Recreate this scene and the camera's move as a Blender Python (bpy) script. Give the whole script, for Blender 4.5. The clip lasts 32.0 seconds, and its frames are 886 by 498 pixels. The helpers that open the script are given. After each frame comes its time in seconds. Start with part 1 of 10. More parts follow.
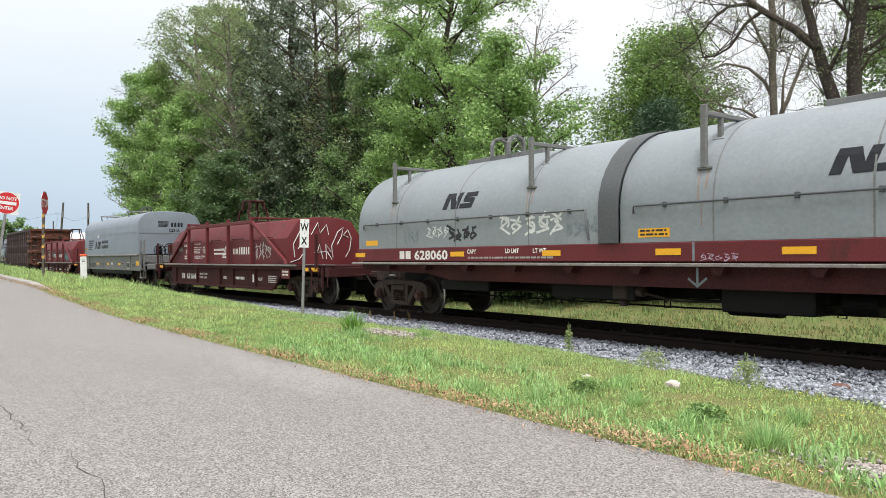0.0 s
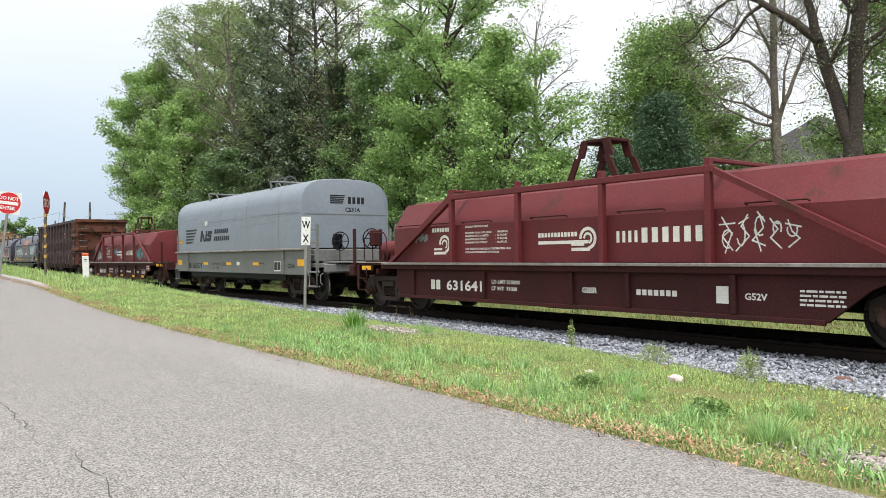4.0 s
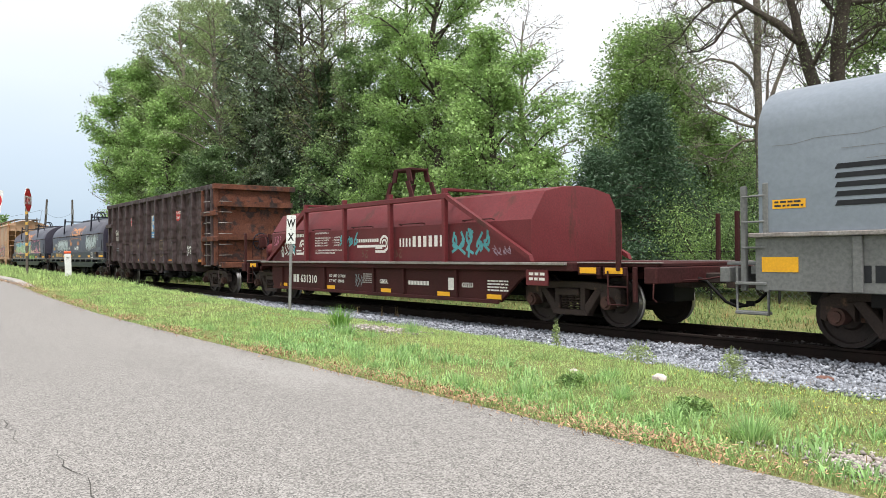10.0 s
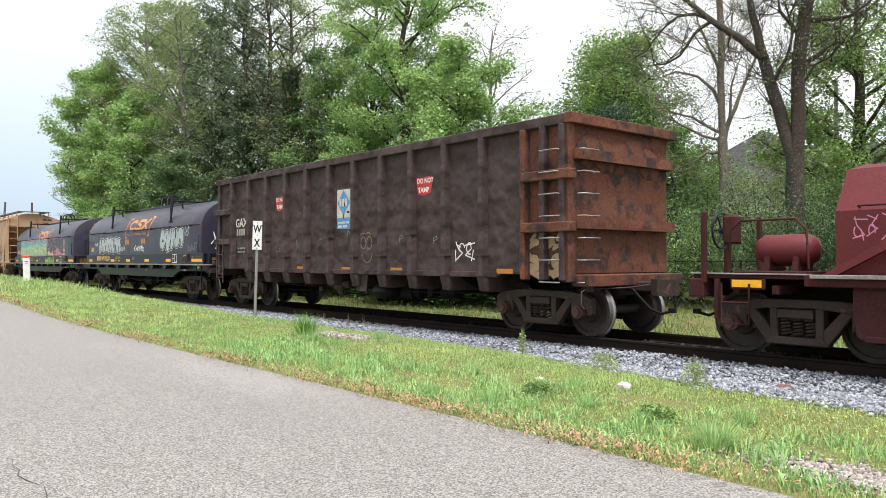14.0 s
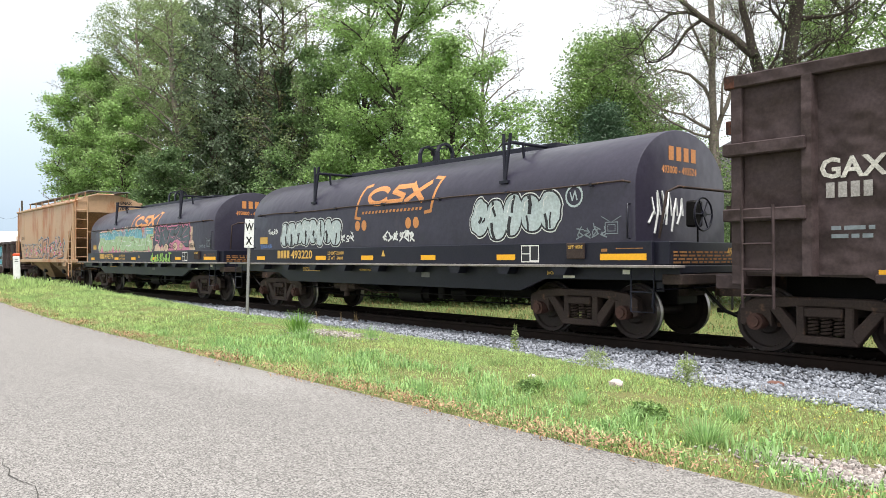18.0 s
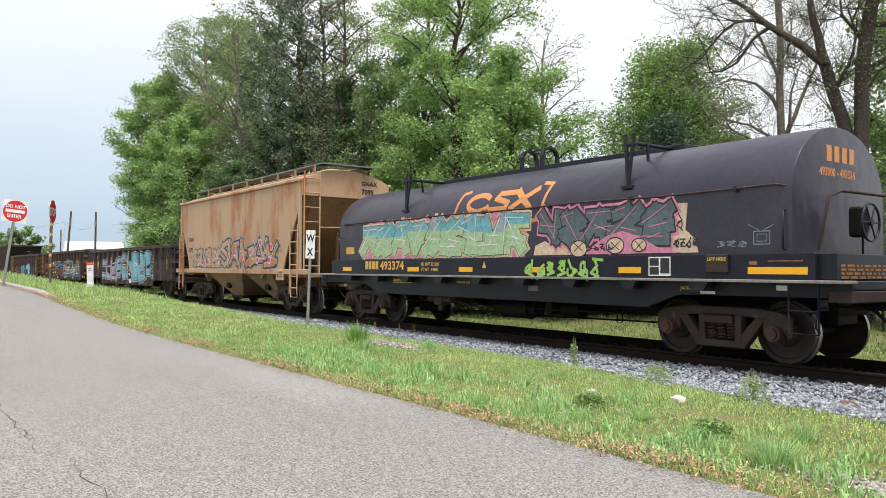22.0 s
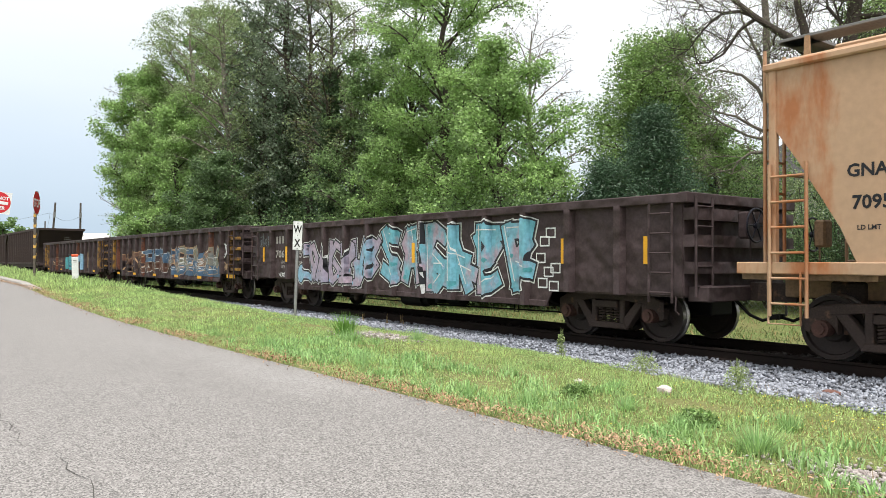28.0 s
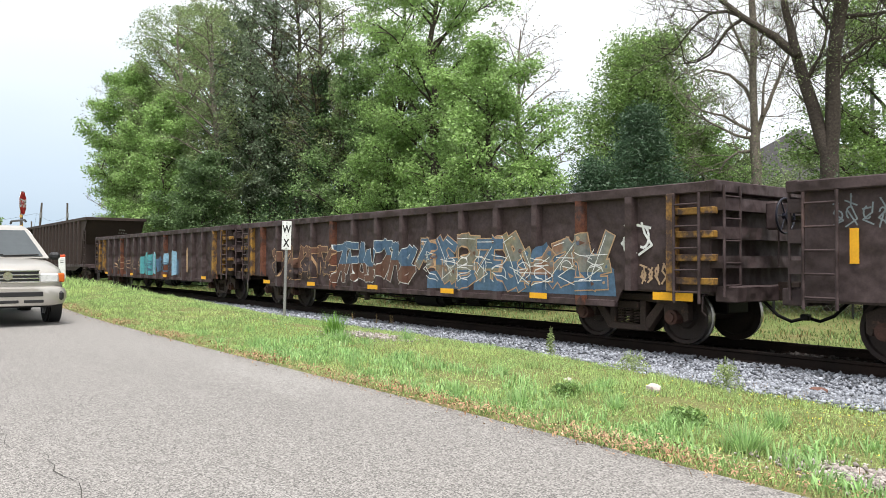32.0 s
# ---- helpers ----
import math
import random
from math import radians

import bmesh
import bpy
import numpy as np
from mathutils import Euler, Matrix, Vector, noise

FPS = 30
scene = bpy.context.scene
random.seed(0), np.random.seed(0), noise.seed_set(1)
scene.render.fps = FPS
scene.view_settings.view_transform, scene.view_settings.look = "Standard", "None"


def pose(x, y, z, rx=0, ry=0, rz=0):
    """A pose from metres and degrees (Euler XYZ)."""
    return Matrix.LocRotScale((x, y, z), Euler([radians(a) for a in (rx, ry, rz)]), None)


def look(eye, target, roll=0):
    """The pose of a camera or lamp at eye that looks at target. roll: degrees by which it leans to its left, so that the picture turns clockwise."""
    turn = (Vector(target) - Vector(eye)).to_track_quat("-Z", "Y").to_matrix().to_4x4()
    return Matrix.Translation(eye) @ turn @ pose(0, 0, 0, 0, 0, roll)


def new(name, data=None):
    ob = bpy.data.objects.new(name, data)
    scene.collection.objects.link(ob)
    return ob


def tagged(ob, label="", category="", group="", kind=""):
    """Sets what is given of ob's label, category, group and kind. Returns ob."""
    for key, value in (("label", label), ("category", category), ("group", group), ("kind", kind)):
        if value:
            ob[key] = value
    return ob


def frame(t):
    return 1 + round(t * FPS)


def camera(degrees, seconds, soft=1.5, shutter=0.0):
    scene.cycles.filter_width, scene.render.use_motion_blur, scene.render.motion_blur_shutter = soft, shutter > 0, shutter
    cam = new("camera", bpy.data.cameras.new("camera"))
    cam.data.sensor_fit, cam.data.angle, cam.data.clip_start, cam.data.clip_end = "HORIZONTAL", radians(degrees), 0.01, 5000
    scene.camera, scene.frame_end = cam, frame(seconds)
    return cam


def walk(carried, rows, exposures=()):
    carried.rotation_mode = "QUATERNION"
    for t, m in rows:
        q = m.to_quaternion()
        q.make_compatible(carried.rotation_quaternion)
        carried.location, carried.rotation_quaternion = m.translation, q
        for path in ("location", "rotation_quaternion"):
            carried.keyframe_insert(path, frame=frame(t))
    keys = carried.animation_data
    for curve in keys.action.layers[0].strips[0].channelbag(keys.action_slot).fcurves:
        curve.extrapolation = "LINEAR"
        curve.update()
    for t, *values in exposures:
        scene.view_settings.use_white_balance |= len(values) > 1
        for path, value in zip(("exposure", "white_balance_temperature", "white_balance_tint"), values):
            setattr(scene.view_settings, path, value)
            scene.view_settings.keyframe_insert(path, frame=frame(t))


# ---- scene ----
cam = camera(60.7, 32.0, soft=0.75, shutter=0.05)
EYE = (0.0, 0.0, 1.6)
CAM_ROWS = [  # seconds, heading, pitch, roll
    (0, 53.30, 0.68, 0.25), (0.5, 53.22, 0.80, 0.23), (1, 53.23, 0.87, 0.19), (1.5, 53.16, 0.71, 0.30), (2, 52.92, 0.26, 0.46),
    (2.5, 52.60, -0.42, 0.60), (3, 53.03, -0.22, 0.73), (3.5, 53.49, 0.25, 0.81), (5.5, 53.04, 0.57, 0.50), (6, 52.92, 0.51, 0.45),
    (6.5, 52.76, 0.40, 0.53), (7, 52.70, 0.29, 0.53), (7.5, 52.66, 0.33, 0.47), (8, 52.59, 0.44, 0.40), (8.5, 52.53, 0.58, 0.27),
    (9, 52.44, 0.53, 0.41), (9.5, 52.37, 0.36, 0.46), (10, 52.34, 0.33, 0.53), (10.5, 52.36, 0.19, 1.09), (11, 52.19, -0.21, 0.91),
    (11.5, 51.94, -0.28, 0.03), (12, 52.05, 0.94, -0.20), (12.5, 51.91, 1.93, -0.03), (13, 51.44, 1.94, 0.07), (13.5, 50.60, 1.35, 0.04),
    (15.5, 49.10, 0.53, 0.11), (16, 49.10, 0.49, 0.13), (16.5, 49.16, 0.45, 0.22), (17, 49.22, 0.52, 0.11), (17.5, 49.29, 0.65, 0.02),
    (18, 49.31, 0.72, 0.11), (18.5, 49.37, 0.71, 0.28), (19, 50.49, 0.41, 0.42), (19.5, 53.32, 0.49, 0.37), (20, 54.57, 1.33, 0.20),
    (20.5, 54.47, 1.51, 0.22), (21, 54.24, 1.64, 0.09), (21.5, 53.98, 1.66, -0.02), (22, 53.72, 1.61, -0.32), (22.5, 53.55, 1.64, -0.55),
    (23, 53.49, 1.66, -0.57), (23.5, 53.45, 1.63, -0.54), (24, 53.40, 1.61, -0.60), (24.5, 53.39, 1.68, -0.67), (25, 53.39, 1.76, -0.73),
    (25.5, 53.31, 1.72, -0.60), (26, 53.20, 1.50, -0.42), (26.5, 53.03, 1.23, -0.31), (28.5, 52.52, 0.80, -0.23), (29, 52.10, 0.73, -0.14),
    (29.5, 52.10, 0.82, -0.09), (30, 52.11, 0.92, -0.13), (30.5, 52.10, 1.03, -0.19), (31, 52.08, 1.06, -0.20), (31.5, 52.01, 0.98, -0.11),
    (32, 51.99, 0.90, -0.07),
]
TRAIN_ROWS = [  # seconds, metres rolled
    (0, -0.00), (1, 4.26), (2, 8.47), (3, 12.71), (3.5, 14.84), (5.5, 23.35), (6, 25.47), (7, 29.71),
    (8, 33.95), (9, 38.23), (10, 42.54), (11, 46.84), (12, 51.13), (13, 55.43), (13.5, 57.55), (15.5, 66.04),
    (16, 68.16), (17, 72.39), (18, 76.62), (19, 80.82), (20, 85.01), (21, 89.20), (22, 93.38), (23, 97.63),
    (24, 101.94), (25, 106.23), (26, 110.51), (26.5, 112.67), (28.5, 121.37), (29, 123.56), (30, 127.98), (31, 132.46),
    (32, 136.89),
]
EXPOSURES = [(0, 0.32), (3.0, 0.36), (6.0, 0.44), (13.0, 0.47), (15.0, 0.6), (17.5, 0.6), (19.0, 0.48), (22.0, 0.34), (26.0, 0.3), (28.5, 0.46), (32.0, 0.5)]
walk(cam, [(t, pose(*EYE, 90 + p, r, h)) for t, h, p, r in CAM_ROWS], EXPOSURES)

# ---- light: bright overcast afternoon ----
world = bpy.data.worlds.new("overcast_sky")
scene.world = world
world.use_nodes = True
wn = world.node_tree
wn.nodes.clear()


sky = wn.nodes.new("ShaderNodeTexSky")
sky.sky_type = "NISHITA"
sky.sun_disc = False
sky.sun_elevation = radians(69)
sky.sun_rotation = radians(119)
sky.air_density, sky.dust_density, sky.ozone_density = 1.0, 4.0, 1.0
sky_dim = wn.nodes.new("ShaderNodeVectorMath")
sky_dim.operation = "SCALE"
sky_dim.inputs["Scale"].default_value = 0.10
wn.links.new(sky.outputs[0], sky_dim.inputs[0])
tc = wn.nodes.new("ShaderNodeTexCoord")
mp = wn.nodes.new("ShaderNodeMapping")
mp.inputs["Scale"].default_value = (1.0, 1.0, 4.5)
wn.links.new(tc.outputs["Generated"], mp.inputs[0])
cl = wn.nodes.new("ShaderNodeTexNoise")
cl.inputs["Scale"].default_value, cl.inputs["Detail"].default_value, cl.inputs["Roughness"].default_value = 1.3, 5, 0.5
wn.links.new(mp.outputs[0], cl.inputs["Vector"])
sep = wn.nodes.new("ShaderNodeSeparateXYZ")
wn.links.new(tc.outputs["Generated"], sep.inputs[0])
# cloud brightness grows from the grey-blue skyline upwards
add = wn.nodes.new("ShaderNodeMath")
add.operation = "MULTIPLY_ADD"
add.inputs[1].default_value = 0.14
wn.links.new(cl.outputs["Fac"], add.inputs[0])
# and towards the veiled sun
side = wn.nodes.new("ShaderNodeMath")
side.operation = "MULTIPLY_ADD"
side.inputs[1].default_value = 0.26
wn.links.new(sep.outputs["X"], side.inputs[0])
up = wn.nodes.new("ShaderNodeMath")
up.operation = "ADD"
up.inputs[1].default_value = 0.24
wn.links.new(sep.outputs["Z"], up.inputs[0])
wn.links.new(up.outputs[0], side.inputs[2])
wn.links.new(side.outputs[0], add.inputs[2])
ramp = wn.nodes.new("ShaderNodeValToRGB")
e = ramp.color_ramp.elements
e[0].position, e[0].color = 0.06, (0.42, 0.54, 0.66, 1)
e[1].position, e[1].color = 0.42, (0.93, 0.95, 0.97, 1)
m1 = ramp.color_ramp.elements.new(0.15)
m1.color = (0.565, 0.665, 0.77, 1)
wn.links.new(add.outputs[0], ramp.inputs[0])
mixw = wn.nodes.new("ShaderNodeMix")
mixw.data_type = "RGBA"
mixw.inputs["Factor"].default_value = 0.88
wn.links.new(sky_dim.outputs[0], mixw.inputs[6])
wn.links.new(ramp.outputs[0], mixw.inputs[7])
bg = wn.nodes.new("ShaderNodeBackground")
bg.inputs["Strength"].default_value = 1.0
wn.links.new(mixw.outputs[2], bg.inputs[0])
wo = wn.nodes.new("ShaderNodeOutputWorld")
wn.links.new(bg.outputs[0], wo.inputs[0])

sun = bpy.data.lights.new("sun", "SUN")
sun.energy, sun.angle, sun.color = 3.5, radians(24), (1.0, 0.97, 0.94)
sun_ob = new("sun", sun)
sun_ob.matrix_world = look((8, 1.5, 24), (0, 6, 0))

# ---- materials ----
MATS = {}


def links(nt, a, b):
    nt.links.new(a, b)


def mat(name, color, rough=0.7, metal=0.0, second=None, scale=3.0, fine=40.0, amount=0.5, bump=0.15, dist=0.01,
        third=None, third_cut=0.62, third_scale=1.2, streak=1.0, spec=0.4, island=0.0, trans=0.0, objrand=0.0, coords="Object", harsh=0.17, dent=0.0, chips=0.0, along=1.0):
    """A surface with a base colour, a second one in soft patches, a third one in sharper stains, grain and relief.
    streak stretches the stains along z; island and objrand vary the lightness piece by piece."""
    if name in MATS:
        return MATS[name]
    m = bpy.data.materials.new(name)
    MATS[name] = m
    m.use_nodes = True
    nt = m.node_tree
    b = nt.nodes["Principled BSDF"]
    b.inputs["Roughness"].default_value, b.inputs["Metallic"].default_value = rough, metal
    b.inputs["Specular IOR Level"].default_value = spec
    t = nt.nodes.new("ShaderNodeTexCoord")
    mpn = nt.nodes.new("ShaderNodeMapping")
    mpn.inputs["Scale"].default_value = (1 / along, 1, 1 / streak)
    links(nt, t.outputs[coords], mpn.inputs[0])

    def noise_tex(s, d=4.0, r=0.55, plain=False):
        n = nt.nodes.new("ShaderNodeTexNoise")
        n.inputs["Scale"].default_value, n.inputs["Detail"].default_value, n.inputs["Roughness"].default_value = s, d, r
        links(nt, t.outputs[coords] if plain else mpn.outputs[0], n.inputs["Vector"])
        return n.outputs["Fac"]

    def ramp_of(src, lo, hi):
        r = nt.nodes.new("ShaderNodeMapRange")
        r.inputs["From Min"].default_value, r.inputs["From Max"].default_value = lo, hi
        links(nt, src, r.inputs["Value"])
        return r.outputs["Result"]

    def mix(f, a, c, kind="MIX"):
        n = nt.nodes.new("ShaderNodeMix")
        n.data_type, n.blend_type = "RGBA", kind
        if isinstance(f, float):
            n.inputs["Factor"].default_value = f
        else:
            links(nt, f, n.inputs["Factor"])
        for k, v in ((6, a), (7, c)):
            if isinstance(v, tuple):
                n.inputs[k].default_value = (*v, 1)
            else:
                links(nt, v, n.inputs[k])
        return n.outputs[2]

    sec = second or tuple(c * 0.7 for c in color)
    big = noise_tex(scale)
    col = mix(ramp_of(big, 0.5 - 0.5 * amount * 0.6, 0.5 + 0.35), color, sec)
    if third:
        col = mix(ramp_of(noise_tex(third_scale, 6.0, 0.65), third_cut, third_cut + 0.1), col, third)
    grain = noise_tex(fine, 3.0, 0.6, True)
    g = nt.nodes.new("ShaderNodeMapRange")
    g.inputs["To Min"].default_value, g.inputs["To Max"].default_value = 1 - 0.35 * amount, 1 + 0.35 * amount
    g.inputs["From Min"].default_value, g.inputs["From Max"].default_value = 0.5 - harsh, 0.5 + harsh
    links(nt, grain, g.inputs["Value"])
    sc = nt.nodes.new("ShaderNodeVectorMath")
    sc.operation = "SCALE"
    links(nt, col, sc.inputs[0])
    links(nt, g.outputs["Result"], sc.inputs["Scale"])
    out = sc.outputs[0]
    if chips:
        # small stone chips, each of its own lightness
        vo = nt.nodes.new("ShaderNodeTexVoronoi")
        vo.inputs["Scale"].default_value = chips
        links(nt, t.outputs[coords], vo.inputs["Vector"])
        sx = nt.nodes.new("ShaderNodeSeparateColor")
        links(nt, vo.outputs["Color"], sx.inputs[0])
        cr = nt.nodes.new("ShaderNodeMapRange")
        cr.inputs["To Min"].default_value, cr.inputs["To Max"].default_value = 0.4, 1.6
        links(nt, sx.outputs[0], cr.inputs["Value"])
        s3 = nt.nodes.new("ShaderNodeVectorMath")
        s3.operation = "SCALE"
        links(nt, out, s3.inputs[0])
        links(nt, cr.outputs["Result"], s3.inputs["Scale"])
        out = s3.outputs[0]
    for on, node, sock in ((island, "ShaderNodeNewGeometry", "Random Per Island"), (objrand, "ShaderNodeObjectInfo", "Random")):
        if on:
            gi = nt.nodes.new(node)
            rr = nt.nodes.new("ShaderNodeMapRange")
            rr.inputs["To Min"].default_value, rr.inputs["To Max"].default_value = 1 - on, 1 + on
            links(nt, gi.outputs[sock], rr.inputs["Value"])
            s2 = nt.nodes.new("ShaderNodeVectorMath")
            s2.operation = "SCALE"
            links(nt, out, s2.inputs[0])
            links(nt, rr.outputs["Result"], s2.inputs["Scale"])
            out = s2.outputs[0]
    links(nt, out, b.inputs["Base Color"])
    if bump:
        bp = nt.nodes.new("ShaderNodeBump")
        bp.inputs["Strength"].default_value, bp.inputs["Distance"].default_value = bump, dist
        links(nt, grain, bp.inputs["Height"])
        if dent:
            # shallow dents and buckled plate
            bd = nt.nodes.new("ShaderNodeBump")
            bd.inputs["Strength"].default_value, bd.inputs["Distance"].default_value = 1.0, dent
            links(nt, noise_tex(1.7, 2.0, 0.5, True), bd.inputs["Height"])
            links(nt, bd.outputs[0], bp.inputs["Normal"])
        links(nt, bp.outputs[0], b.inputs["Normal"])
    if trans:
        tr = nt.nodes.new("ShaderNodeBsdfTranslucent")
        links(nt, out, tr.inputs["Color"])
        ms = nt.nodes.new("ShaderNodeMixShader")
        ms.inputs[0].default_value = trans
        links(nt, b.outputs[0], ms.inputs[1])
        links(nt, tr.outputs[0], ms.inputs[2])
        links(nt, ms.outputs[0], nt.nodes["Material Output"].inputs[0])
    return m


ASPHALT = mat("asphalt", (0.228, 0.215, 0.203), 0.9, second=(0.188, 0.178, 0.168), scale=0.5, fine=85, amount=0.5, bump=0.3, dist=0.006, spec=0.25, chips=120.0, along=6.0, third=(0.242, 0.230, 0.218), third_cut=0.58, third_scale=0.8)
SOIL = mat("grass_soil", (0.12, 0.17, 0.050), 0.95, second=(0.18, 0.15, 0.07), scale=0.7, fine=30, amount=0.9, bump=0.5, dist=0.03, third=(0.25, 0.18, 0.10), third_cut=0.62, third_scale=1.1, spec=0.15)
BALLAST = mat("ballast_bed", (0.11, 0.115, 0.125), 0.9, second=(0.08, 0.08, 0.085), scale=6, fine=22, amount=0.9, bump=0.6, dist=0.03, spec=0.2)
STEEL_RUST = mat("rail_rust", (0.014, 0.011, 0.010), 0.8, second=(0.026, 0.017, 0.014), scale=2, fine=60, amount=0.7, spec=0.1)
RAIL_TOP = mat("rail_polish", (0.45, 0.44, 0.43), 0.3, 1.0, scale=4, fine=80, amount=0.3, bump=0.03)


# ---- mesh helpers ----
def mesh_of(name, bm, material, smooth=0.0):
    me = bpy.data.meshes.new(name)
    bm.to_mesh(me)
    bm.free()
    for m in (material if isinstance(material, (list, tuple)) else [material]):
        me.materials.append(m)
    if smooth:
        me.polygons.foreach_set("use_smooth", [True] * len(me.polygons))
        me.set_sharp_from_angle(angle=radians(smooth))
    return me


def part(name, bm, material, parent=None, label="", smooth=0.0, at=None):
    ob = new(name, bm if isinstance(bm, bpy.types.Mesh) else mesh_of(name, bm, material, smooth))
    if parent is not None:
        ob.parent = parent
    if at is not None:
        ob.matrix_basis = at
    if label:
        ob["label"] = label
    return ob


def thing(name, label, category, at=None, group="", kind=""):
    ob = new(name)
    if at is not None:
        ob.matrix_basis = at
    return tagged(ob, label, category, group, kind)


def box(bm, x0, x1, y0, y1, z0, z1, bevel=0.0, mi=0):
    """A box between two corners, with its edges taken off."""
    vs = [bm.verts.new((x, y, z)) for x in (x0, x1) for y in (y0, y1) for z in (z0, z1)]
    fs = [bm.faces.new([vs[i] for i in q]) for q in ((0, 1, 3, 2), (4, 6, 7, 5), (0, 4, 5, 1), (2, 3, 7, 6), (0, 2, 6, 4), (1, 5, 7, 3))]
    for f in fs:
        f.material_index = mi
    if bevel:
        r = bmesh.ops.bevel(bm, geom=list({e for f in fs for e in f.edges}), offset=bevel, segments=1, affect="EDGES", profile=0.5)
        for f in r["faces"]:
            f.material_index = mi
    return vs


def prism(bm, pts, x0, x1, axis="x", mi=0):
    """A closed outline of (a, b) pairs drawn out along an axis: x takes (y, z), y takes (x, z), z takes (x, y)."""
    def v(a, b, c):
        return {"x": (c, a, b), "y": (a, c, b), "z": (a, b, c)}[axis]
    lo = [bm.verts.new(v(a, b, x0)) for a, b in pts]
    hi = [bm.verts.new(v(a, b, x1)) for a, b in pts]
    n = len(pts)
    fs = [bm.faces.new((lo[i], lo[(i + 1) % n], hi[(i + 1) % n], hi[i])) for i in range(n)]
    fs += [bm.faces.new(lo[::-1]), bm.faces.new(hi)]
    for f in fs:
        f.material_index = mi
    bmesh.ops.recalc_face_normals(bm, faces=fs)
    return fs


def tube(bm, pts, radius, sides=6, mi=0, radii=None):
    """A round bar along points; radii gives a radius for each point."""
    pts = [Vector(p) for p in pts]
    rings = []
    ref = None
    for i, p in enumerate(pts):
        d = (pts[min(i + 1, len(pts) - 1)] - pts[max(i - 1, 0)]).normalized()
        if ref is None:
            ref = d.orthogonal().normalized()
        ref = (ref - d * ref.dot(d)).normalized()
        u = d.cross(ref)
        r = radii[i] if radii else radius
        rings.append([bm.verts.new(p + (ref * math.cos(a) + u * math.sin(a)) * r) for a in (2 * math.pi * k / sides for k in range(sides))])
    for a, b in zip(rings, rings[1:]):
        for k in range(sides):
            f = bm.faces.new((a[k], a[(k + 1) % sides], b[(k + 1) % sides], b[k]))
            f.material_index, f.smooth = mi, True
    for ring in (rings[0][::-1], rings[-1]):
        f = bm.faces.new(ring)
        f.material_index = mi
        for e in f.edges:
            e.smooth = False


def cyl(bm, c, axis, r, length, sides=20, mi=0, r2=None):
    """A cylinder with its middle at c, along x, y or z."""
    d = {"x": Vector((1, 0, 0)), "y": Vector((0, 1, 0)), "z": Vector((0, 0, 1))}[axis]
    c = Vector(c)
    tube(bm, [c - d * length / 2, c + d * length / 2], r, sides, mi, [r, r if r2 is None else r2])


def interp(x, table):
    return float(np.interp(x, [a for a, _ in table], [b for _, b in table]))


# ---- ground, road and track ----
TRACK_Y, RAIL_Z = 11.15, 0.29
ROAD_Z = [(-160, 1.5), (-60, 1.2), (-43, 1.02), (-33, 0.86), (-28, 0.80), (-25, 0.76), (-21.5, 0.62), (-18.2, 0.53), (-15.6, 0.46), (-11, 0.43), (30, 0.42)]
CREST_Z = [(-160, 1.6), (-60, 1.25), (-49, 1.13), (-38, 0.97), (-30, 0.90), (-21, 0.73), (-16, 0.60), (-12.6, 0.50), (-9, 0.41), (-5, 0.36), (30, 0.34)]
ROAD_EDGE = 3.66


def height(x, y):
    """The lie of the land: road, verge, track bed and the bank behind it."""
    r, c = interp(x, ROAD_Z), interp(x, CREST_Z)
    return interp(y, [(-60, r), (ROAD_EDGE, r), (4.3, r * 0.6 + c * 0.4), (6.0, c), (7.0, c * 0.8), (8.2, 0.13 + 0.1 * c), (9.2, 0.05), (13.2, 0.03), (15.5, 0.12), (18, 0.45), (30, 0.9), (60, 1.2), (300, 1.2)])


def sheet(name, xs, ys, material, dz=0.0, rough=0.0):
    bm = bmesh.new()
    grid = [[bm.verts.new((x, y, height(x, y) + dz + (rough * noise.noise((x * 1.7, y * 1.7, 3.0)) if rough else 0))) for y in ys] for x in xs]
    for a, b in zip(grid, grid[1:]):
        for i in range(len(ys) - 1):
            bm.faces.new((a[i], b[i], b[i + 1], a[i + 1])).smooth = True
    return part(name, bm, material)


def steps(a, b, n):
    return [a + (b - a) * i / n for i in range(n + 1)]


ground = sheet("ground", [-900, -400, -220] + steps(-160, 30, 190) + [60, 150, 500, 900], [-900, -300, -60, -20] + steps(-8, 3.2, 6) + steps(3.66, 16, 50) + [18, 22, 30, 45, 70, 150, 400, 900], SOIL, 0.0, 0.04)
tagged(ground, "grassy ground with bare dry patches beside the track", "ground", kind="structure")
road = sheet("road", [-400, -220] + steps(-160, 30, 95) + [80, 300], [-4.5] + steps(-3, ROAD_EDGE, 6), ASPHALT, 0.03)
tagged(road, "worn grey asphalt road with fine cracks", "road", kind="structure")
bm = bmesh.new()
prism(bm, [(8.5, 0.0), (9.55, 0.10), (12.75, 0.10), (13.8, 0.0)], -260, 60)
ballast = tagged(part("ballast", bm, BALLAST), "grey crushed stone ballast under the track", "ballast", kind="structure")
SLEEPER = mat("creosoted_timber", (0.034, 0.027, 0.023), 0.85, second=(0.022, 0.018, 0.016), scale=3, fine=30, amount=0.7, bump=0.4, objrand=0.25, spec=0.15)
bm = bmesh.new()
box(bm, -0.115, 0.115, -1.3, 1.3, -0.15, 0.0, 0.012)
sleeper_mesh = mesh_of("sleeper", bm, SLEEPER)
for i in range(150):
    part("sleeper", sleeper_mesh, SLEEPER, ballast, at=pose(-64 + i * 0.53, TRACK_Y, 0.114))
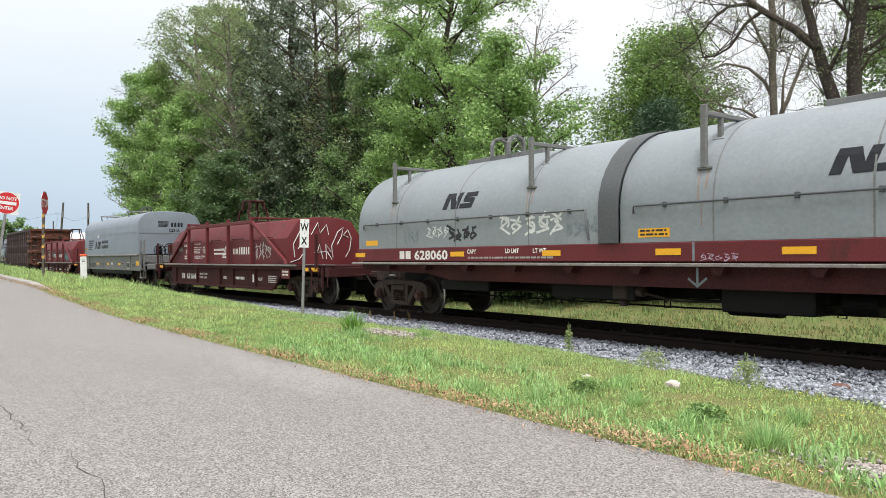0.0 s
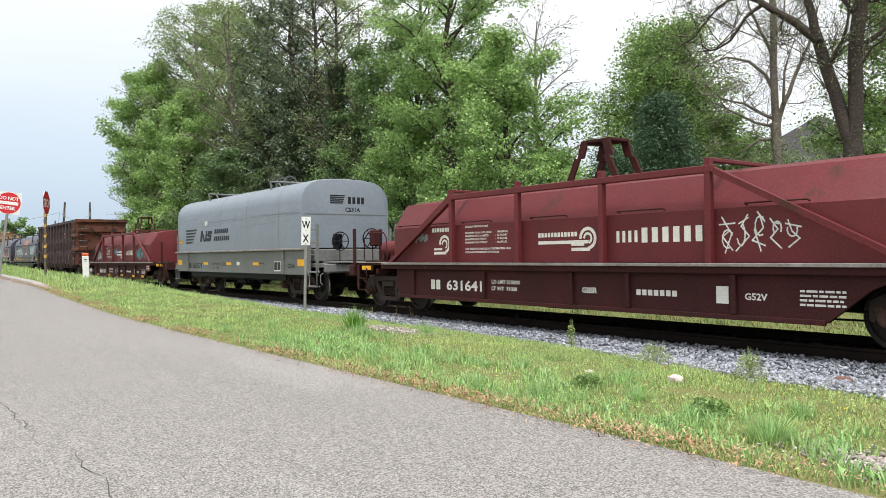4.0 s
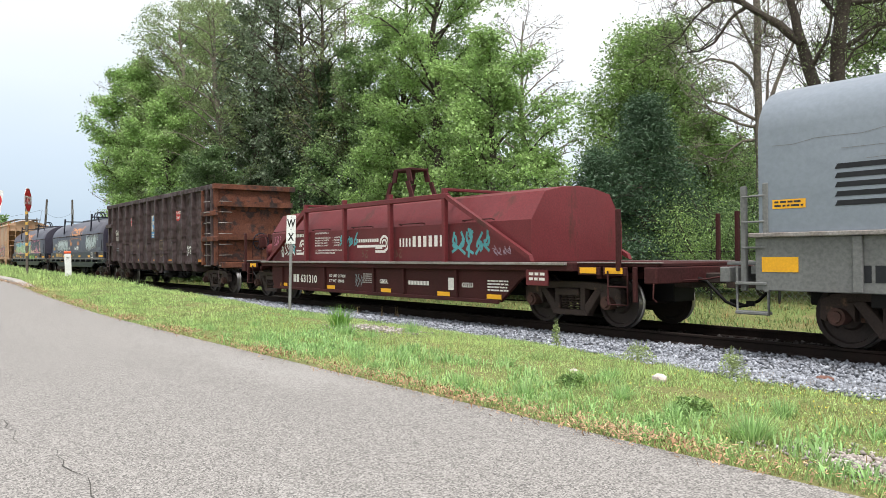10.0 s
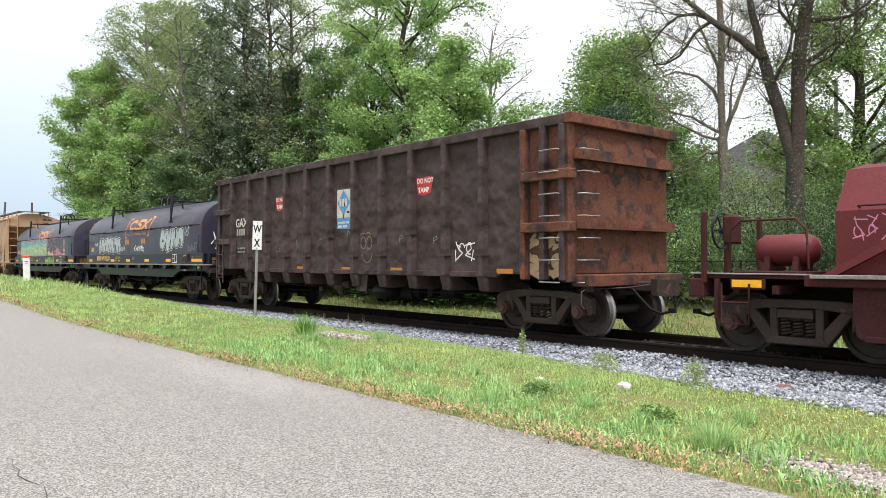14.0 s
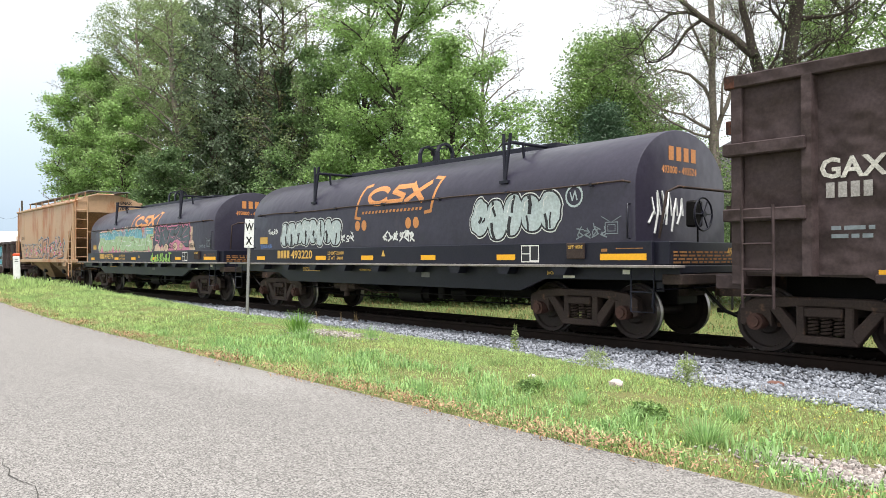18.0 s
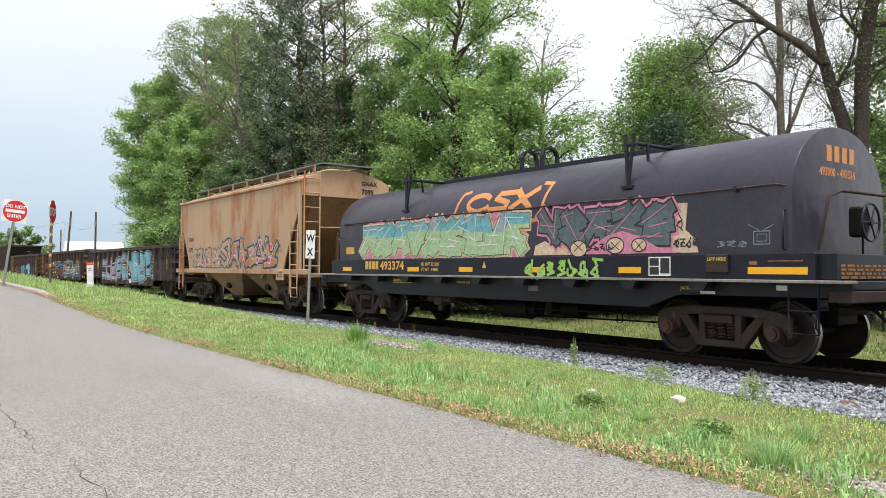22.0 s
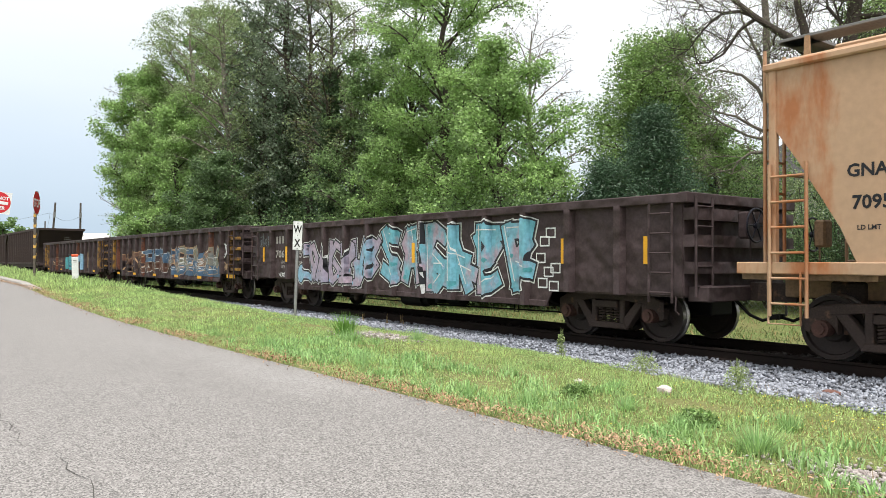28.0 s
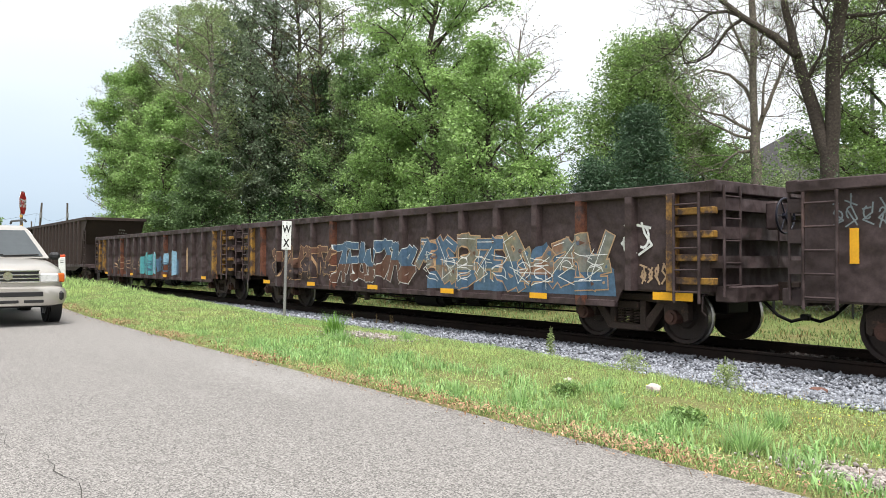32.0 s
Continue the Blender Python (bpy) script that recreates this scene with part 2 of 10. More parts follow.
RAIL_PROFILE = [(-0.07, 0), (0.07, 0), (0.07, 0.012), (0.012, 0.03), (0.01, 0.125), (0.036, 0.14), (0.036, 0.168), (0.028, 0.175), (-0.028, 0.175), (-0.036, 0.168), (-0.036, 0.14), (-0.01, 0.125), (-0.012, 0.03), (-0.07, 0.012)]
for sgn in (-1, 1):
    bm = bmesh.new()
    prism(bm, [(TRACK_Y + sgn * 0.755 + a, RAIL_Z - 0.175 + b) for a, b in RAIL_PROFILE], -260, 60)
    tagged(part("rail", bm, STEEL_RUST), "rust-brown steel rail with a worn top", "rail", group="track rails", kind="structure")


# ---- paint and metal ----
MAROON = mat("faded_maroon_paint", (0.1320, 0.0202, 0.0238), 0.58, second=(0.0950, 0.0158, 0.0185), scale=0.9, fine=30, amount=0.5, bump=0.06, third=(0.0554, 0.0194, 0.0132), third_cut=0.60, third_scale=1.6, streak=3.0, spec=0.3, dent=0.02)
MAROON_DARK = mat("sooty_maroon_paint", (0.063, 0.017, 0.017), 0.75, second=(0.029, 0.014, 0.013), scale=1.2, fine=30, amount=0.7, bump=0.1, third=(0.071, 0.029, 0.017), third_cut=0.62, third_scale=2.5, streak=2.0, spec=0.15)
HOOD_GREY = mat("weathered_grey_hood", (0.234, 0.260, 0.275), 0.45, second=(0.198, 0.218, 0.232), scale=0.7, fine=18, amount=0.22, bump=0.03, third=(0.209, 0.210, 0.207), third_cut=0.66, third_scale=1.1, streak=3.0, dent=0.02)
HOOD_NS = mat("light_grey_paint", (0.196, 0.225, 0.261), 0.42, second=(0.176, 0.202, 0.235), scale=0.5, fine=16, amount=0.18, bump=0.03, third=(0.167, 0.186, 0.211), third_cut=0.66, third_scale=0.9, streak=2.0, dent=0.02)
SILL_GREY = mat("grimy_grey_paint", (0.164, 0.168, 0.164), 0.6, second=(0.126, 0.126, 0.122), scale=1.0, fine=22, amount=0.5, bump=0.05, third=(0.109, 0.071, 0.050), third_cut=0.63, third_scale=1.5, streak=3.0)
BAND_GREY = mat("dark_grey_band", (0.084, 0.088, 0.092), 0.5, scale=1.0, fine=25, amount=0.4, bump=0.04)
HOOD_BLACK = mat("sun_faded_black_paint", (0.032, 0.0285, 0.046), 0.36, second=(0.022, 0.0205, 0.035), scale=0.6, fine=20, amount=0.35, bump=0.03, third=(0.048, 0.039, 0.052), third_cut=0.62, third_scale=0.9, streak=2.0, dent=0.03)
BLACK = mat("black_frame_paint", (0.009, 0.010, 0.019), 0.38, second=(0.019, 0.018, 0.027), scale=1.5, fine=25, amount=0.5, bump=0.05, spec=0.25)
TAN = mat("tan_paint_rusting", (0.46, 0.290, 0.175), 0.5, second=(0.40, 0.272, 0.175), scale=0.45, fine=10, amount=0.16, bump=0.0, third=(0.36, 0.135, 0.050), third_cut=0.53, third_scale=0.8, streak=3.4)
TAN_DIRTY = mat("tan_paint_sooty", (0.330, 0.205, 0.112), 0.7, second=(0.135, 0.090, 0.059), scale=0.8, fine=18, amount=0.6, bump=0.06, third=(0.099, 0.050, 0.027), third_cut=0.58, third_scale=1.2, streak=3.0)
GON_BROWN = mat("sooty_brown_steel", (0.066, 0.046, 0.046), 0.65, second=(0.044, 0.031, 0.032), scale=1.1, fine=22, amount=0.5, bump=0.12, third=(0.100, 0.058, 0.045), third_cut=0.66, third_scale=1.1, streak=3.0, spec=0.2, dent=0.22)
GON_RUST = mat("rusted_orange_steel", (0.150, 0.056, 0.034), 0.8, second=(0.088, 0.040, 0.029), scale=1.6, fine=24, amount=0.7, bump=0.15, third=(0.046, 0.030, 0.028), third_cut=0.50, third_scale=2.2, spec=0.2, dent=0.12)
RUST_PRINT = mat("worn_orange_stencil", (0.36, 0.17, 0.06), 0.8, second=(0.16, 0.08, 0.035), scale=8, fine=50, amount=0.8, bump=0.0)
GON_YELLOW = mat("rusty_yellow_paint", (0.30, 0.16, 0.025), 0.7, second=(0.15, 0.075, 0.03), scale=3.0, fine=30, amount=0.7, bump=0.1, third=(0.06, 0.035, 0.028), third_cut=0.46, third_scale=4.0)
CHALK = mat("faded_chalk", (0.26, 0.20, 0.13), 0.95, second=(0.12, 0.09, 0.06), scale=14, fine=60, amount=1.0, bump=0.0)
PLACARD_WHITE = mat("scuffed_white_paint", (0.62, 0.60, 0.55), 0.8, second=(0.40, 0.38, 0.34), scale=9, fine=50, amount=0.8, bump=0.0)
DULL_ORANGE = mat("soiled_reflector_orange", (0.50, 0.19, 0.025), 0.6, second=(0.30, 0.12, 0.03), scale=4, fine=40, amount=0.6, bump=0.0)
GON_BLACK = mat("flat_black_steel", (0.046, 0.035, 0.032), 0.75, second=(0.066, 0.046, 0.040), scale=1.0, fine=25, amount=0.5, bump=0.1, spec=0.15)
TRUCK = mat("brown_grimed_castings", (0.056, 0.039, 0.033), 0.7, second=(0.028, 0.021, 0.020), scale=3.0, fine=40, amount=0.7, bump=0.15, third=(0.140, 0.080, 0.055), third_cut=0.60, third_scale=4, spec=0.2)
BEARING = mat("rusty_bearing_cap", (0.100, 0.050, 0.040), 0.7, second=(0.035, 0.022, 0.019), scale=5.0, fine=40, amount=0.6, bump=0.1, spec=0.2)
WHEEL_SIDE = mat("wheel_steel_grimed", (0.030, 0.024, 0.023), 0.6, second=(0.045, 0.032, 0.028), scale=4, fine=40, amount=0.5, bump=0.08, spec=0.15)
WHEEL_RIM = mat("wheel_tread_worn", (0.38, 0.36, 0.35), 0.35, 0.9, scale=6, fine=60, amount=0.4, bump=0.02)
GREASE = mat("black_grease", (0.010, 0.009, 0.009), 0.55, scale=3, fine=30, amount=0.5, spec=0.12)
WORN_EDGE = mat("bare_worn_edge", (0.30, 0.285, 0.27), 0.5, 0.2, second=(0.14, 0.10, 0.085), scale=2.5, fine=30, amount=0.7, bump=0.05)
YELLOW = mat("reflector_yellow", (0.80, 0.40, 0.015), 0.45, second=(0.70, 0.34, 0.015), scale=3, fine=30, amount=0.2, bump=0.0)
WHITE_PAINT = mat("white_paint", (0.72, 0.70, 0.67), 0.6, second=(0.60, 0.58, 0.55), scale=5, fine=40, amount=0.3, bump=0.0)
DARK_PAINT = mat("dark_lettering", (0.014, 0.015, 0.018), 0.5, second=(0.022, 0.023, 0.027), scale=5, fine=40, amount=0.3, bump=0.0, spec=0.25)
ORANGE = mat("orange_paint", (0.58, 0.24, 0.075), 0.55, second=(0.50, 0.22, 0.09), scale=4, fine=30, amount=0.4, bump=0.0)
GOLD = mat("gold_lettering", (0.60, 0.36, 0.08), 0.5, scale=4, fine=30, amount=0.3, bump=0.0)
RUST_RUN = mat("thin_rust_run", (0.30, 0.20, 0.15), 0.8, second=(0.24, 0.21, 0.19), scale=6, fine=30, amount=0.6, bump=0.0)
STENCIL = mat("worn_stencil_paint", (0.40, 0.38, 0.36), 0.7, second=(0.22, 0.20, 0.19), scale=7, fine=40, amount=0.7, bump=0.0)
RED_STICKER = mat("red_sticker", (0.50, 0.035, 0.035), 0.5, scale=5, fine=30, amount=0.3, bump=0.0)
BLUE_STICKER = mat("blue_sticker", (0.09, 0.27, 0.52), 0.5, scale=5, fine=30, amount=0.4, bump=0.0)
SILVER = mat("silver_spray", (0.44, 0.50, 0.51), 0.45, second=(0.36, 0.43, 0.45), scale=3, fine=18, amount=0.5, bump=0.0)


def spray(name, c):
    return mat("spray_" + name, c, 0.6, second=tuple(v * 0.8 for v in c), scale=3, fine=14, amount=0.5, bump=0.0)


S_TEAL, S_PALE, S_GREEN, S_PINK, S_BLUE = spray("teal", (0.09, 0.33, 0.36)), spray("pale_blue", (0.26, 0.44, 0.58)), spray("light_green", (0.36, 0.50, 0.27)), spray("pink", (0.60, 0.22, 0.34)), spray("blue", (0.10, 0.16, 0.34))
S_BLACK, S_WHITE, S_MAUVE, S_OLIVE, S_TAN = spray("black", (0.025, 0.025, 0.03)), spray("white", (0.68, 0.69, 0.68)), spray("mauve", (0.40, 0.30, 0.38)), spray("olive", (0.24, 0.22, 0.12)), spray("buff", (0.40, 0.27, 0.17))
S_YELLOW, S_NAVY, S_GREY, S_HOTPINK, S_LIME = spray("yellow", (0.62, 0.52, 0.14)), spray("navy", (0.016, 0.032, 0.062)), spray("grey", (0.19, 0.22, 0.24)), spray("hot_pink", (0.62, 0.09, 0.22)), spray("lime", (0.28, 0.50, 0.12))
S_SAGE = mat("spray_sage", (0.33, 0.47, 0.27), 0.7, second=(0.40, 0.52, 0.34), scale=2.2, fine=14, amount=0.6, bump=0.0)
S_SLATE = mat("spray_slate", (0.085, 0.115, 0.135), 0.7, second=(0.12, 0.15, 0.17), scale=2.2, fine=14, amount=0.6, bump=0.0)
S_UMBER = mat("spray_umber", (0.10, 0.055, 0.045), 0.7, scale=2.2, fine=14, amount=0.3, bump=0.0)
S_CREAM = spray("cream", (0.62, 0.46, 0.34))
S_SKY = mat("spray_blended_blue", (0.20, 0.42, 0.53), 0.55, second=(0.10, 0.36, 0.40), scale=1.3, fine=9, amount=0.6, bump=0.0, third=(0.40, 0.30, 0.36), third_cut=0.53, third_scale=0.9, streak=1.6)
S_BLUSH = mat("spray_blended_rose", (0.42, 0.32, 0.38), 0.55, second=(0.30, 0.33, 0.46), scale=1.4, fine=9, amount=0.6, bump=0.0, third=(0.22, 0.40, 0.52), third_cut=0.54, third_scale=1.1, streak=1.6)
S_MURAL = mat("spray_blended_mural", (0.22, 0.20, 0.12), 0.6, second=(0.10, 0.14, 0.20), scale=1.5, fine=10, amount=0.7, bump=0.0, third=(0.24, 0.13, 0.08), third_cut=0.52, third_scale=1.6)
S_RUSTY, S_STEEL, S_BUFF, S_ROSE = spray("red_brown", (0.13, 0.065, 0.045)), spray("dull_blue", (0.07, 0.13, 0.21)), spray("warm_buff", (0.47, 0.30, 0.17)), spray("faded_rose", (0.36, 0.27, 0.30))

CARS, WHEELS = [], []
CACHE = {}


def shared(key, build, material, smooth=0.0):
    """A mesh that is built once and used by every alike piece."""
    if key not in CACHE:
        bm = bmesh.new()
        build(bm)
        CACHE[key] = mesh_of(key, bm, material, smooth)
    return CACHE[key]


# ---- running gear ----
WR = 0.44


def b_wheelset(bm):
    prof = [(0.55, 0.10), (0.60, 0.34), (0.665, 0.37), (0.665, 0.465), (0.695, 0.465), (0.71, WR), (0.80, WR - 0.006), (0.80, 0.375), (0.755, 0.36), (0.74, 0.20), (0.79, 0.17), (0.79, 0.10), (0.80, 0.0)]
    n = 28
    for sgn in (-1, 1):
        rings = [[bm.verts.new((r * math.cos(a), sgn * y, r * math.sin(a))) for a in (2 * math.pi * k / n for k in range(n))] for y, r in [(0.55, 0.0)] + prof[:-1]]
        for i, (p, q) in enumerate(zip(rings, rings[1:])):
            for k in range(n):
                f = bm.faces.new((p[k], p[(k + 1) % n], q[(k + 1) % n], q[k]) if sgn > 0 else (q[k], q[(k + 1) % n], p[(k + 1) % n], p[k]))
                f.smooth, f.material_index = True, 1 if i in (4, 5, 6) else 0
        bm.faces.new(rings[-1] if sgn > 0 else rings[-1][::-1])
    cyl(bm, (0, 0, 0), "y", 0.085, 1.2, 12)
    for a in range(3):
        box(bm, 0.2 + 0.0 * a, 0.26, -0.752, -0.745, -0.03, 0.03)


def b_side_frame(bm):
    t0, t1 = -0.075, 0.075
    prism(bm, [(-1.14, 0.56), (-1.14, 0.66), (-0.95, 0.745), (-0.55, 0.79), (0.55, 0.79), (0.95, 0.745), (1.14, 0.66), (1.14, 0.56), (0.72, 0.63), (0.30, 0.67), (-0.30, 0.67), (-0.72, 0.63)], t0, t1, "y")
    for s in (-1, 1):
        prism(bm, [(s * 0.74, 0.64), (s * 0.58, 0.655), (s * 0.26, 0.29), (s * 0.40, 0.19)], t0, t1, "y")
        prism(bm, [(s * 0.36, 0.27), (s * 0.36, 0.68), (s * 0.25, 0.68), (s * 0.25, 0.27)], t0 - 0.01, t1 + 0.01, "y")
        prism(bm, [(s * 0.70, 0.36), (s * 0.70, 0.64), (s * 1.14, 0.64), (s * 1.14, 0.40), (s * 1.06, 0.36), (s * 1.03, 0.46), (s * 0.96, 0.53), (s * 0.82, 0.53), (s * 0.75, 0.46)], t0, t1, "y")
    prism(bm, [(-0.42, 0.185), (0.42, 0.185), (0.36, 0.29), (-0.36, 0.29)], t0 - 0.02, t1 + 0.02, "y")
    bmesh.ops.bevel(bm, geom=list(bm.edges), offset=0.014, segments=1, affect="EDGES")
    box(bm, -0.24, 0.24, t0 - 0.05, t1 + 0.05, 0.54, 0.66, 0.015)


def b_spring(bm):
    n = 36
    tube(bm, [(0.062 * math.cos(i * 0.873), 0.062 * math.sin(i * 0.873), 0.295 + 0.24 * i / n) for i in range(n + 1)], 0.017, 4)


def b_bearing(bm):
    cyl(bm, (0, -0.05, 0), "y", 0.115, 0.2, 16)
    cyl(bm, (0, -0.165, 0), "y", 0.075, 0.05, 12)
    box(bm, -0.15, 0.15, -0.02, 0.12, 0.06, 0.14, 0.02)


def b_bolster(bm):
    box(bm, -0.2, 0.2, -1.0, 1.0, 0.50, 0.74, 0.03)
    box(bm, -0.72, -0.62, -0.85, 0.85, 0.36, 0.5, 0.01)
    box(bm, 0.62, 0.72, -0.85, 0.85, 0.36, 0.5, 0.01)
    cyl(bm, (0, 0, 0.78), "z", 0.22, 0.14, 16)


def bogie(car, xc):
    tr = part("truck", shared("bolster", b_bolster, TRUCK), TRUCK, car, at=pose(xc, 0, 0))
    for s in (-1, 1):
        part("side_frame", shared("side_frame", b_side_frame, TRUCK), TRUCK, tr, at=pose(0, s * 0.99, 0))
        for x in (-0.165, 0.0, 0.165):
            part("coil_spring", shared("coil_spring", b_spring, TRUCK, 40), TRUCK, tr, at=pose(x, s * 0.99, 0))
        for x in (-0.89, 0.89):
            part("bearing", shared("bearing", b_bearing, BEARING, 40), BEARING, tr, at=pose(x, s * 1.0, WR, rz=0 if s < 0 else 180))
    for x in (-0.89, 0.89):
        w = part("wheelset", shared("wheelset", b_wheelset, [WHEEL_SIDE, WHEEL_RIM], 35), None, tr, "steel wheels with bright worn rims", at=pose(x, 0, WR))
        WHEELS.append((w, x))


def b_coupler(bm):
    box(bm, -0.1, 0.75, -0.09, 0.09, 0.78, 0.95, 0.02)
    prism(bm, [(0.62, -0.16), (0.62, 0.12), (0.86, 0.20), (0.98, 0.14), (0.90, 0.02), (0.86, -0.04), (1.0, -0.10), (0.96, -0.2), (0.78, -0.22)], 0.72, 1.0, "z")
    box(bm, -0.45, 0.05, -0.28, 0.28, 0.70, 1.05, 0.03)


def b_hose(bm):
    tube(bm, [(0.35, -0.3, 0.82), (0.5, -0.3, 0.68), (0.66, -0.24, 0.50), (0.82, -0.16, 0.42), (0.98, -0.1, 0.47)], 0.026, 7)
    box(bm, 0.93, 1.06, -0.13, -0.06, 0.44, 0.52, 0.01)
    tube(bm, [(0.2, -0.3, 0.86), (0.35, -0.3, 0.82)], 0.035, 7)


def b_lever(bm):
    tube(bm, [(0.55, -0.1, 0.9), (0.42, -0.4, 0.86), (0.2, -0.75, 0.84), (0.16, -1.3, 0.84), (0.16, -1.42, 0.8), (0.16, -1.44, 0.58), (0.2, -1.4, 0.52)], 0.013, 6)
    box(bm, 0.08, 0.2, -1.2, -1.16, 0.8, 0.95)


def ends(car, half, paint, sill=0.9, lever=True):
    """Couplers, air hoses and uncoupling levers at both ends; half is the middle of the car to the coupling."""
    for s in (-1, 1):
        m = pose(s * (half - 0.93), 0, 0, rz=0 if s > 0 else 180)
        part("coupler", shared("coupler", b_coupler, TRUCK), TRUCK, car, at=m)
        part("air_hose", shared("air_hose", b_hose, GREASE), GREASE, car, at=m)
        if lever:
            part("uncoupling_lever", shared("lever" + paint.name, b_lever, paint), paint, car, at=m)


def b_brake_wheel(bm):
    n = 22
    tube(bm, [(0, 0.26 * math.cos(2 * math.pi * k / n), 0.26 * math.sin(2 * math.pi * k / n)) for k in range(n + 1)], 0.018, 6)
    for k in range(6):
        a = 2 * math.pi * k / 6
        tube(bm, [(0, 0, 0), (0, 0.26 * math.cos(a), 0.26 * math.sin(a))], 0.012, 5)
    cyl(bm, (0.0, 0, 0), "x", 0.05, 0.06, 10)


def hand_brake(car, x, y, z, paint, rz=0.0):
    bm = bmesh.new()
    box(bm, -0.22, -0.04, -0.12, 0.12, -0.2, 0.22, 0.03)
    tube(bm, [(-0.1, 0.05, -0.2), (-0.1, 0.05, -0.75)], 0.015, 5)
    g = part("brake_gear", bm, paint, car, at=pose(x, y, z, rz=rz))
    part("brake_wheel", shared("brake_wheel", b_brake_wheel, BLACK), BLACK, g, "spoked hand brake wheel", at=pose(0.03, 0, 0))


def ladder(car, paint, p0, p1, across, rungs, stile=0.022):
    """A ladder between the feet p0 and tops p1; across is the way from one stile to the other."""
    a, b, w = Vector(p0), Vector(p1), Vector(across)
    bm = bmesh.new()
    for o in (Vector(), w):
        tube(bm, [a + o, b + o], stile, 5)
    for i in range(rungs):
        c = a.lerp(b, (i + 0.5) / rungs)
        tube(bm, [c, c + w], stile * 0.7, 5)
    return part("ladder", bm, paint, car)


def grab(car, paint, pts, r=0.014, name="grab_iron"):
    bm = bmesh.new()
    tube(bm, pts, r, 6)
    return part(name, bm, paint, car)


def underframe(car, half, z0, z1, paint, brake_x=0.8):
    """Centre sill, cross bearers, brake reservoir, cylinder and rods under a car."""
    bm = bmesh.new()
    box(bm, -half + 0.4, half - 0.4, -0.3, 0.3, z0, z1, 0.02)
    for x in (-half * 0.55, -half * 0.18, half * 0.18, half * 0.55):
        prism(bm, [(-1.3, z1), (1.3, z1), (0.4, z0 - 0.02), (-0.4, z0 - 0.02)], x - 0.08, x + 0.08, "x")
    part("centre_sill", bm, paint, car)
    bm = bmesh.new()
    cyl(bm, (brake_x, -0.75, z0 + 0.0), "x", 0.2, 0.8, 18)
    cyl(bm, (brake_x + 0.5, -0.75, z0 + 0.0), "x", 0.15, 0.2, 14)
    part("air_reservoir", bm, GREASE, car, smooth=40)
    bm = bmesh.new()
    cyl(bm, (brake_x + 1.5, -0.7, z0 + 0.05), "x", 0.16, 0.45, 14)
    box(bm, brake_x + 0.95, brake_x + 1.15, -0.95, -0.6, z0 - 0.08, z0 + 0.2, 0.03)
    part("brake_cylinder", bm, GREASE, car, smooth=40)
    bm = bmesh.new()
    tube(bm, [(-half * 0.62, -0.5, z0 - 0.12), (half * 0.1, -0.55, z0 - 0.14), (half * 0.62, -0.5, z0 - 0.1)], 0.017, 5)
    tube(bm, [(-half * 0.62, -1.0, z0 + 0.05), (brake_x + 0.9, -0.95, z0 + 0.02), (half * 0.62, -1.0, z0 + 0.05)], 0.014, 5)
    for x in (-half * 0.4, half * 0.05, half * 0.4):
        tube(bm, [(x, -0.55, z0 + 0.1), (x, -0.55, z0 - 0.16), (x + 0.12, -0.55, z0 - 0.16), (x + 0.12, -0.55, z0 + 0.1)], 0.012, 5)
    part("brake_rigging", bm, GREASE, car)
    xv = brake_x - 2.2
    bm = bmesh.new()
    box(bm, xv - 0.16, xv + 0.16, -1.22, -0.95, z0 - 0.02, z0 + 0.3, 0.03)
    cyl(bm, (xv - 0.28, -1.1, z0 + 0.14), "x", 0.1, 0.3, 12)
    cyl(bm, (xv + 0.28, -1.1, z0 + 0.12), "x", 0.085, 0.3, 12)
    cyl(bm, (xv, -1.1, z0 - 0.06), "z", 0.07, 0.14, 10)
    tube(bm, [(xv - 0.4, -1.08, z0 + 0.1), (xv - 0.9, -0.9, z0 + 0.05), (xv - 1.6, -0.6, z0 + 0.1)], 0.02, 5)
    tube(bm, [(xv + 0.4, -1.08, z0 + 0.1), (xv + 0.9, -0.9, z0 - 0.02), (brake_x - 0.4, -0.75, z0)], 0.02, 5)
    part("brake_valve", bm, TRUCK, car, "dusty brake valve with pipes", smooth=40)


# ---- lettering, signs and spray paint ----
BENDS, POSTS = {}, {}


def flat(y):
    return lambda z: y


def ribbed(y, posts, depth=0.13):
    """A plain side at y with posts standing out of it."""
    def f(z):
        return y
    POSTS[f] = (posts, depth)
    return f


def wrap(bm, surf, lift):
    """Cut a flat paint shape where the side under it bends, and press it on."""
    for z in BENDS.get(surf, ()):
        bmesh.ops.bisect_plane(bm, geom=bm.verts[:] + bm.edges[:] + bm.faces[:], plane_co=(0, 0, z), plane_no=(0, 0, 1))
    posts, depth = POSTS.get(surf, ((), 0.0))
    if posts:
        lo, hi = min(v.co.x for v in bm.verts), max(v.co.x for v in bm.verts)
        for p in posts:
            for o in (-0.09, -0.06, 0.06, 0.09):
                if lo < p + o < hi:
                    bmesh.ops.bisect_plane(bm, geom=bm.verts[:] + bm.edges[:] + bm.faces[:], plane_co=(p + o, 0, 0), plane_no=(1, 0, 0))
    for v in bm.verts:
        y = surf(v.co.z) - lift
        if posts:
            d = min(abs(v.co.x - p) for p in posts)
            y -= depth * min(1.0, max(0.0, (0.09 - d) / 0.03 + 1e-4))
        v.co.y = y


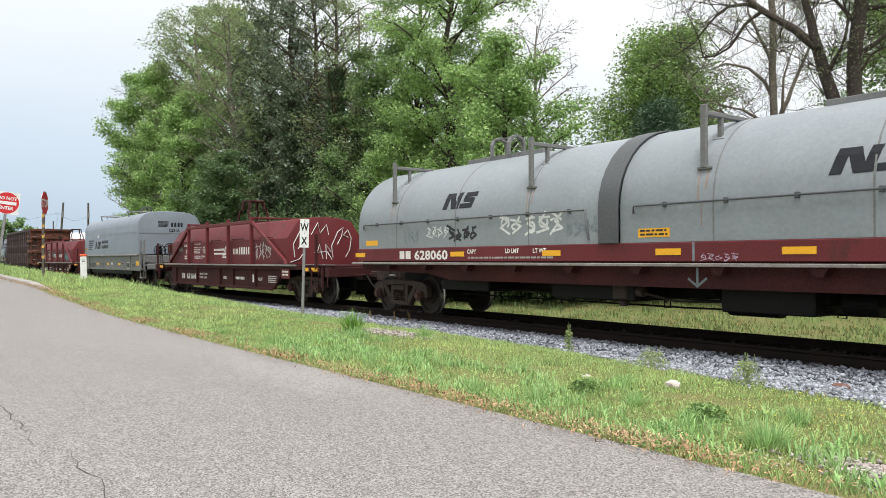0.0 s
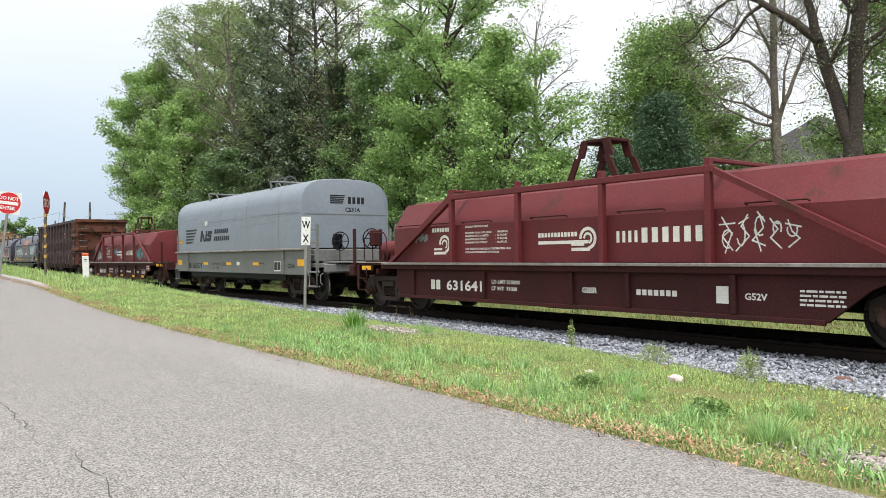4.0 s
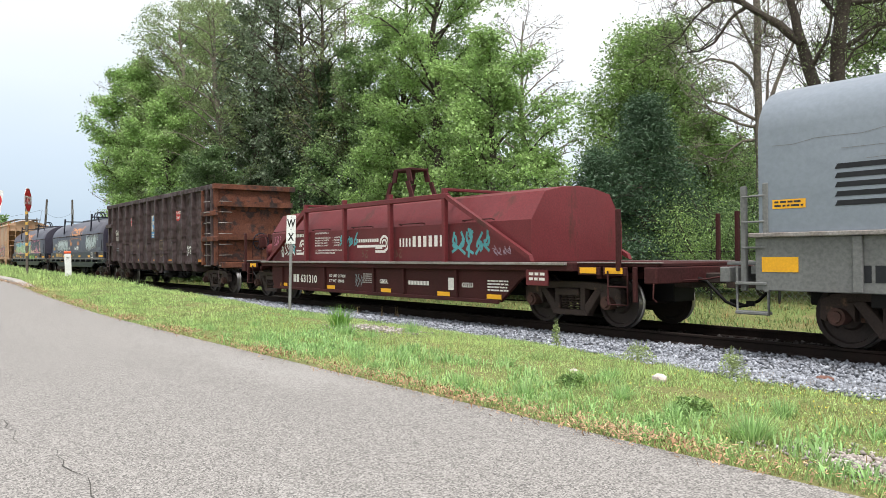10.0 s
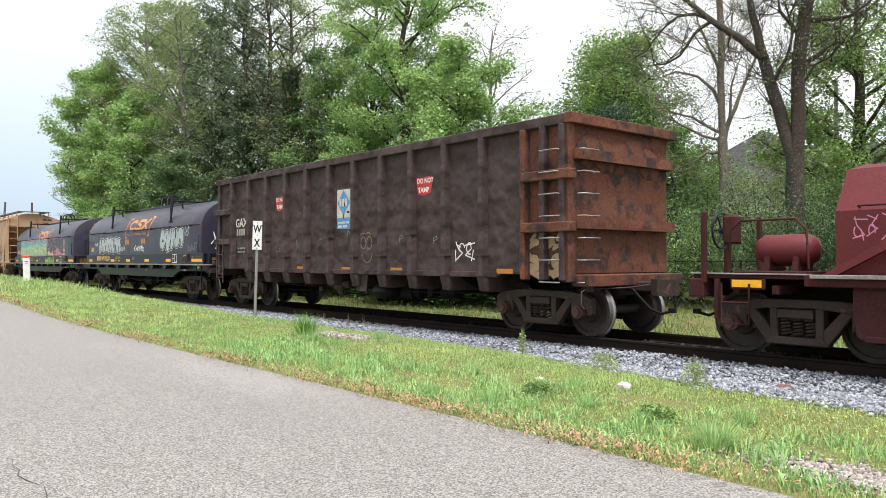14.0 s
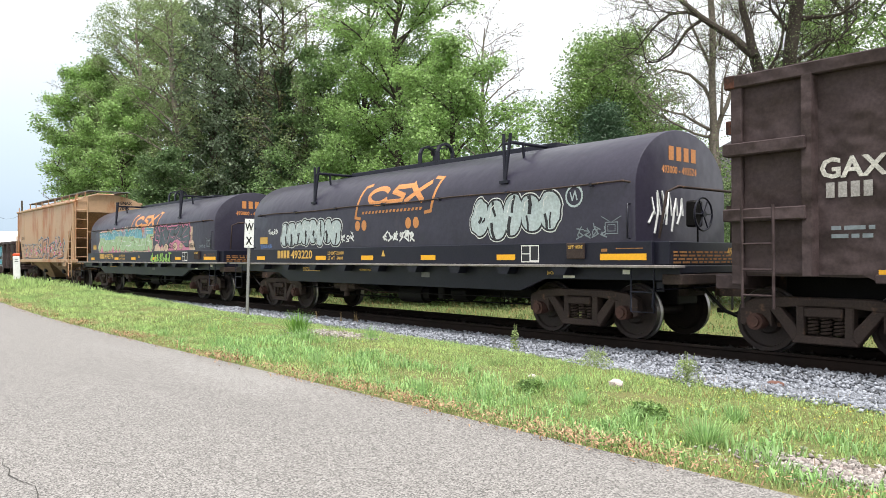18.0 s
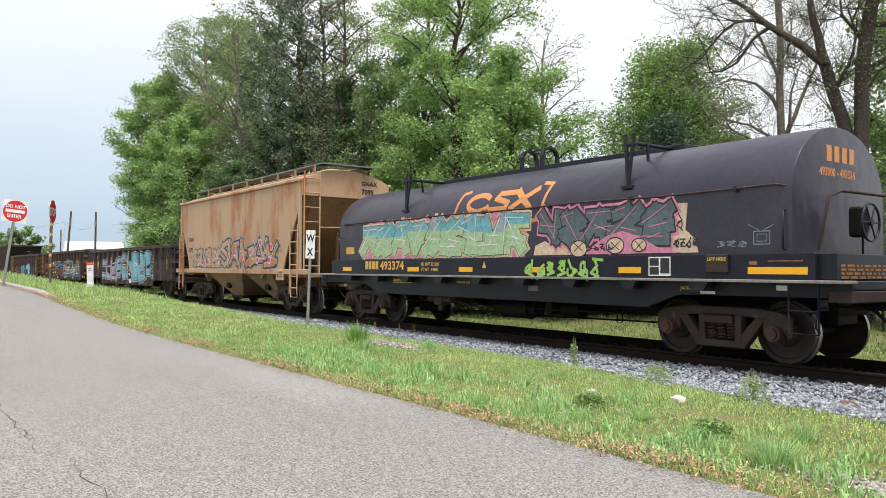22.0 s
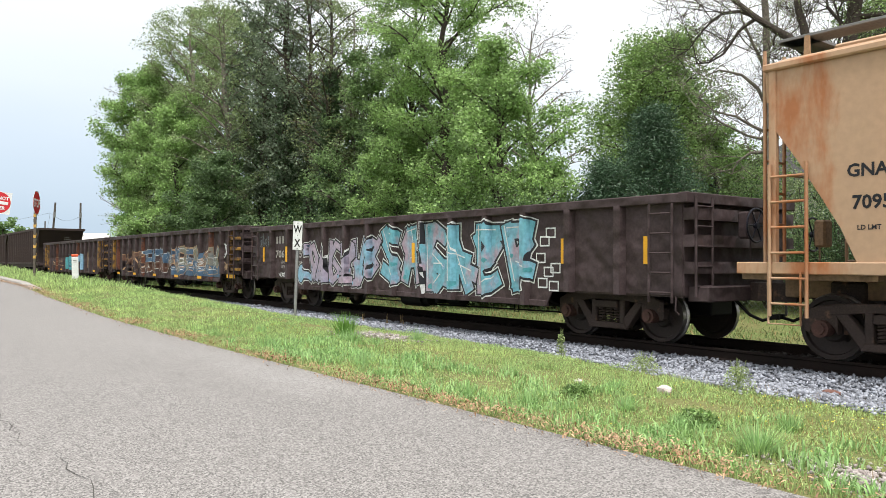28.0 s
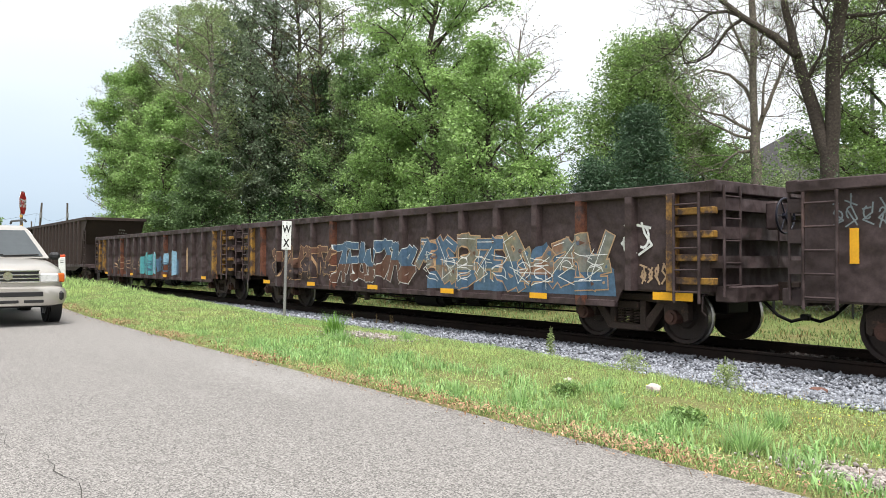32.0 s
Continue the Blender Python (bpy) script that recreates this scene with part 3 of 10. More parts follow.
def decal(name, car, polys, material, surf, lift=0.004, label=""):
    """Thin paint shapes, outlines of (x, z), laid on a side whose y at height z is surf(z)."""
    bm = bmesh.new()
    for p in polys:
        vs = [bm.verts.new((x, 0, z)) for x, z in p]
        try:
            f = bm.faces.new(vs)
        except ValueError:
            continue
        f.normal_update()
        if f.normal.y > 0:
            f.normal_flip()
    if bm.verts:
        wrap(bm, surf, lift)
    ob = part(name, bm, material, car, label)
    return tagged(ob, kind="stuff") if name == "graffiti" and len(polys) > 1 else ob


def rect(x0, x1, z0, z1, slant=0.0):
    return [(x0, z0), (x1, z0), (x1 + slant, z1), (x0 + slant, z1)]


def bars(x0, x1, z0, z1, n, gap=0.25, slant=0.0, seed=1):
    """A word that stands for its letters: n blocks in a row."""
    w = (x1 - x0) / n
    return [rect(x0 + i * w, x0 + i * w + w * (1 - gap), z0, z1, slant) for i in range(n)]


def lines_of(x0, x1, z1, rows, h, pitch, seed=0):
    rnd = random.Random(seed)
    out = []
    for i in range(rows):
        x = x0
        while x < x1 - h:
            w = rnd.uniform(1.5, 5.0) * h
            out.append(rect(x, min(x + w, x1), z1 - i * pitch - h, z1 - i * pitch))
            x += w + 0.7 * h
    return out


def stroke(pts, w, taper=1.0):
    """Quads along a line of (x, z) with width w."""
    out = []
    for i in range(len(pts) - 1):
        (x0, z0), (x1, z1) = pts[i], pts[i + 1]
        d = math.hypot(x1 - x0, z1 - z0) or 1e-6
        ux, uz = (x1 - x0) / d, (z1 - z0) / d
        nx, nz = -uz * w / 2, ux * w / 2
        e = w * 0.38
        a, b = (x0 - ux * e, z0 - uz * e), (x1 + ux * e, z1 + uz * e)
        out.append([(a[0] + nx, a[1] + nz), (a[0] - nx, a[1] - nz), (b[0] - nx, b[1] - nz), (b[0] + nx, b[1] + nz)])
    return out


def arc(cx, cz, rx, rz, a0, a1, n=10):
    return [(cx + rx * math.cos(radians(a0 + (a1 - a0) * i / n)), cz + rz * math.sin(radians(a0 + (a1 - a0) * i / n))) for i in range(n + 1)]


def words(car, text, x, z, h, material, surf, squeeze=1.0, name="lettering", lift=0.004, far=False, end_x=None):
    """Readable marks in the plain built-in face; far or end_x put them on the end panel at that x."""
    cu = bpy.data.curves.new("t", "FONT")
    cu.body, cu.size = text, h * 1.38
    cu.resolution_u = 2
    cu.offset = h * 0.04
    ob = bpy.data.objects.new("t", cu)
    scene.collection.objects.link(ob)
    dg = bpy.context.evaluated_depsgraph_get()
    me = bpy.data.meshes.new_from_object(ob.evaluated_get(dg))
    bpy.data.objects.remove(ob)
    for v in me.vertices:
        px, pz = v.co.x * squeeze, v.co.y
        v.co = (x + px, 0, z + pz) if end_x is None else (end_x + lift, x + px, z + pz)
    if end_x is None:
        bm = bmesh.new()
        bm.from_mesh(me)
        wrap(bm, surf, lift)
        bm.to_mesh(me)
        bm.free()
    me.materials.clear()
    me.materials.append(material)
    o = new(name, me)
    o.parent = car
    return o


def letter_shape(rnd, x, z, w, h):
    """Strokes of an invented, unreadable figure in its own cell."""
    def p(a, b):
        return (x + w * (a + rnd.uniform(-0.1, 0.1)), z + h * (b + rnd.uniform(-0.07, 0.07)))
    out = []
    side = rnd.choice((0.15, 0.85))
    zig = [p(side, 0.05), p(1 - side, rnd.uniform(0.2, 0.45)), p(side + (0.5 - side) * 0.5, 0.6), p(rnd.uniform(0.2, 0.9), 0.95)]
    out.append(zig)
    a0 = rnd.uniform(0, 360)
    cx, cz = p(rnd.uniform(0.35, 0.65), rnd.uniform(0.3, 0.7))
    out.append(arc(cx, cz, w * rnd.uniform(0.22, 0.34), h * rnd.uniform(0.16, 0.30), a0, a0 + rnd.uniform(150, 280), 8))
    if rnd.random() < 0.7:
        out.append([p(rnd.uniform(0.0, 0.4), rnd.uniform(0.7, 1.0)), p(rnd.uniform(0.6, 1.1), rnd.uniform(0.6, 0.95))])
    if rnd.random() < 0.5:
        out.append([p(rnd.uniform(0.1, 0.9), 0.5), p(rnd.uniform(0.0, 1.1), -0.02)])
    return out


def graffiti(car, x0, x1, z0, z1, surf, fills, edge, n, seed, halo=None, width=0.2, shine=None, glow=0.05, lift=0.004, name="graffiti", lean=0.0):
    """A sprayed piece: overlapping wild letters with a halo, an outline, patches of fill and highlights."""
    rnd = random.Random(seed)
    w, h = (x1 - x0) / n, z1 - z0
    all_strokes, cells = [], []
    for i in range(n):
        hh = h * rnd.uniform(0.82, 1.0)
        zz = z0 + (h - hh) * rnd.random()
        ss = letter_shape(rnd, x0 + i * w - 0.08 * w, zz, w * 1.16, hh)
        ss = [[(px + lean * (pz - z0), pz) for px, pz in s] for s in ss]
        cells.append(ss)
        all_strokes += ss
    wd = width * h
    if halo:
        decal(name, car, [q for s in all_strokes for q in stroke(s, wd + glow * 3.2)], halo, surf, lift)
    decal(name, car, [q for s in all_strokes for q in stroke(s, wd + glow)], edge, surf, lift + 0.003)
    for k, f in enumerate(fills):
        sel = [q for i, ss in enumerate(cells) if i % len(fills) == k for s in ss for q in stroke(s, wd - glow * 0.2)]
        decal(name, car, sel, f, surf, lift + 0.006 + 0.001 * k)
    if len(fills) > 1:
        spots = []
        for i in range(n * 4):
            cx, cz, r = rnd.uniform(x0, x1), rnd.uniform(z0 + 0.1 * h, z1 - 0.1 * h), rnd.uniform(0.03, 0.075) * h
            s = rnd.choice(all_strokes)
            cx, cz = rnd.choice(s)
            spots.append(arc(cx, cz, r, r, 0, 330, 8))
        decal(name, car, spots[::2], fills[-1], surf, lift + 0.012)
        decal(name, car, spots[1::2], shine or fills[0], surf, lift + 0.012)
    elif shine:
        decal(name, car, [q for s in all_strokes for q in stroke([(px + wd * 0.16, pz + wd * 0.16) for px, pz in s], wd * 0.14)], shine, surf, lift + 0.012)


def cut_at(poly, z, keep_low):
    """The part of an outline below or above a level."""
    out = []
    for (ax, az), (bx, bz) in zip(poly, poly[1:] + poly[:1]):
        ina, inb = (az <= z) == keep_low, (bz <= z) == keep_low
        if ina:
            out.append((ax, az))
        if ina != inb:
            f = (z - az) / (bz - az)
            out.append((ax + (bx - ax) * f, z))
    return out


def piece(car, x0, x1, z0, z1, surf, low, high, edge, n, seed, halo=None, halo2=None, line=0.04, glow=0.035, power=3.2, lean=0.0, mix=0.5, slits=2, shine=None, patches=(), overlap=0.10, lift=0.004, step=0.16):
    """A sprayed piece of swollen, unreadable figures: halo, dark outline, two-tone fill, inner cuts, highlights and patches."""
    rnd = random.Random(seed)
    w, h = (x1 - x0) / n, z1 - z0
    lay = {}

    def put(key, poly):
        lay.setdefault(key, []).append(poly)

    for i in range(n):
        cx, cz = x0 + (i + 0.5) * w, z0 + h * (0.5 + rnd.uniform(-0.5, 0.5) * step)
        rw, rh = w * (0.5 + overlap) * rnd.uniform(0.85, 1.08), h * 0.5 * rnd.uniform(1 - step, 1.0)
        skew = lean + rnd.uniform(-0.12, 0.12)
        top, foot = rnd.uniform(0.75, 1.12), rnd.uniform(0.8, 1.12)
        notch = rnd.uniform(0, 6.28)

        def outline(grow):
            pts = []
            for k in range(26):
                a = 2 * math.pi * k / 26
                ca, sa = math.cos(a), math.sin(a)
                q = (abs(ca) ** power + abs(sa) ** power) ** (-1 / power)
                dent = 1 - 0.14 * max(0.0, math.cos(2 * a - notch)) ** 6
                u = ca * q * dent * (rw + grow) * (top if sa > 0 else foot)
                v = sa * q * dent * (rh + grow)
                pts.append((cx + u + skew * v, cz + v))
            return pts

        up = 0.0012 * (i % 3)
        if halo2:
            put(("halo2", halo2, lift), outline(line + glow * 2.2))
        if halo:
            put(("halo", halo, lift + 0.002), outline(line + glow))
        put(("edge", edge, lift + 0.004 + up), outline(line))
        zc = cz + rh * (mix * 2 - 1 + rnd.uniform(-0.25, 0.25))
        fill = outline(0.0)
        for keep, m in ((True, low[i % len(low)] if isinstance(low, tuple) else low), (False, high[i % len(high)] if isinstance(high, tuple) else high)):
            p = cut_at(fill, zc, keep)
            if len(p) > 2 and m:
                put(("fill", m, lift + 0.0085 + up), p)
        for k in range(slits):
            a, b = rnd.uniform(-0.45, 0.45), rnd.choice((-0.95, -0.9, 0.9, -0.25))
            c0 = (cx + a * rw + skew * b * rh, cz + b * rh)
            c1 = (cx + (a + rnd.uniform(-0.25, 0.25)) * rw, cz + (b * 0.2 + rnd.uniform(-0.15, 0.15)) * rh)
            for q in stroke([c0, ((c0[0] + c1[0]) / 2 + rnd.uniform(-0.1, 0.1) * rw, (c0[1] + c1[1]) / 2), c1], line * rnd.uniform(0.9, 2.4)):
                put(("cut", edge, lift + 0.0125), q)
        if shine:
            for q in stroke([(cx - rw * 0.55 + skew * rh * 0.2, cz + rh * 0.15), (cx - rw * 0.42 + skew * rh * 0.6, cz + rh * 0.6), (cx - rw * 0.1 + skew * rh * 0.8, cz + rh * 0.78)], line * 0.5):
                put(("shine", shine, lift + 0.0135), q)
        for m in patches:
            for k in range(2):
                px, pz, r = cx + rnd.uniform(-0.5, 0.5) * rw, cz + rnd.uniform(-0.75, 0.75) * rh, rnd.uniform(0.05, 0.10)
                jag = [rnd.uniform(0.55, 1.2) for _ in range(9)]
                put(("patch", m, lift + 0.0145 + 0.001 * k), [(px + r * jag[j] * math.cos(j * 0.698), pz + r * jag[j] * math.sin(j * 0.698)) for j in range(9)])
    for (kind, m, l), polys in lay.items():
        decal("graffiti", car, polys, m, surf, l)


WILD = {
    "sl": [(0.14, 0.0), (0.2, 1.0)], "sr": [(0.8, 0.0), (0.84, 1.0)], "du": [(0.08, 0.0), (0.9, 1.0)], "dd": [(0.1, 1.0), (0.92, 0.0)], "tp": [(0.02, 0.93), (0.98, 0.95)],
    "md": [(0.15, 0.47), (0.85, 0.55)], "bs": [(0.08, 0.06), (0.98, 0.05)], "pk": [(0.04, 0.0), (0.46, 0.98), (0.92, 0.0)], "ve": [(0.04, 1.0), (0.5, 0.04), (0.96, 1.0)],
    "hk": [(0.9, 0.86), (0.5, 1.0), (0.14, 0.72), (0.5, 0.52), (0.88, 0.3), (0.5, 0.02), (0.06, 0.16)], "cu": [(0.92, 0.84), (0.5, 1.0), (0.12, 0.66), (0.12, 0.34), (0.5, 0.02), (0.94, 0.18)],
    "bu": [(0.18, 0.97), (0.66, 0.94), (0.86, 0.74), (0.62, 0.52), (0.2, 0.5)], "leg": [(0.3, 0.5), (0.95, 0.0)], "ar": [(0.5, 0.5), (1.1, 0.72), (0.98, 0.9)],
}
FORMS = (("du", "hk"), ("pk", "bu"), ("cu", "dd"), ("sr", "du", "tp"), ("ve", "bs", "ar"), ("pk", "tp"), ("cu", "leg", "tp"), ("sl", "hk", "bs"), ("du", "md", "sr"), ("ve", "bu"), ("cu", "sl", "ar"), ("dd", "hk"))


def burner(car, x0, x1, z0, z1, surf, bands, edge, n, seed, halo=None, weight=0.30, line=0.05, glow=0.05, lean=0.12, overlap=0.16, step=0.12, shine=None, spots=(), lift=0.004, fit=1.0, shuffle=False):
    """A sprayed piece of interlocked stroke-built figures that spell nothing: glow, outline, fill in colour bands and highlights.
    bands: (share of the height where the band ends, paint) from the foot upwards."""
    rnd = random.Random(seed)
    cw, h = (x1 - x0) / n, z1 - z0
    overlap += 0.12
    forms = list(FORMS)
    rnd.shuffle(forms)
    for i in range(n):
        up = 0.0045 * (i % 2)
        turn = rnd.randrange(len(bands)) if shuffle else 0
        mine = [(sh, bands[(k + turn) % len(bands)][1]) for k, (sh, _) in enumerate(bands)]
        hh = h * rnd.uniform(1 - step, 1.0)
        base = z0 + (h - hh) * rnd.random()
        wd = weight * min(cw, h * 0.75) * fit
        pad = wd * 0.45
        wx = cw * (1 + overlap)

        def place(p):
            u, v = p[0] + rnd.uniform(-0.05, 0.05), p[1] + rnd.uniform(-0.03, 0.03)
            z = base + pad + v * (hh - 2 * pad)
            return (x0 + i * cw - overlap * cw * 0.5 + pad + u * (wx - 2 * pad) + lean * (z - z0 - h / 2), z)

        mx, mz = rnd.random() < 0.6, rnd.random() < 0.35
        lines = [[place((1 - u if mx else u, 1 - v if mz else v)) for u, v in WILD[k]] for k in forms[i % len(forms)]]
        if rnd.random() < 0.75:
            lines.append([place((0.5, 0.35)), place((rnd.uniform(0.9, 1.15), rnd.uniform(0.2, 0.45)))])

        def bars_of(extra):
            return [q for l in lines for q in stroke(l, wd + extra)]
        if halo:
            decal("graffiti", car, bars_of(line * 2 + glow * 2), halo, surf, lift)
        decal("graffiti", car, bars_of(line * 2), edge, surf, lift + 0.003 + up)
        lo = -1.0
        for share, m in mine:
            cut = 9.0 if share >= 1 else base + hh * (share + rnd.uniform(-0.16, 0.16))
            sel = []
            for q in bars_of(0.0):
                p = cut_at(q, cut, True)
                p = cut_at(p, lo, False) if len(p) > 2 else p
                if len(p) > 2:
                    sel.append(p)
            lo = cut
            if sel:
                decal("graffiti", car, sel, m, surf, lift + 0.006 + up)
        dots = []
        for m in spots:
            for _ in range(2):
                l = rnd.choice(lines)
                px, pz = rnd.choice(l)
                r = wd * rnd.uniform(0.14, 0.3)
                dots.append((m, [(px + r * rnd.uniform(0.6, 1.2) * math.cos(j * 0.785), pz + r * rnd.uniform(0.6, 1.2) * math.sin(j * 0.785)) for j in range(8)]))
        for m in spots:
            decal("graffiti", car, [d for mm, d in dots if mm is m], m, surf, lift + 0.0115 + up)
        if shine:
            decal("graffiti", car, [q for l in lines for q in stroke([(px - wd * 0.26, pz + wd * 0.22) for px, pz in l[:2]], wd * 0.08)], shine, surf, lift + 0.0125 + up)


def tag(car, x0, x1, z0, z1, surf, material, seed, n=5, w=0.03, lift=0.004, name="graffiti"):
    """A quick one-line scrawl."""
    rnd = random.Random(seed)
    polys = []
    cw = (x1 - x0) / n
    for i in range(n):
        for s in letter_shape(rnd, x0 + i * cw, z0 + rnd.uniform(0, 0.15) * (z1 - z0), cw, (z1 - z0) * rnd.uniform(0.7, 1)):
            polys += stroke(s, w)
    decal(name, car, polys, material, surf, lift)


def reflectors(car, xs, z, surf_y, w=0.46, h=0.105, m=None):
    m = m or YELLOW
    me = shared("reflector%.2f%.2f%s" % (w, h, m.name), lambda bm: box(bm, -w / 2, w / 2, -0.003, 0.003, -h / 2, h / 2), m)
    for x in xs:
        part("reflector", me, m, car, "yellow reflective strip" if m is YELLOW else "soiled orange reflective strip", at=pose(x, surf_y - 0.004, z))


# ---- hoods ----
def ellipse_profile(w, z0, zs, zt, n=9):
    """Half-round hood section: straight sides from z0 to zs, then an arch to zt."""
    right = [(w, z0), (w, zs)] + [(w * math.cos(math.pi / 2 * i / n), zs + (zt - zs) * math.sin(math.pi / 2 * i / n)) for i in range(1, n)]
    return [(-y, z) for y, z in right] + [(0, zt)] + [(y, z) for y, z in reversed(right)]


def surf_of(profile):
    pts = [(z, y) for y, z in profile if y <= 1e-6]
    zs, ys = [p[0] for p in pts], [p[1] for p in pts]

    def f(z):
        return float(np.interp(z, zs, ys))
    BENDS[f] = zs
    return f


def hood(car, name, profile, x0, x1, material, label="", soft_end=0.03):
    """A hood along x with its section, its end edges rounded by soft_end."""
    bm = bmesh.new()
    n = max(2, int((x1 - x0) / 1.2))
    zb, r = min(z for _, z in profile), soft_end
    stations = [(x0, r), (x0 + 0.29 * r, 0.29 * r), (x0 + r, 0.0)] + [(x0 + (x1 - x0) * i / n, 0.0) for i in range(1, n)] + [(x1 - r, 0.0), (x1 - 0.29 * r, 0.29 * r), (x1, r)]
    zt = max(z for _, z in profile)
    rows = [[bm.verts.new((x, y * (1 - d / 1.4), z - d * (z - zb) / (zt - zb))) for y, z in profile] for x, d in stations]
    for a, b in zip(rows, rows[1:]):
        for k in range(len(profile) - 1):
            bm.faces.new((a[k], a[k + 1], b[k + 1], b[k])).smooth = True
    bm.faces.new(rows[0][::-1])
    bm.faces.new(rows[-1])
    bmesh.ops.recalc_face_normals(bm, faces=bm.faces)
    return part(name, bm, material, car, label, smooth=48 if r > 0.05 else 30)


def band(car, name, profile, x0, x1, material, grow=0.006, label=""):
    """A strip that hugs a hood from sill to sill."""
    c = sum(z for _, z in profile) / len(profile)
    p = [(y * (1 + grow / 1.4), z if z < profile[0][1] + 0.01 else z + grow * max(0, (z - c)) / 0.9) for y, z in profile]
    bm = bmesh.new()
    a = [bm.verts.new((x0, y, z)) for y, z in p]
    b = [bm.verts.new((x1, y, z)) for y, z in p]
    for k in range(len(p) - 1):
        bm.faces.new((a[k], a[k + 1], b[k + 1], b[k]))
    a2 = [bm.verts.new((x0, y * 0.985, z - 0.02)) for y, z in p]
    b2 = [bm.verts.new((x1, y * 0.985, z - 0.02)) for y, z in p]
    for k in range(len(p) - 1):
        bm.faces.new((a2[k], a2[k + 1], a[k + 1], a[k]))
        bm.faces.new((b[k], b[k + 1], b2[k + 1], b2[k]))
    bmesh.ops.recalc_face_normals(bm, faces=bm.faces)
    return part(name, bm, material, car, label, smooth=30)


def lift_arches(car, x, z, paint, gap=0.55, h=0.42):
    for s in (-0.5, 0.5):
        bm = bmesh.new()
        cx = x + s * gap
        out = [(-0.22, 0), (-0.22, h * 0.55), (-0.16, h * 0.85), (0, h), (0.16, h * 0.85), (0.22, h * 0.55), (0.22, 0)]
        for (a, b), (c, d) in zip(out, out[1:]):
            u = Vector((c - a, d - b)).normalized()
            nx, nz = -u.y * 0.025, u.x * 0.025
            prism(bm, [(a - nx, z + b - nz), (c - nx, z + d - nz), (c + nx, z + d + nz), (a + nx, z + b + nz)], cx - 0.045, cx + 0.045, "x")
        if s > 0:
            for yy in (-0.16, 0.16):
                box(bm, x - 0.5 * gap, x + 0.5 * gap, yy - 0.02, yy + 0.02, z + h * 0.84, z + h * 0.89)
        part("lifting_arch", bm, paint, car)


def car_of(label, cx, half, group="freight cars of the train"):
    c = thing("freight_car", label, "freight car", group=group)
    CARS.append((c, cx))
    return c


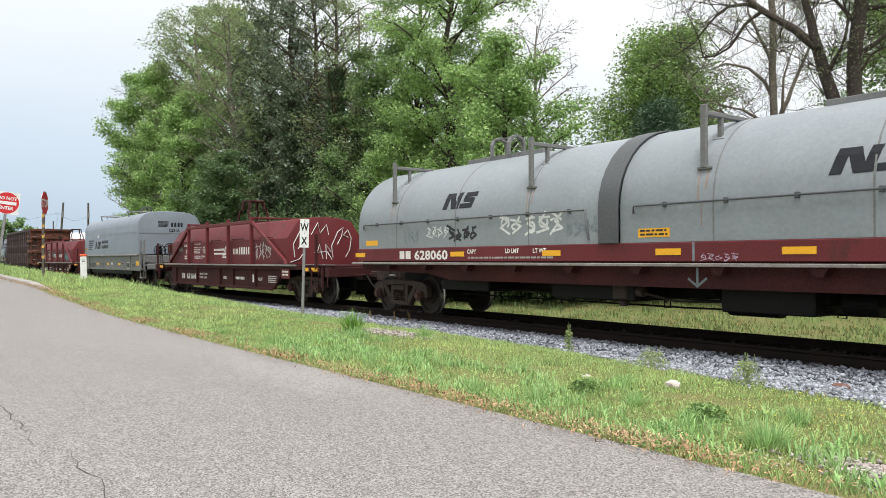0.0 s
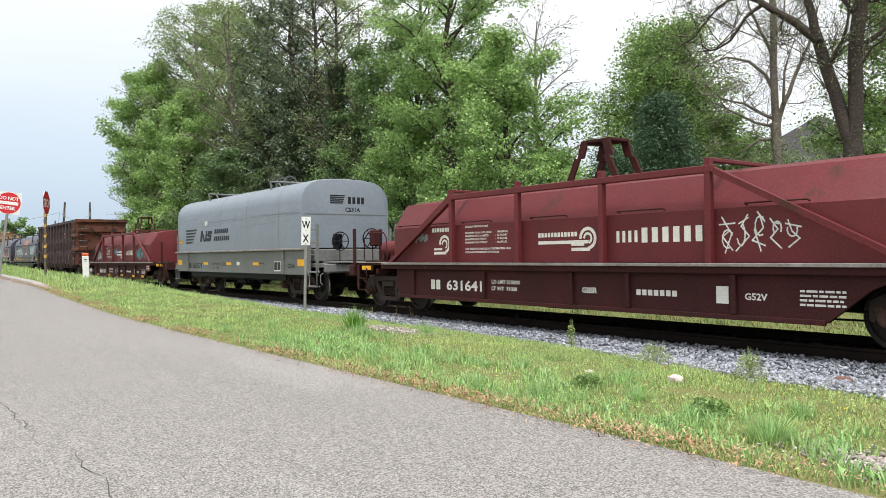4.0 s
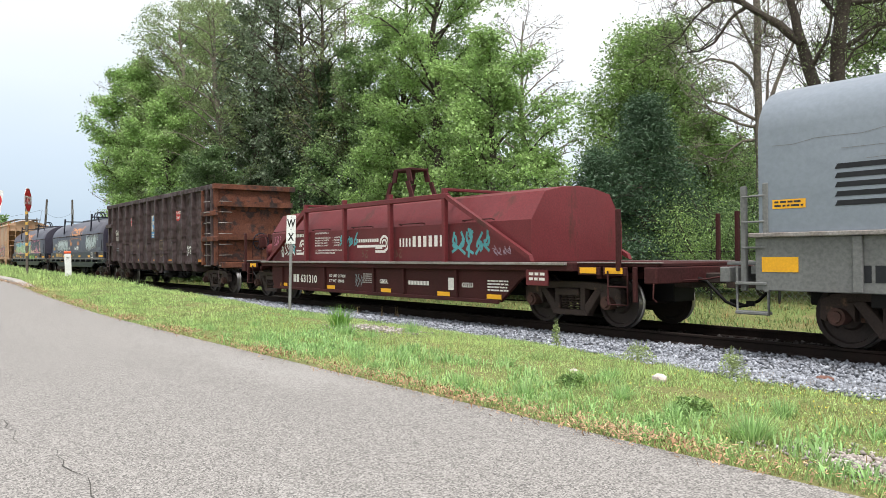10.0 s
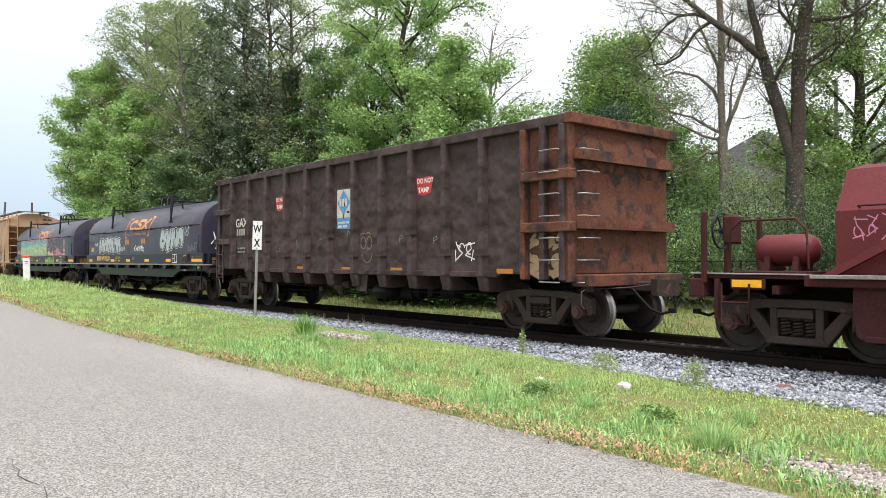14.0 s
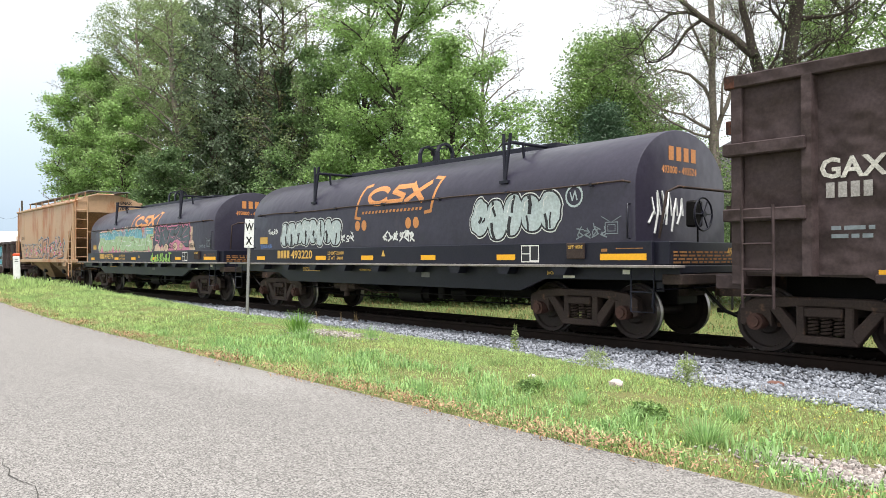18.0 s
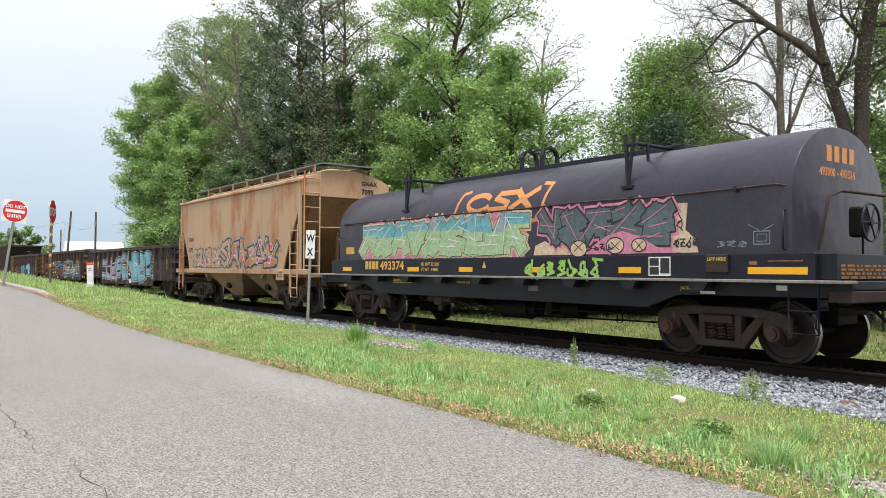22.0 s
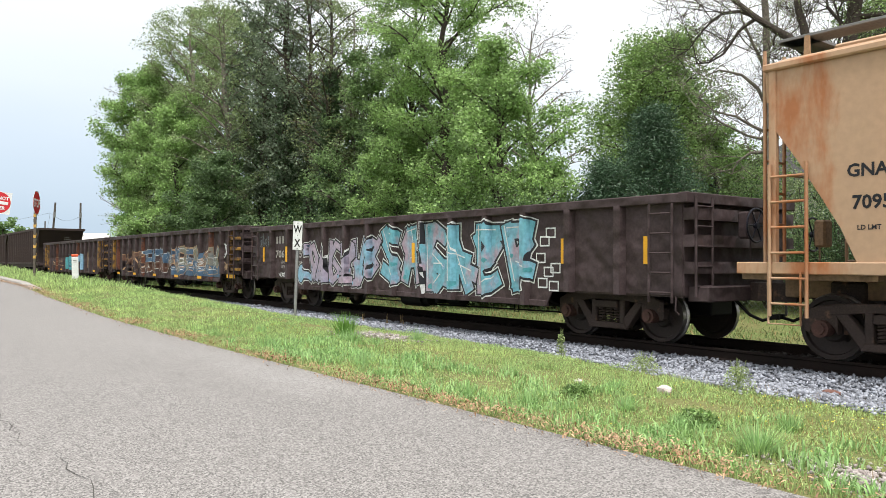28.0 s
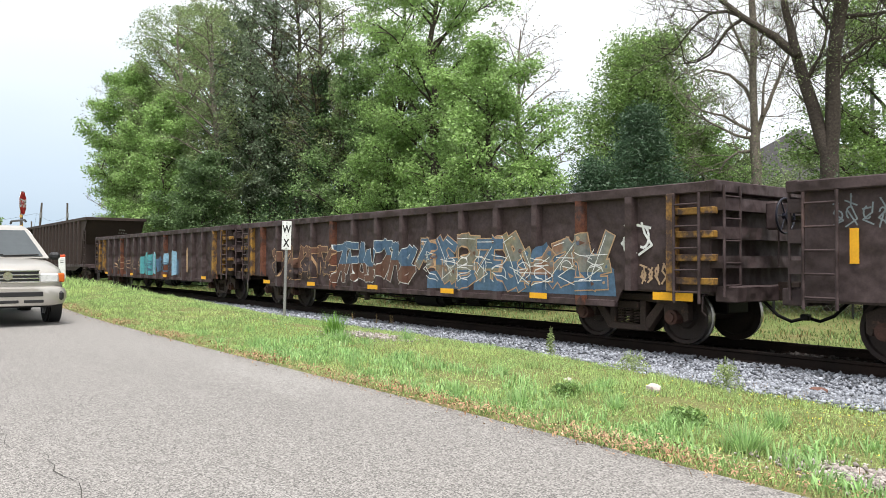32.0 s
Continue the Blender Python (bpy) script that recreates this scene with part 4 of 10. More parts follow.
# ---- coil car with two grey hoods on a maroon frame ----
def two_hood_car(cx):
    c = car_of("maroon coil car with two weathered grey hoods", cx, 9.1)
    prof = ellipse_profile(1.48, 1.54, 2.12, 3.48)
    sf = surf_of(prof)
    bm = bmesh.new()
    box(bm, -8.15, 8.15, -1.5, 1.5, 1.24, 1.535, 0.012)
    part("frame", bm, MAROON, c, "maroon side sill with yellow reflectors")
    for s in (-1, 1):
        bm = bmesh.new()
        box(bm, -8.2, 8.2, min(s * 1.5, s * 1.64), max(s * 1.5, s * 1.64), 1.165, 1.215, 0.008)
        part("walkway", bm, WORN_EDGE, c, "worn grey walkway edge")
        bm = bmesh.new()
        prism(bm, [(-8.05, 1.24), (8.05, 1.24), (8.05, 1.02), (5.6, 0.98), (4.6, 0.84), (-4.4, 0.84), (-5.2, 0.97), (-8.05, 1.02)], s * 1.36 - 0.05, s * 1.36 + 0.05, "y")
        part("side_sill", bm, MAROON_DARK, c)
        me = shared("sill_bracket", lambda b: prism(b, [(-0.13, 0), (0.13, 0), (0.06, -0.12), (-0.06, -0.12)], -0.1, 0.1, "y"), MAROON_DARK)
        for i in range(10):
            part("bracket", me, MAROON_DARK, c, at=pose(-6.6 + i * 1.45, s * 1.5, 1.165))
    underframe(c, 8.2, 0.62, 1.2, GREASE, 2.2)
    for a, b in ((-8.12, -0.16), (0.24, 8.12)):
        h = hood(c, "hood", prof, a, b, HOOD_GREY, "weathered light grey steel hood")
        for k in (0.195, 0.78):
            x = a + (b - a) * k
            bm = bmesh.new()
            for s in (-1, 1):
                box(bm, x - 0.05, x + 0.05, s * 1.40 - 0.035, s * 1.40 + 0.035, 2.62, 3.56, 0.012)
                box(bm, x - 0.12, x + 0.12, s * 1.38 - 0.04, s * 1.38 + 0.04, 2.60, 2.64, 0.005)
                box(bm, x - 0.04, x + 0.04, s * 0.98 - 0.03, s * 0.98 + 0.03, 3.08, 3.42, 0.01)
                box(bm, x - 0.1, x + 0.1, s * 0.98 - 0.07, s * 0.98 + 0.07, 3.06, 3.09, 0.005)
            box(bm, x - 0.045, x + 0.045, -1.37, 1.37, 3.40, 3.47, 0.01)
            part("stacking_bracket", bm, SILL_GREY, h)
            # rust runs below the bracket's feet
            decal("rust_streak", h, [rect(x - 0.07, x - 0.045, 2.15, 2.60, -0.02), rect(x + 0.05, x + 0.075, 2.30, 2.60, 0.0), rect(x - 0.01, x + 0.006, 1.75, 2.1)], RUST_RUN, sf)
        for k in (0.22, 0.5, 0.78):
            band(h, "seam", prof, a + (b - a) * k - 0.012, a + (b - a) * k + 0.012, SILL_GREY, 0.004)
        grab(h, BAND_GREY, [(a + 0.3, -1.5, 2.0), (a + 0.32, -1.52, 2.12), (b - 0.32, -1.52, 2.12), (b - 0.25, -1.5, 1.6)], 0.016, "hood_rail")
        for i in range(7):
            bm = bmesh.new()
            box(bm, -0.03, 0.03, -0.03, 0.03, -0.04, 0.04, 0.008)
            part("rail_clip", bm, BAND_GREY, h, at=pose(a + 0.9 + i * (b - a - 1.6) / 6, -1.50, 2.12))
        bm = bmesh.new()
        box(bm, (a + b) / 2 - 1.25, (a + b) / 2 + 1.25, -0.14, 0.14, 3.44, 3.58, 0.01)
        part("ridge_beam", bm, SILL_GREY, h)
        lift_arches(h, (a + b) / 2, 3.56, SILL_GREY)
    band(c, "hood_joint", prof, -0.17, 0.25, BAND_GREY, 0.05, "dark grey band between the hoods")
    bogie(c, -6.9), bogie(c, 6.9)
    ends(c, 9.1, MAROON_DARK)
    sy = flat(-1.5)
    reflectors(c, (-8.0, -4.05, -1.3, 1.2, 3.25, 5.6), 1.39, -1.5, 0.46, 0.1)
    decal("lettering", c, bars(-6.22, -5.72, 1.29, 1.47, 2, 0.2), WHITE_PAINT, sy)
    words(c, "628060", -5.62, 1.28, 0.2, WHITE_PAINT, sy, 1.5)
    words(c, "CAPY", -3.72, 1.40, 0.085, WHITE_PAINT, sy)
    words(c, "LD LMT", -2.55, 1.40, 0.085, WHITE_PAINT, sy)
    words(c, "LT WT", -1.78, 1.40, 0.085, WHITE_PAINT, sy)
    decal("lettering", c, lines_of(-3.7, -1.2, 1.33, 1, 0.035, 0.07, 3), STENCIL, sy)
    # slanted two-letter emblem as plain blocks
    for x in (-4.62, 3.62):
        decal("emblem", c, [rect(x, x + 0.16, 2.34, 2.68, 0.10), [(x + 0.2, 2.68), (x + 0.38, 2.68), (x + 0.48, 2.34), (x + 0.30, 2.34)], rect(x + 0.40, x + 0.54, 2.34, 2.68, 0.10)] + stroke([(x + 1.08, 2.62), (x + 0.78, 2.62), (x + 0.74, 2.52), (x + 1.0, 2.50), (x + 0.96, 2.39), (x + 0.62, 2.39)], 0.1), DARK_PAINT, sf)
    tag(c, -6.1, -5.45, 1.62, 1.98, sf, S_GREY, 3, 4, 0.025)
    tag(c, -5.2, -4.35, 1.75, 2.05, sf, S_WHITE, 4, 4, 0.02)
    tag(c, -4.4, -3.4, 1.66, 1.98, sf, S_BLACK, 5, 4, 0.05)
    tag(c, -2.75, -1.0, 1.72, 2.14, sf, S_WHITE, 6, 5, 0.045)
    tag(c, -0.95, -0.2, 1.66, 1.98, sf, S_GREY, 7, 4, 0.045)
    decal("placard", c, [rect(0.62, 1.22, 1.62, 1.76)], YELLOW, sf)
    decal("placard", c, lines_of(0.66, 1.18, 1.74, 2, 0.03, 0.06, 9), S_BLACK, sf, 0.007)
    decal("placard", c, [rect(-7.75, -7.2, 1.62, 1.74)], YELLOW, sf)
    # sprayed arrow that points down from the sill
    decal("lettering", c, [rect(1.63, 1.67, 1.25, 1.53)], S_GREY, sy)
    decal("lettering", c, [rect(1.63, 1.67, 0.88, 1.15)] + stroke([(1.50, 0.98), (1.65, 0.87), (1.80, 0.99)], 0.035), S_GREY, flat(-1.41))
    # black gear boxes between the sills
    for xa, xb, za in ((-5.0, -3.4, 0.62), (-1.6, 0.3, 0.58), (1.9, 3.3, 0.5)):
        bm = bmesh.new()
        box(bm, xa, xb, -1.2, 1.2, za, 0.86, 0.02)
        part("gear_box", bm, GREASE, c)
    tag(c, 1.75, 2.4, 1.25, 1.36, sy, S_MAUVE, 8, 5, 0.010)
    hand_brake(c, 8.5, -0.9, 1.5, MAROON_DARK)
    return c


# ---- maroon coil car with an angular hood and braced side frames ----
def angular_hood_car(cx, label, extra):
    c = car_of(label, cx, 8.7)
    prof = [(-1.30, 1.14), (-1.30, 1.93), (-0.93, 2.48), (-0.45, 2.58), (0, 2.61), (0.45, 2.58), (0.93, 2.48), (1.30, 1.93), (1.30, 1.14)]
    sf = surf_of(prof)
    bm = bmesh.new()
    box(bm, -6.3, 6.3, -1.5, 1.5, 0.98, 1.13, 0.012)
    part("deck", bm, MAROON_DARK, c)
    for sx in (-1, 1):
        bm = bmesh.new()
        box(bm, min(sx * 6.31, sx * 7.95), max(sx * 6.31, sx * 7.95), -1.34, 1.34, 1.065, 1.12, 0.008)
        part("end_deck", bm, MAROON_DARK, c)
        bm = bmesh.new()
        box(bm, min(sx * 7.74, sx * 7.98), max(sx * 7.74, sx * 7.98), -1.42, 1.42, 0.80, 1.06, 0.015)
        part("end_sill", bm, MAROON_DARK, c)
        for y in (-0.3, 0.3):
            bm = bmesh.new()
            box(bm, min(sx * 6.31, sx * 7.73), max(sx * 6.31, sx * 7.73), y - 0.04, y + 0.04, 0.90, 1.06, 0.01)
            part("end_beam", bm, MAROON_DARK, c)
        for y in (-1.30, 1.30):
            bm = bmesh.new()
            box(bm, min(sx * 6.31, sx * 7.98), max(sx * 6.31, sx * 7.98), y - 0.07, y + 0.07, 1.121, 1.14, 0.004)
            part("walk_strip", bm, WORN_EDGE, c)
        bm = bmesh.new()
        box(bm, sx * 7.55 - 0.03, sx * 7.55 + 0.03, -1.42, -1.35, 0.5, 1.06, 0.008)
        part("hanger", bm, MAROON_DARK, c)
        for x in (6.75, 7.3):
            bm = bmesh.new()
            box(bm, sx * x - 0.05, sx * x + 0.05, -1.33, 1.33, 0.86, 0.98, 0.01)
            part("cross_beam", bm, MAROON_DARK, c)
    for s in (-1, 1):
        bm = bmesh.new()
        box(bm, -6.2, 6.2, min(s * 1.5, s * 1.56), max(s * 1.5, s * 1.56), 1.085, 1.135, 0.006)
        part("deck_edge", bm, WORN_EDGE, c, "worn pale deck edge")
        bm = bmesh.new()
        prism(bm, [(-5.75, 0.98), (5.3, 0.98), (4.9, 0.80), (4.35, 0.36), (-5.6, 0.36), (-5.75, 0.6)], s * 1.36 - 0.04, s * 1.36 + 0.04, "y")
        sill = part("side_sill", bm, MAROON_DARK, c)
        bm = bmesh.new()
        box(bm, -5.6, 4.35, min(s * 1.40, s * 1.46), max(s * 1.40, s * 1.46), 0.33, 0.40, 0.006)
        part("flange", bm, MAROON_DARK, sill)
        me = shared("sill_rib", lambda b: box(b, -0.04, 0.04, -0.045, 0.045, -0.28, 0.28, 0.008), MAROON_DARK)
        for x in (-5.0, -2.5, -0.1, 1.15, 3.05):
            part("rib", me, MAROON_DARK, sill, at=pose(x, s * 1.42, 0.69))
        # braced frame outside the hood
        bm = bmesh.new()
        y0, y1 = s * 1.40 - 0.05, s * 1.40 + 0.05
        prism(bm, [(-6.10, 1.13), (-5.92, 1.13), (-3.54, 2.46), (-3.62, 2.58)], y0, y1, "y")
        part("brace", bm, MAROON, c)
        bm = bmesh.new()
        prism(bm, [(2.66, 2.58), (2.74, 2.44), (5.26, 1.15), (5.20, 1.27)], y0, y1, "y")
        part("brace", bm, MAROON, c)
        bm = bmesh.new()
        box(bm, -3.62, 2.75, y0 - 0.01, y1 + 0.01, 2.46, 2.57, 0.01)
        part("top_rail", bm, MAROON, c)
        me = shared("hood_post", lambda b: box(b, -0.05, 0.05, -0.055, 0.055, 0, 1.55, 0.008), MAROON)
        for x in (-3.58, -1.5, 0.6, 2.65):
            part("post", me, MAROON, c, at=pose(x, s * 1.40, 1.13))
        for x in (-5.7, -4.5, -3.3, -1.2, 0.9, 3.2):
            grab(c, MAROON_DARK, [(x, s * 1.30, 1.96), (x, s * 1.37, 1.98), (x + 0.9, s * 1.37, 1.98), (x + 0.9, s * 1.30, 1.96)], 0.013)
    h = hood(c, "hood", prof, -6.0, 5.13, MAROON, "angular maroon steel hood")
    for x in (-3.58, 2.65):
        bm = bmesh.new()
        box(bm, x - 0.05, x + 0.05, -1.4, 1.4, 2.62, 2.68, 0.01)
        part("cross_bar", bm, MAROON, c)
    bm = bmesh.new()
    for s in (-1, 1):
        for sx in (-1, 1):
            foot, knee, top = Vector((-0.55 + sx * 0.62, s * 0.42, 2.6)), Vector((-0.55 + sx * 0.36, s * 0.3, 3.12)), Vector((-0.55 + sx * 0.27, s * 0.24, 3.42))
            for p, q, w in ((foot, knee, 0.075), (knee, top, 0.085)):
                prism(bm, [(p.x - w, p.z), (p.x + w, p.z), (q.x + w, q.z), (q.x - w, q.z)], (p.y + q.y) / 2 - 0.02, (p.y + q.y) / 2 + 0.02, "y")
    box(bm, -0.92, -0.18, -0.28, 0.28, 3.40, 3.46, 0.01)
    box(bm, -1.9, 0.9, -0.42, 0.42, 2.56, 2.65, 0.01)
    part("lifting_bail", bm, MAROON_DARK, h)
    underframe(c, 7.9, 0.45, 0.98, GREASE, -1.0)
    bogie(c, -6.6), bogie(c, 5.85)
    ends(c, 8.7, MAROON_DARK)
    for x, y in ((7.25, -1.42), (7.95, 0.9), (7.25, 1.42), (-7.75, -1.38), (-7.9, -0.5), (-7.9, 0.5)):
        bm = bmesh.new()
        box(bm, x - 0.035, x + 0.035, y - 0.035, y + 0.035, 1.0, 2.0, 0.008)
        part("end_post", bm, MAROON_DARK, c)
    grab(c, MAROON_DARK, [(-7.4, -1.3, 1.2), (-7.4, -1.3, 1.72), (-7.25, -1.28, 1.86), (-6.5, -1.28, 1.86), (-6.35, -1.3, 1.72), (-6.32, -1.3, 1.2)], 0.016, "handrail")
    for sx in (-1, 1):
        bm = bmesh.new()
        x = sx * 7.25
        tube(bm, [(x - 0.2, -1.45, 1.0), (x - 0.2, -1.45, 0.45), (x + 0.2, -1.45, 0.45), (x + 0.2, -1.45, 1.0)], 0.016, 5)
        tube(bm, [(x - 0.2, -1.45, 0.74), (x + 0.2, -1.45, 0.74)], 0.014, 5)
        part("step", bm, MAROON_DARK, c)
    bm = bmesh.new()
    tube(bm, [(x, -0.75, 1.46) for x in (-7.28, -7.24, -7.14, -6.56, -6.46, -6.42)], 0.2, 18, 0, [0.06, 0.16, 0.215, 0.215, 0.16, 0.06])
    part("air_reservoir", bm, MAROON, c, "small maroon air tank on the end deck", smooth=40)
    for x in (-7.05, -6.65):
        bm = bmesh.new()
        prism(bm, [(-1.0, 1.12), (-0.5, 1.12), (-0.56, 1.40), (-0.94, 1.40)], x - 0.04, x + 0.04, "x")
        part("tank_saddle", bm, MAROON_DARK, c)
    bm = bmesh.new()
    box(bm, -7.35, -6.35, -1.3, -0.4, 1.12, 1.17, 0.01)
    part("tank_base", bm, MAROON_DARK, c)
    hand_brake(c, -7.75, -0.85, 1.75, MAROON_DARK, 180)
    sy, sl = flat(-1.45), flat(-1.40)
    sh = flat(-1.30)
    # wheel-and-rail emblem and its lettering as plain shapes
    def emblem(x, z, r, surf):
        p = stroke(arc(x, z, r, r, -80, 175, 14), r * 0.34) + stroke(arc(x, z, r * 0.5, r * 0.5, -60, 170, 8), r * 0.24)
        p += [rect(x - r * 2.3, x - r * 0.5, z - r * 0.75, z - r * 0.50), rect(x - r * 2.3, x + r * 0.3, z - r * 1.3, z - r * 0.95)]
        decal("emblem", c, p, WHITE_PAINT, surf)
    emblem(-3.98, 1.53, 0.17, sh)
    decal("lettering", c, bars(-4.44, -3.78, 1.80, 1.89, 7), WHITE_PAINT, sh)
    words(c, "LOADING SPECIFICATIONS", -3.25, 1.86, 0.04, WHITE_PAINT, sh, 1.1)
    for k, (a, b) in enumerate((("MAXIMUM USUAL COIL LOAD", "184,000 LBS."), ("MAXIMUM COIL DIAMETER", "72 INCHES"), ("MAXIMUM COIL WIDTH", "72 INCHES"), ("MAXIMUM COIL WEIGHT", "60,000 LBS."))):
        words(c, a, -3.25, 1.735 - 0.068 * k, 0.038, WHITE_PAINT, sh, 1.2)
        words(c, "-  " + b, -2.28, 1.735 - 0.068 * k, 0.038, WHITE_PAINT, sh, 1.2)
    words(c, "COIL WEIGHTS TO BE EQUALLY DISTRIBUTED IN CAR", -3.25, 1.40, 0.038, WHITE_PAINT, sh, 1.12)
    words(c, "COILS MUST BE CENTERED IN TROUGHS", -3.25, 1.33, 0.038, WHITE_PAINT, sh, 1.12)
    decal("lettering", c, bars(-1.05, -0.05, 1.60, 1.68, 12) + [rect(-1.05, 0.2, 1.47, 1.53)], WHITE_PAINT, sh)
    emblem(0.18, 1.56, 0.17, sh)
    decal("lettering", c, bars(0.82, 1.32, 1.47, 1.66, 4, 0.5) + bars(1.34, 2.55, 1.46, 1.70, 6, 0.42), WHITE_PAINT, sh)
    decal("lettering", c, bars(-4.36, -3.98, 0.55, 0.76, 2, 0.22), WHITE_PAINT, sl)
    words(c, extra["number"], -3.93 if extra["reflect"] else -3.8, 0.555, 0.205, WHITE_PAINT, sl, 1.12 if extra["reflect"] else 1.5)
    words(c, "LD LMT " + extra["limit"], -2.3, 0.72, 0.075, WHITE_PAINT, sl, 1.2)
    words(c, "LT WT  " + extra["empty"], -2.3, 0.59, 0.075, WHITE_PAINT, sl, 1.2)
    words(c, "GBSR", 0.12, 0.62, 0.095, WHITE_PAINT, sl, 1.1)
    words(c, extra["code"], 3.2, 0.62, 0.095, WHITE_PAINT, sl, 1.1)
    decal("lettering", c, bars(1.3, 2.1, 0.62, 0.71, 7) + lines_of(4.0, 4.6, 0.78, 4, 0.03, 0.06, 8), WHITE_PAINT, sl)
    decal("lettering", c, [rect(2.75, 2.95, 0.55, 0.80)], WHITE_PAINT, sl)
    if extra["reflect"]:
        reflectors(c, (-4.95, -2.2, 0.4, 2.6, 4.2), 0.46, -1.41, 0.42, 0.09)
    reflectors(c, (-7.1,), 1.0, -1.42, 0.42, 0.1)
    reflectors(c, (6.6, 7.15), 1.0, -1.42, 0.36, 0.1)
    for x in (6.6, 7.15, -7.1):
        bm = bmesh.new()
        box(bm, x - 0.24, x + 0.24, -1.415, -1.36, 0.92, 1.06, 0.008)
        part("reflector_plate", bm, MAROON_DARK, c)
    bm = bmesh.new()
    box(bm, 5.2, 5.75, -1.52, -1.49, 0.72, 1.0)
    part("placard_plate", bm, MAROON, c)
    decal("lettering", c, lines_of(5.28, 5.68, 0.95, 2, 0.05, 0.09, 4), WHITE_PAINT, flat(-1.52))
    extra["spray"](c, sh)
    return c


def spray_one(c, sh):
    tag(c, 2.75, 4.0, 1.3, 1.86, sh, S_WHITE, 21, 5, 0.022)
    # white chalk-like scrawl over the end panel
    loops = ([(-1.05, 1.35), (-1.1, 1.75), (-0.85, 2.2), (-0.6, 2.3), (-0.72, 1.9), (-0.95, 1.6)], [(-0.5, 2.05), (-0.28, 2.42), (-0.2, 2.1), (0.02, 2.36), (0.1, 2.05)],
             [(-0.35, 1.3), (-0.22, 1.75), (-0.1, 1.3)], [(-0.4, 1.5), (0.0, 1.52)], [(0.02, 1.3), (0.0, 1.75), (0.2, 1.5), (0.05, 1.52), (0.22, 1.28)],
             [(0.25, 1.35), (0.2, 1.7), (0.42, 2.15), (0.62, 2.3), (0.55, 2.0), (0.4, 1.75)], [(0.7, 1.35), (0.85, 1.6), (0.9, 1.95), (0.78, 2.22), (0.62, 2.05), (0.8, 1.98)], [(-1.2, 1.2), (-0.9, 1.3), (-0.7, 1.55)])
    for l in loops:
        bm = bmesh.new()
        tube(bm, [(5.142, a, b) for a, b in l], 0.014, 4)
        part("graffiti", bm, S_WHITE, c, "white sprayed scrawl")
    tag(c, -5.1, -4.6, 1.6, 1.8, sh, S_GREY, 25, 3, 0.05)


def spray_two(c, sh):
    tag(c, -5.35, -4.5, 1.26, 1.72, sh, S_WHITE, 31, 4, 0.04)
    tag(c, -4.85, -4.4, 1.30, 1.74, sh, S_TEAL, 32, 2, 0.05)
    tag(c, -5.8, -5.3, 1.55, 1.9, sh, S_PINK, 39, 3, 0.014)
    tag(c, -1.95, -1.0, 1.50, 1.86, sh, S_TEAL, 37, 4, 0.05)
    decal("lettering", c, lines_of(-0.62, -0.14, 0.84, 5, 0.028, 0.05, 12), STENCIL, flat(-1.40))
    for x in (-0.85, 0.62):
        tag(c, x, x + 0.3, 1.2, 1.42, sh, S_RUSTY, 38, 2, 0.018)
    tag(c, 2.72, 4.0, 1.25, 1.80, sh, S_TEAL, 34, 5, 0.06)
    tag(c, 4.05, 4.6, 1.25, 1.45, sh, S_MAUVE, 35, 4, 0.015)
    tag(c, -1.0, -0.6, 0.5, 0.8, flat(-1.40), S_GREY, 36, 3, 0.02)


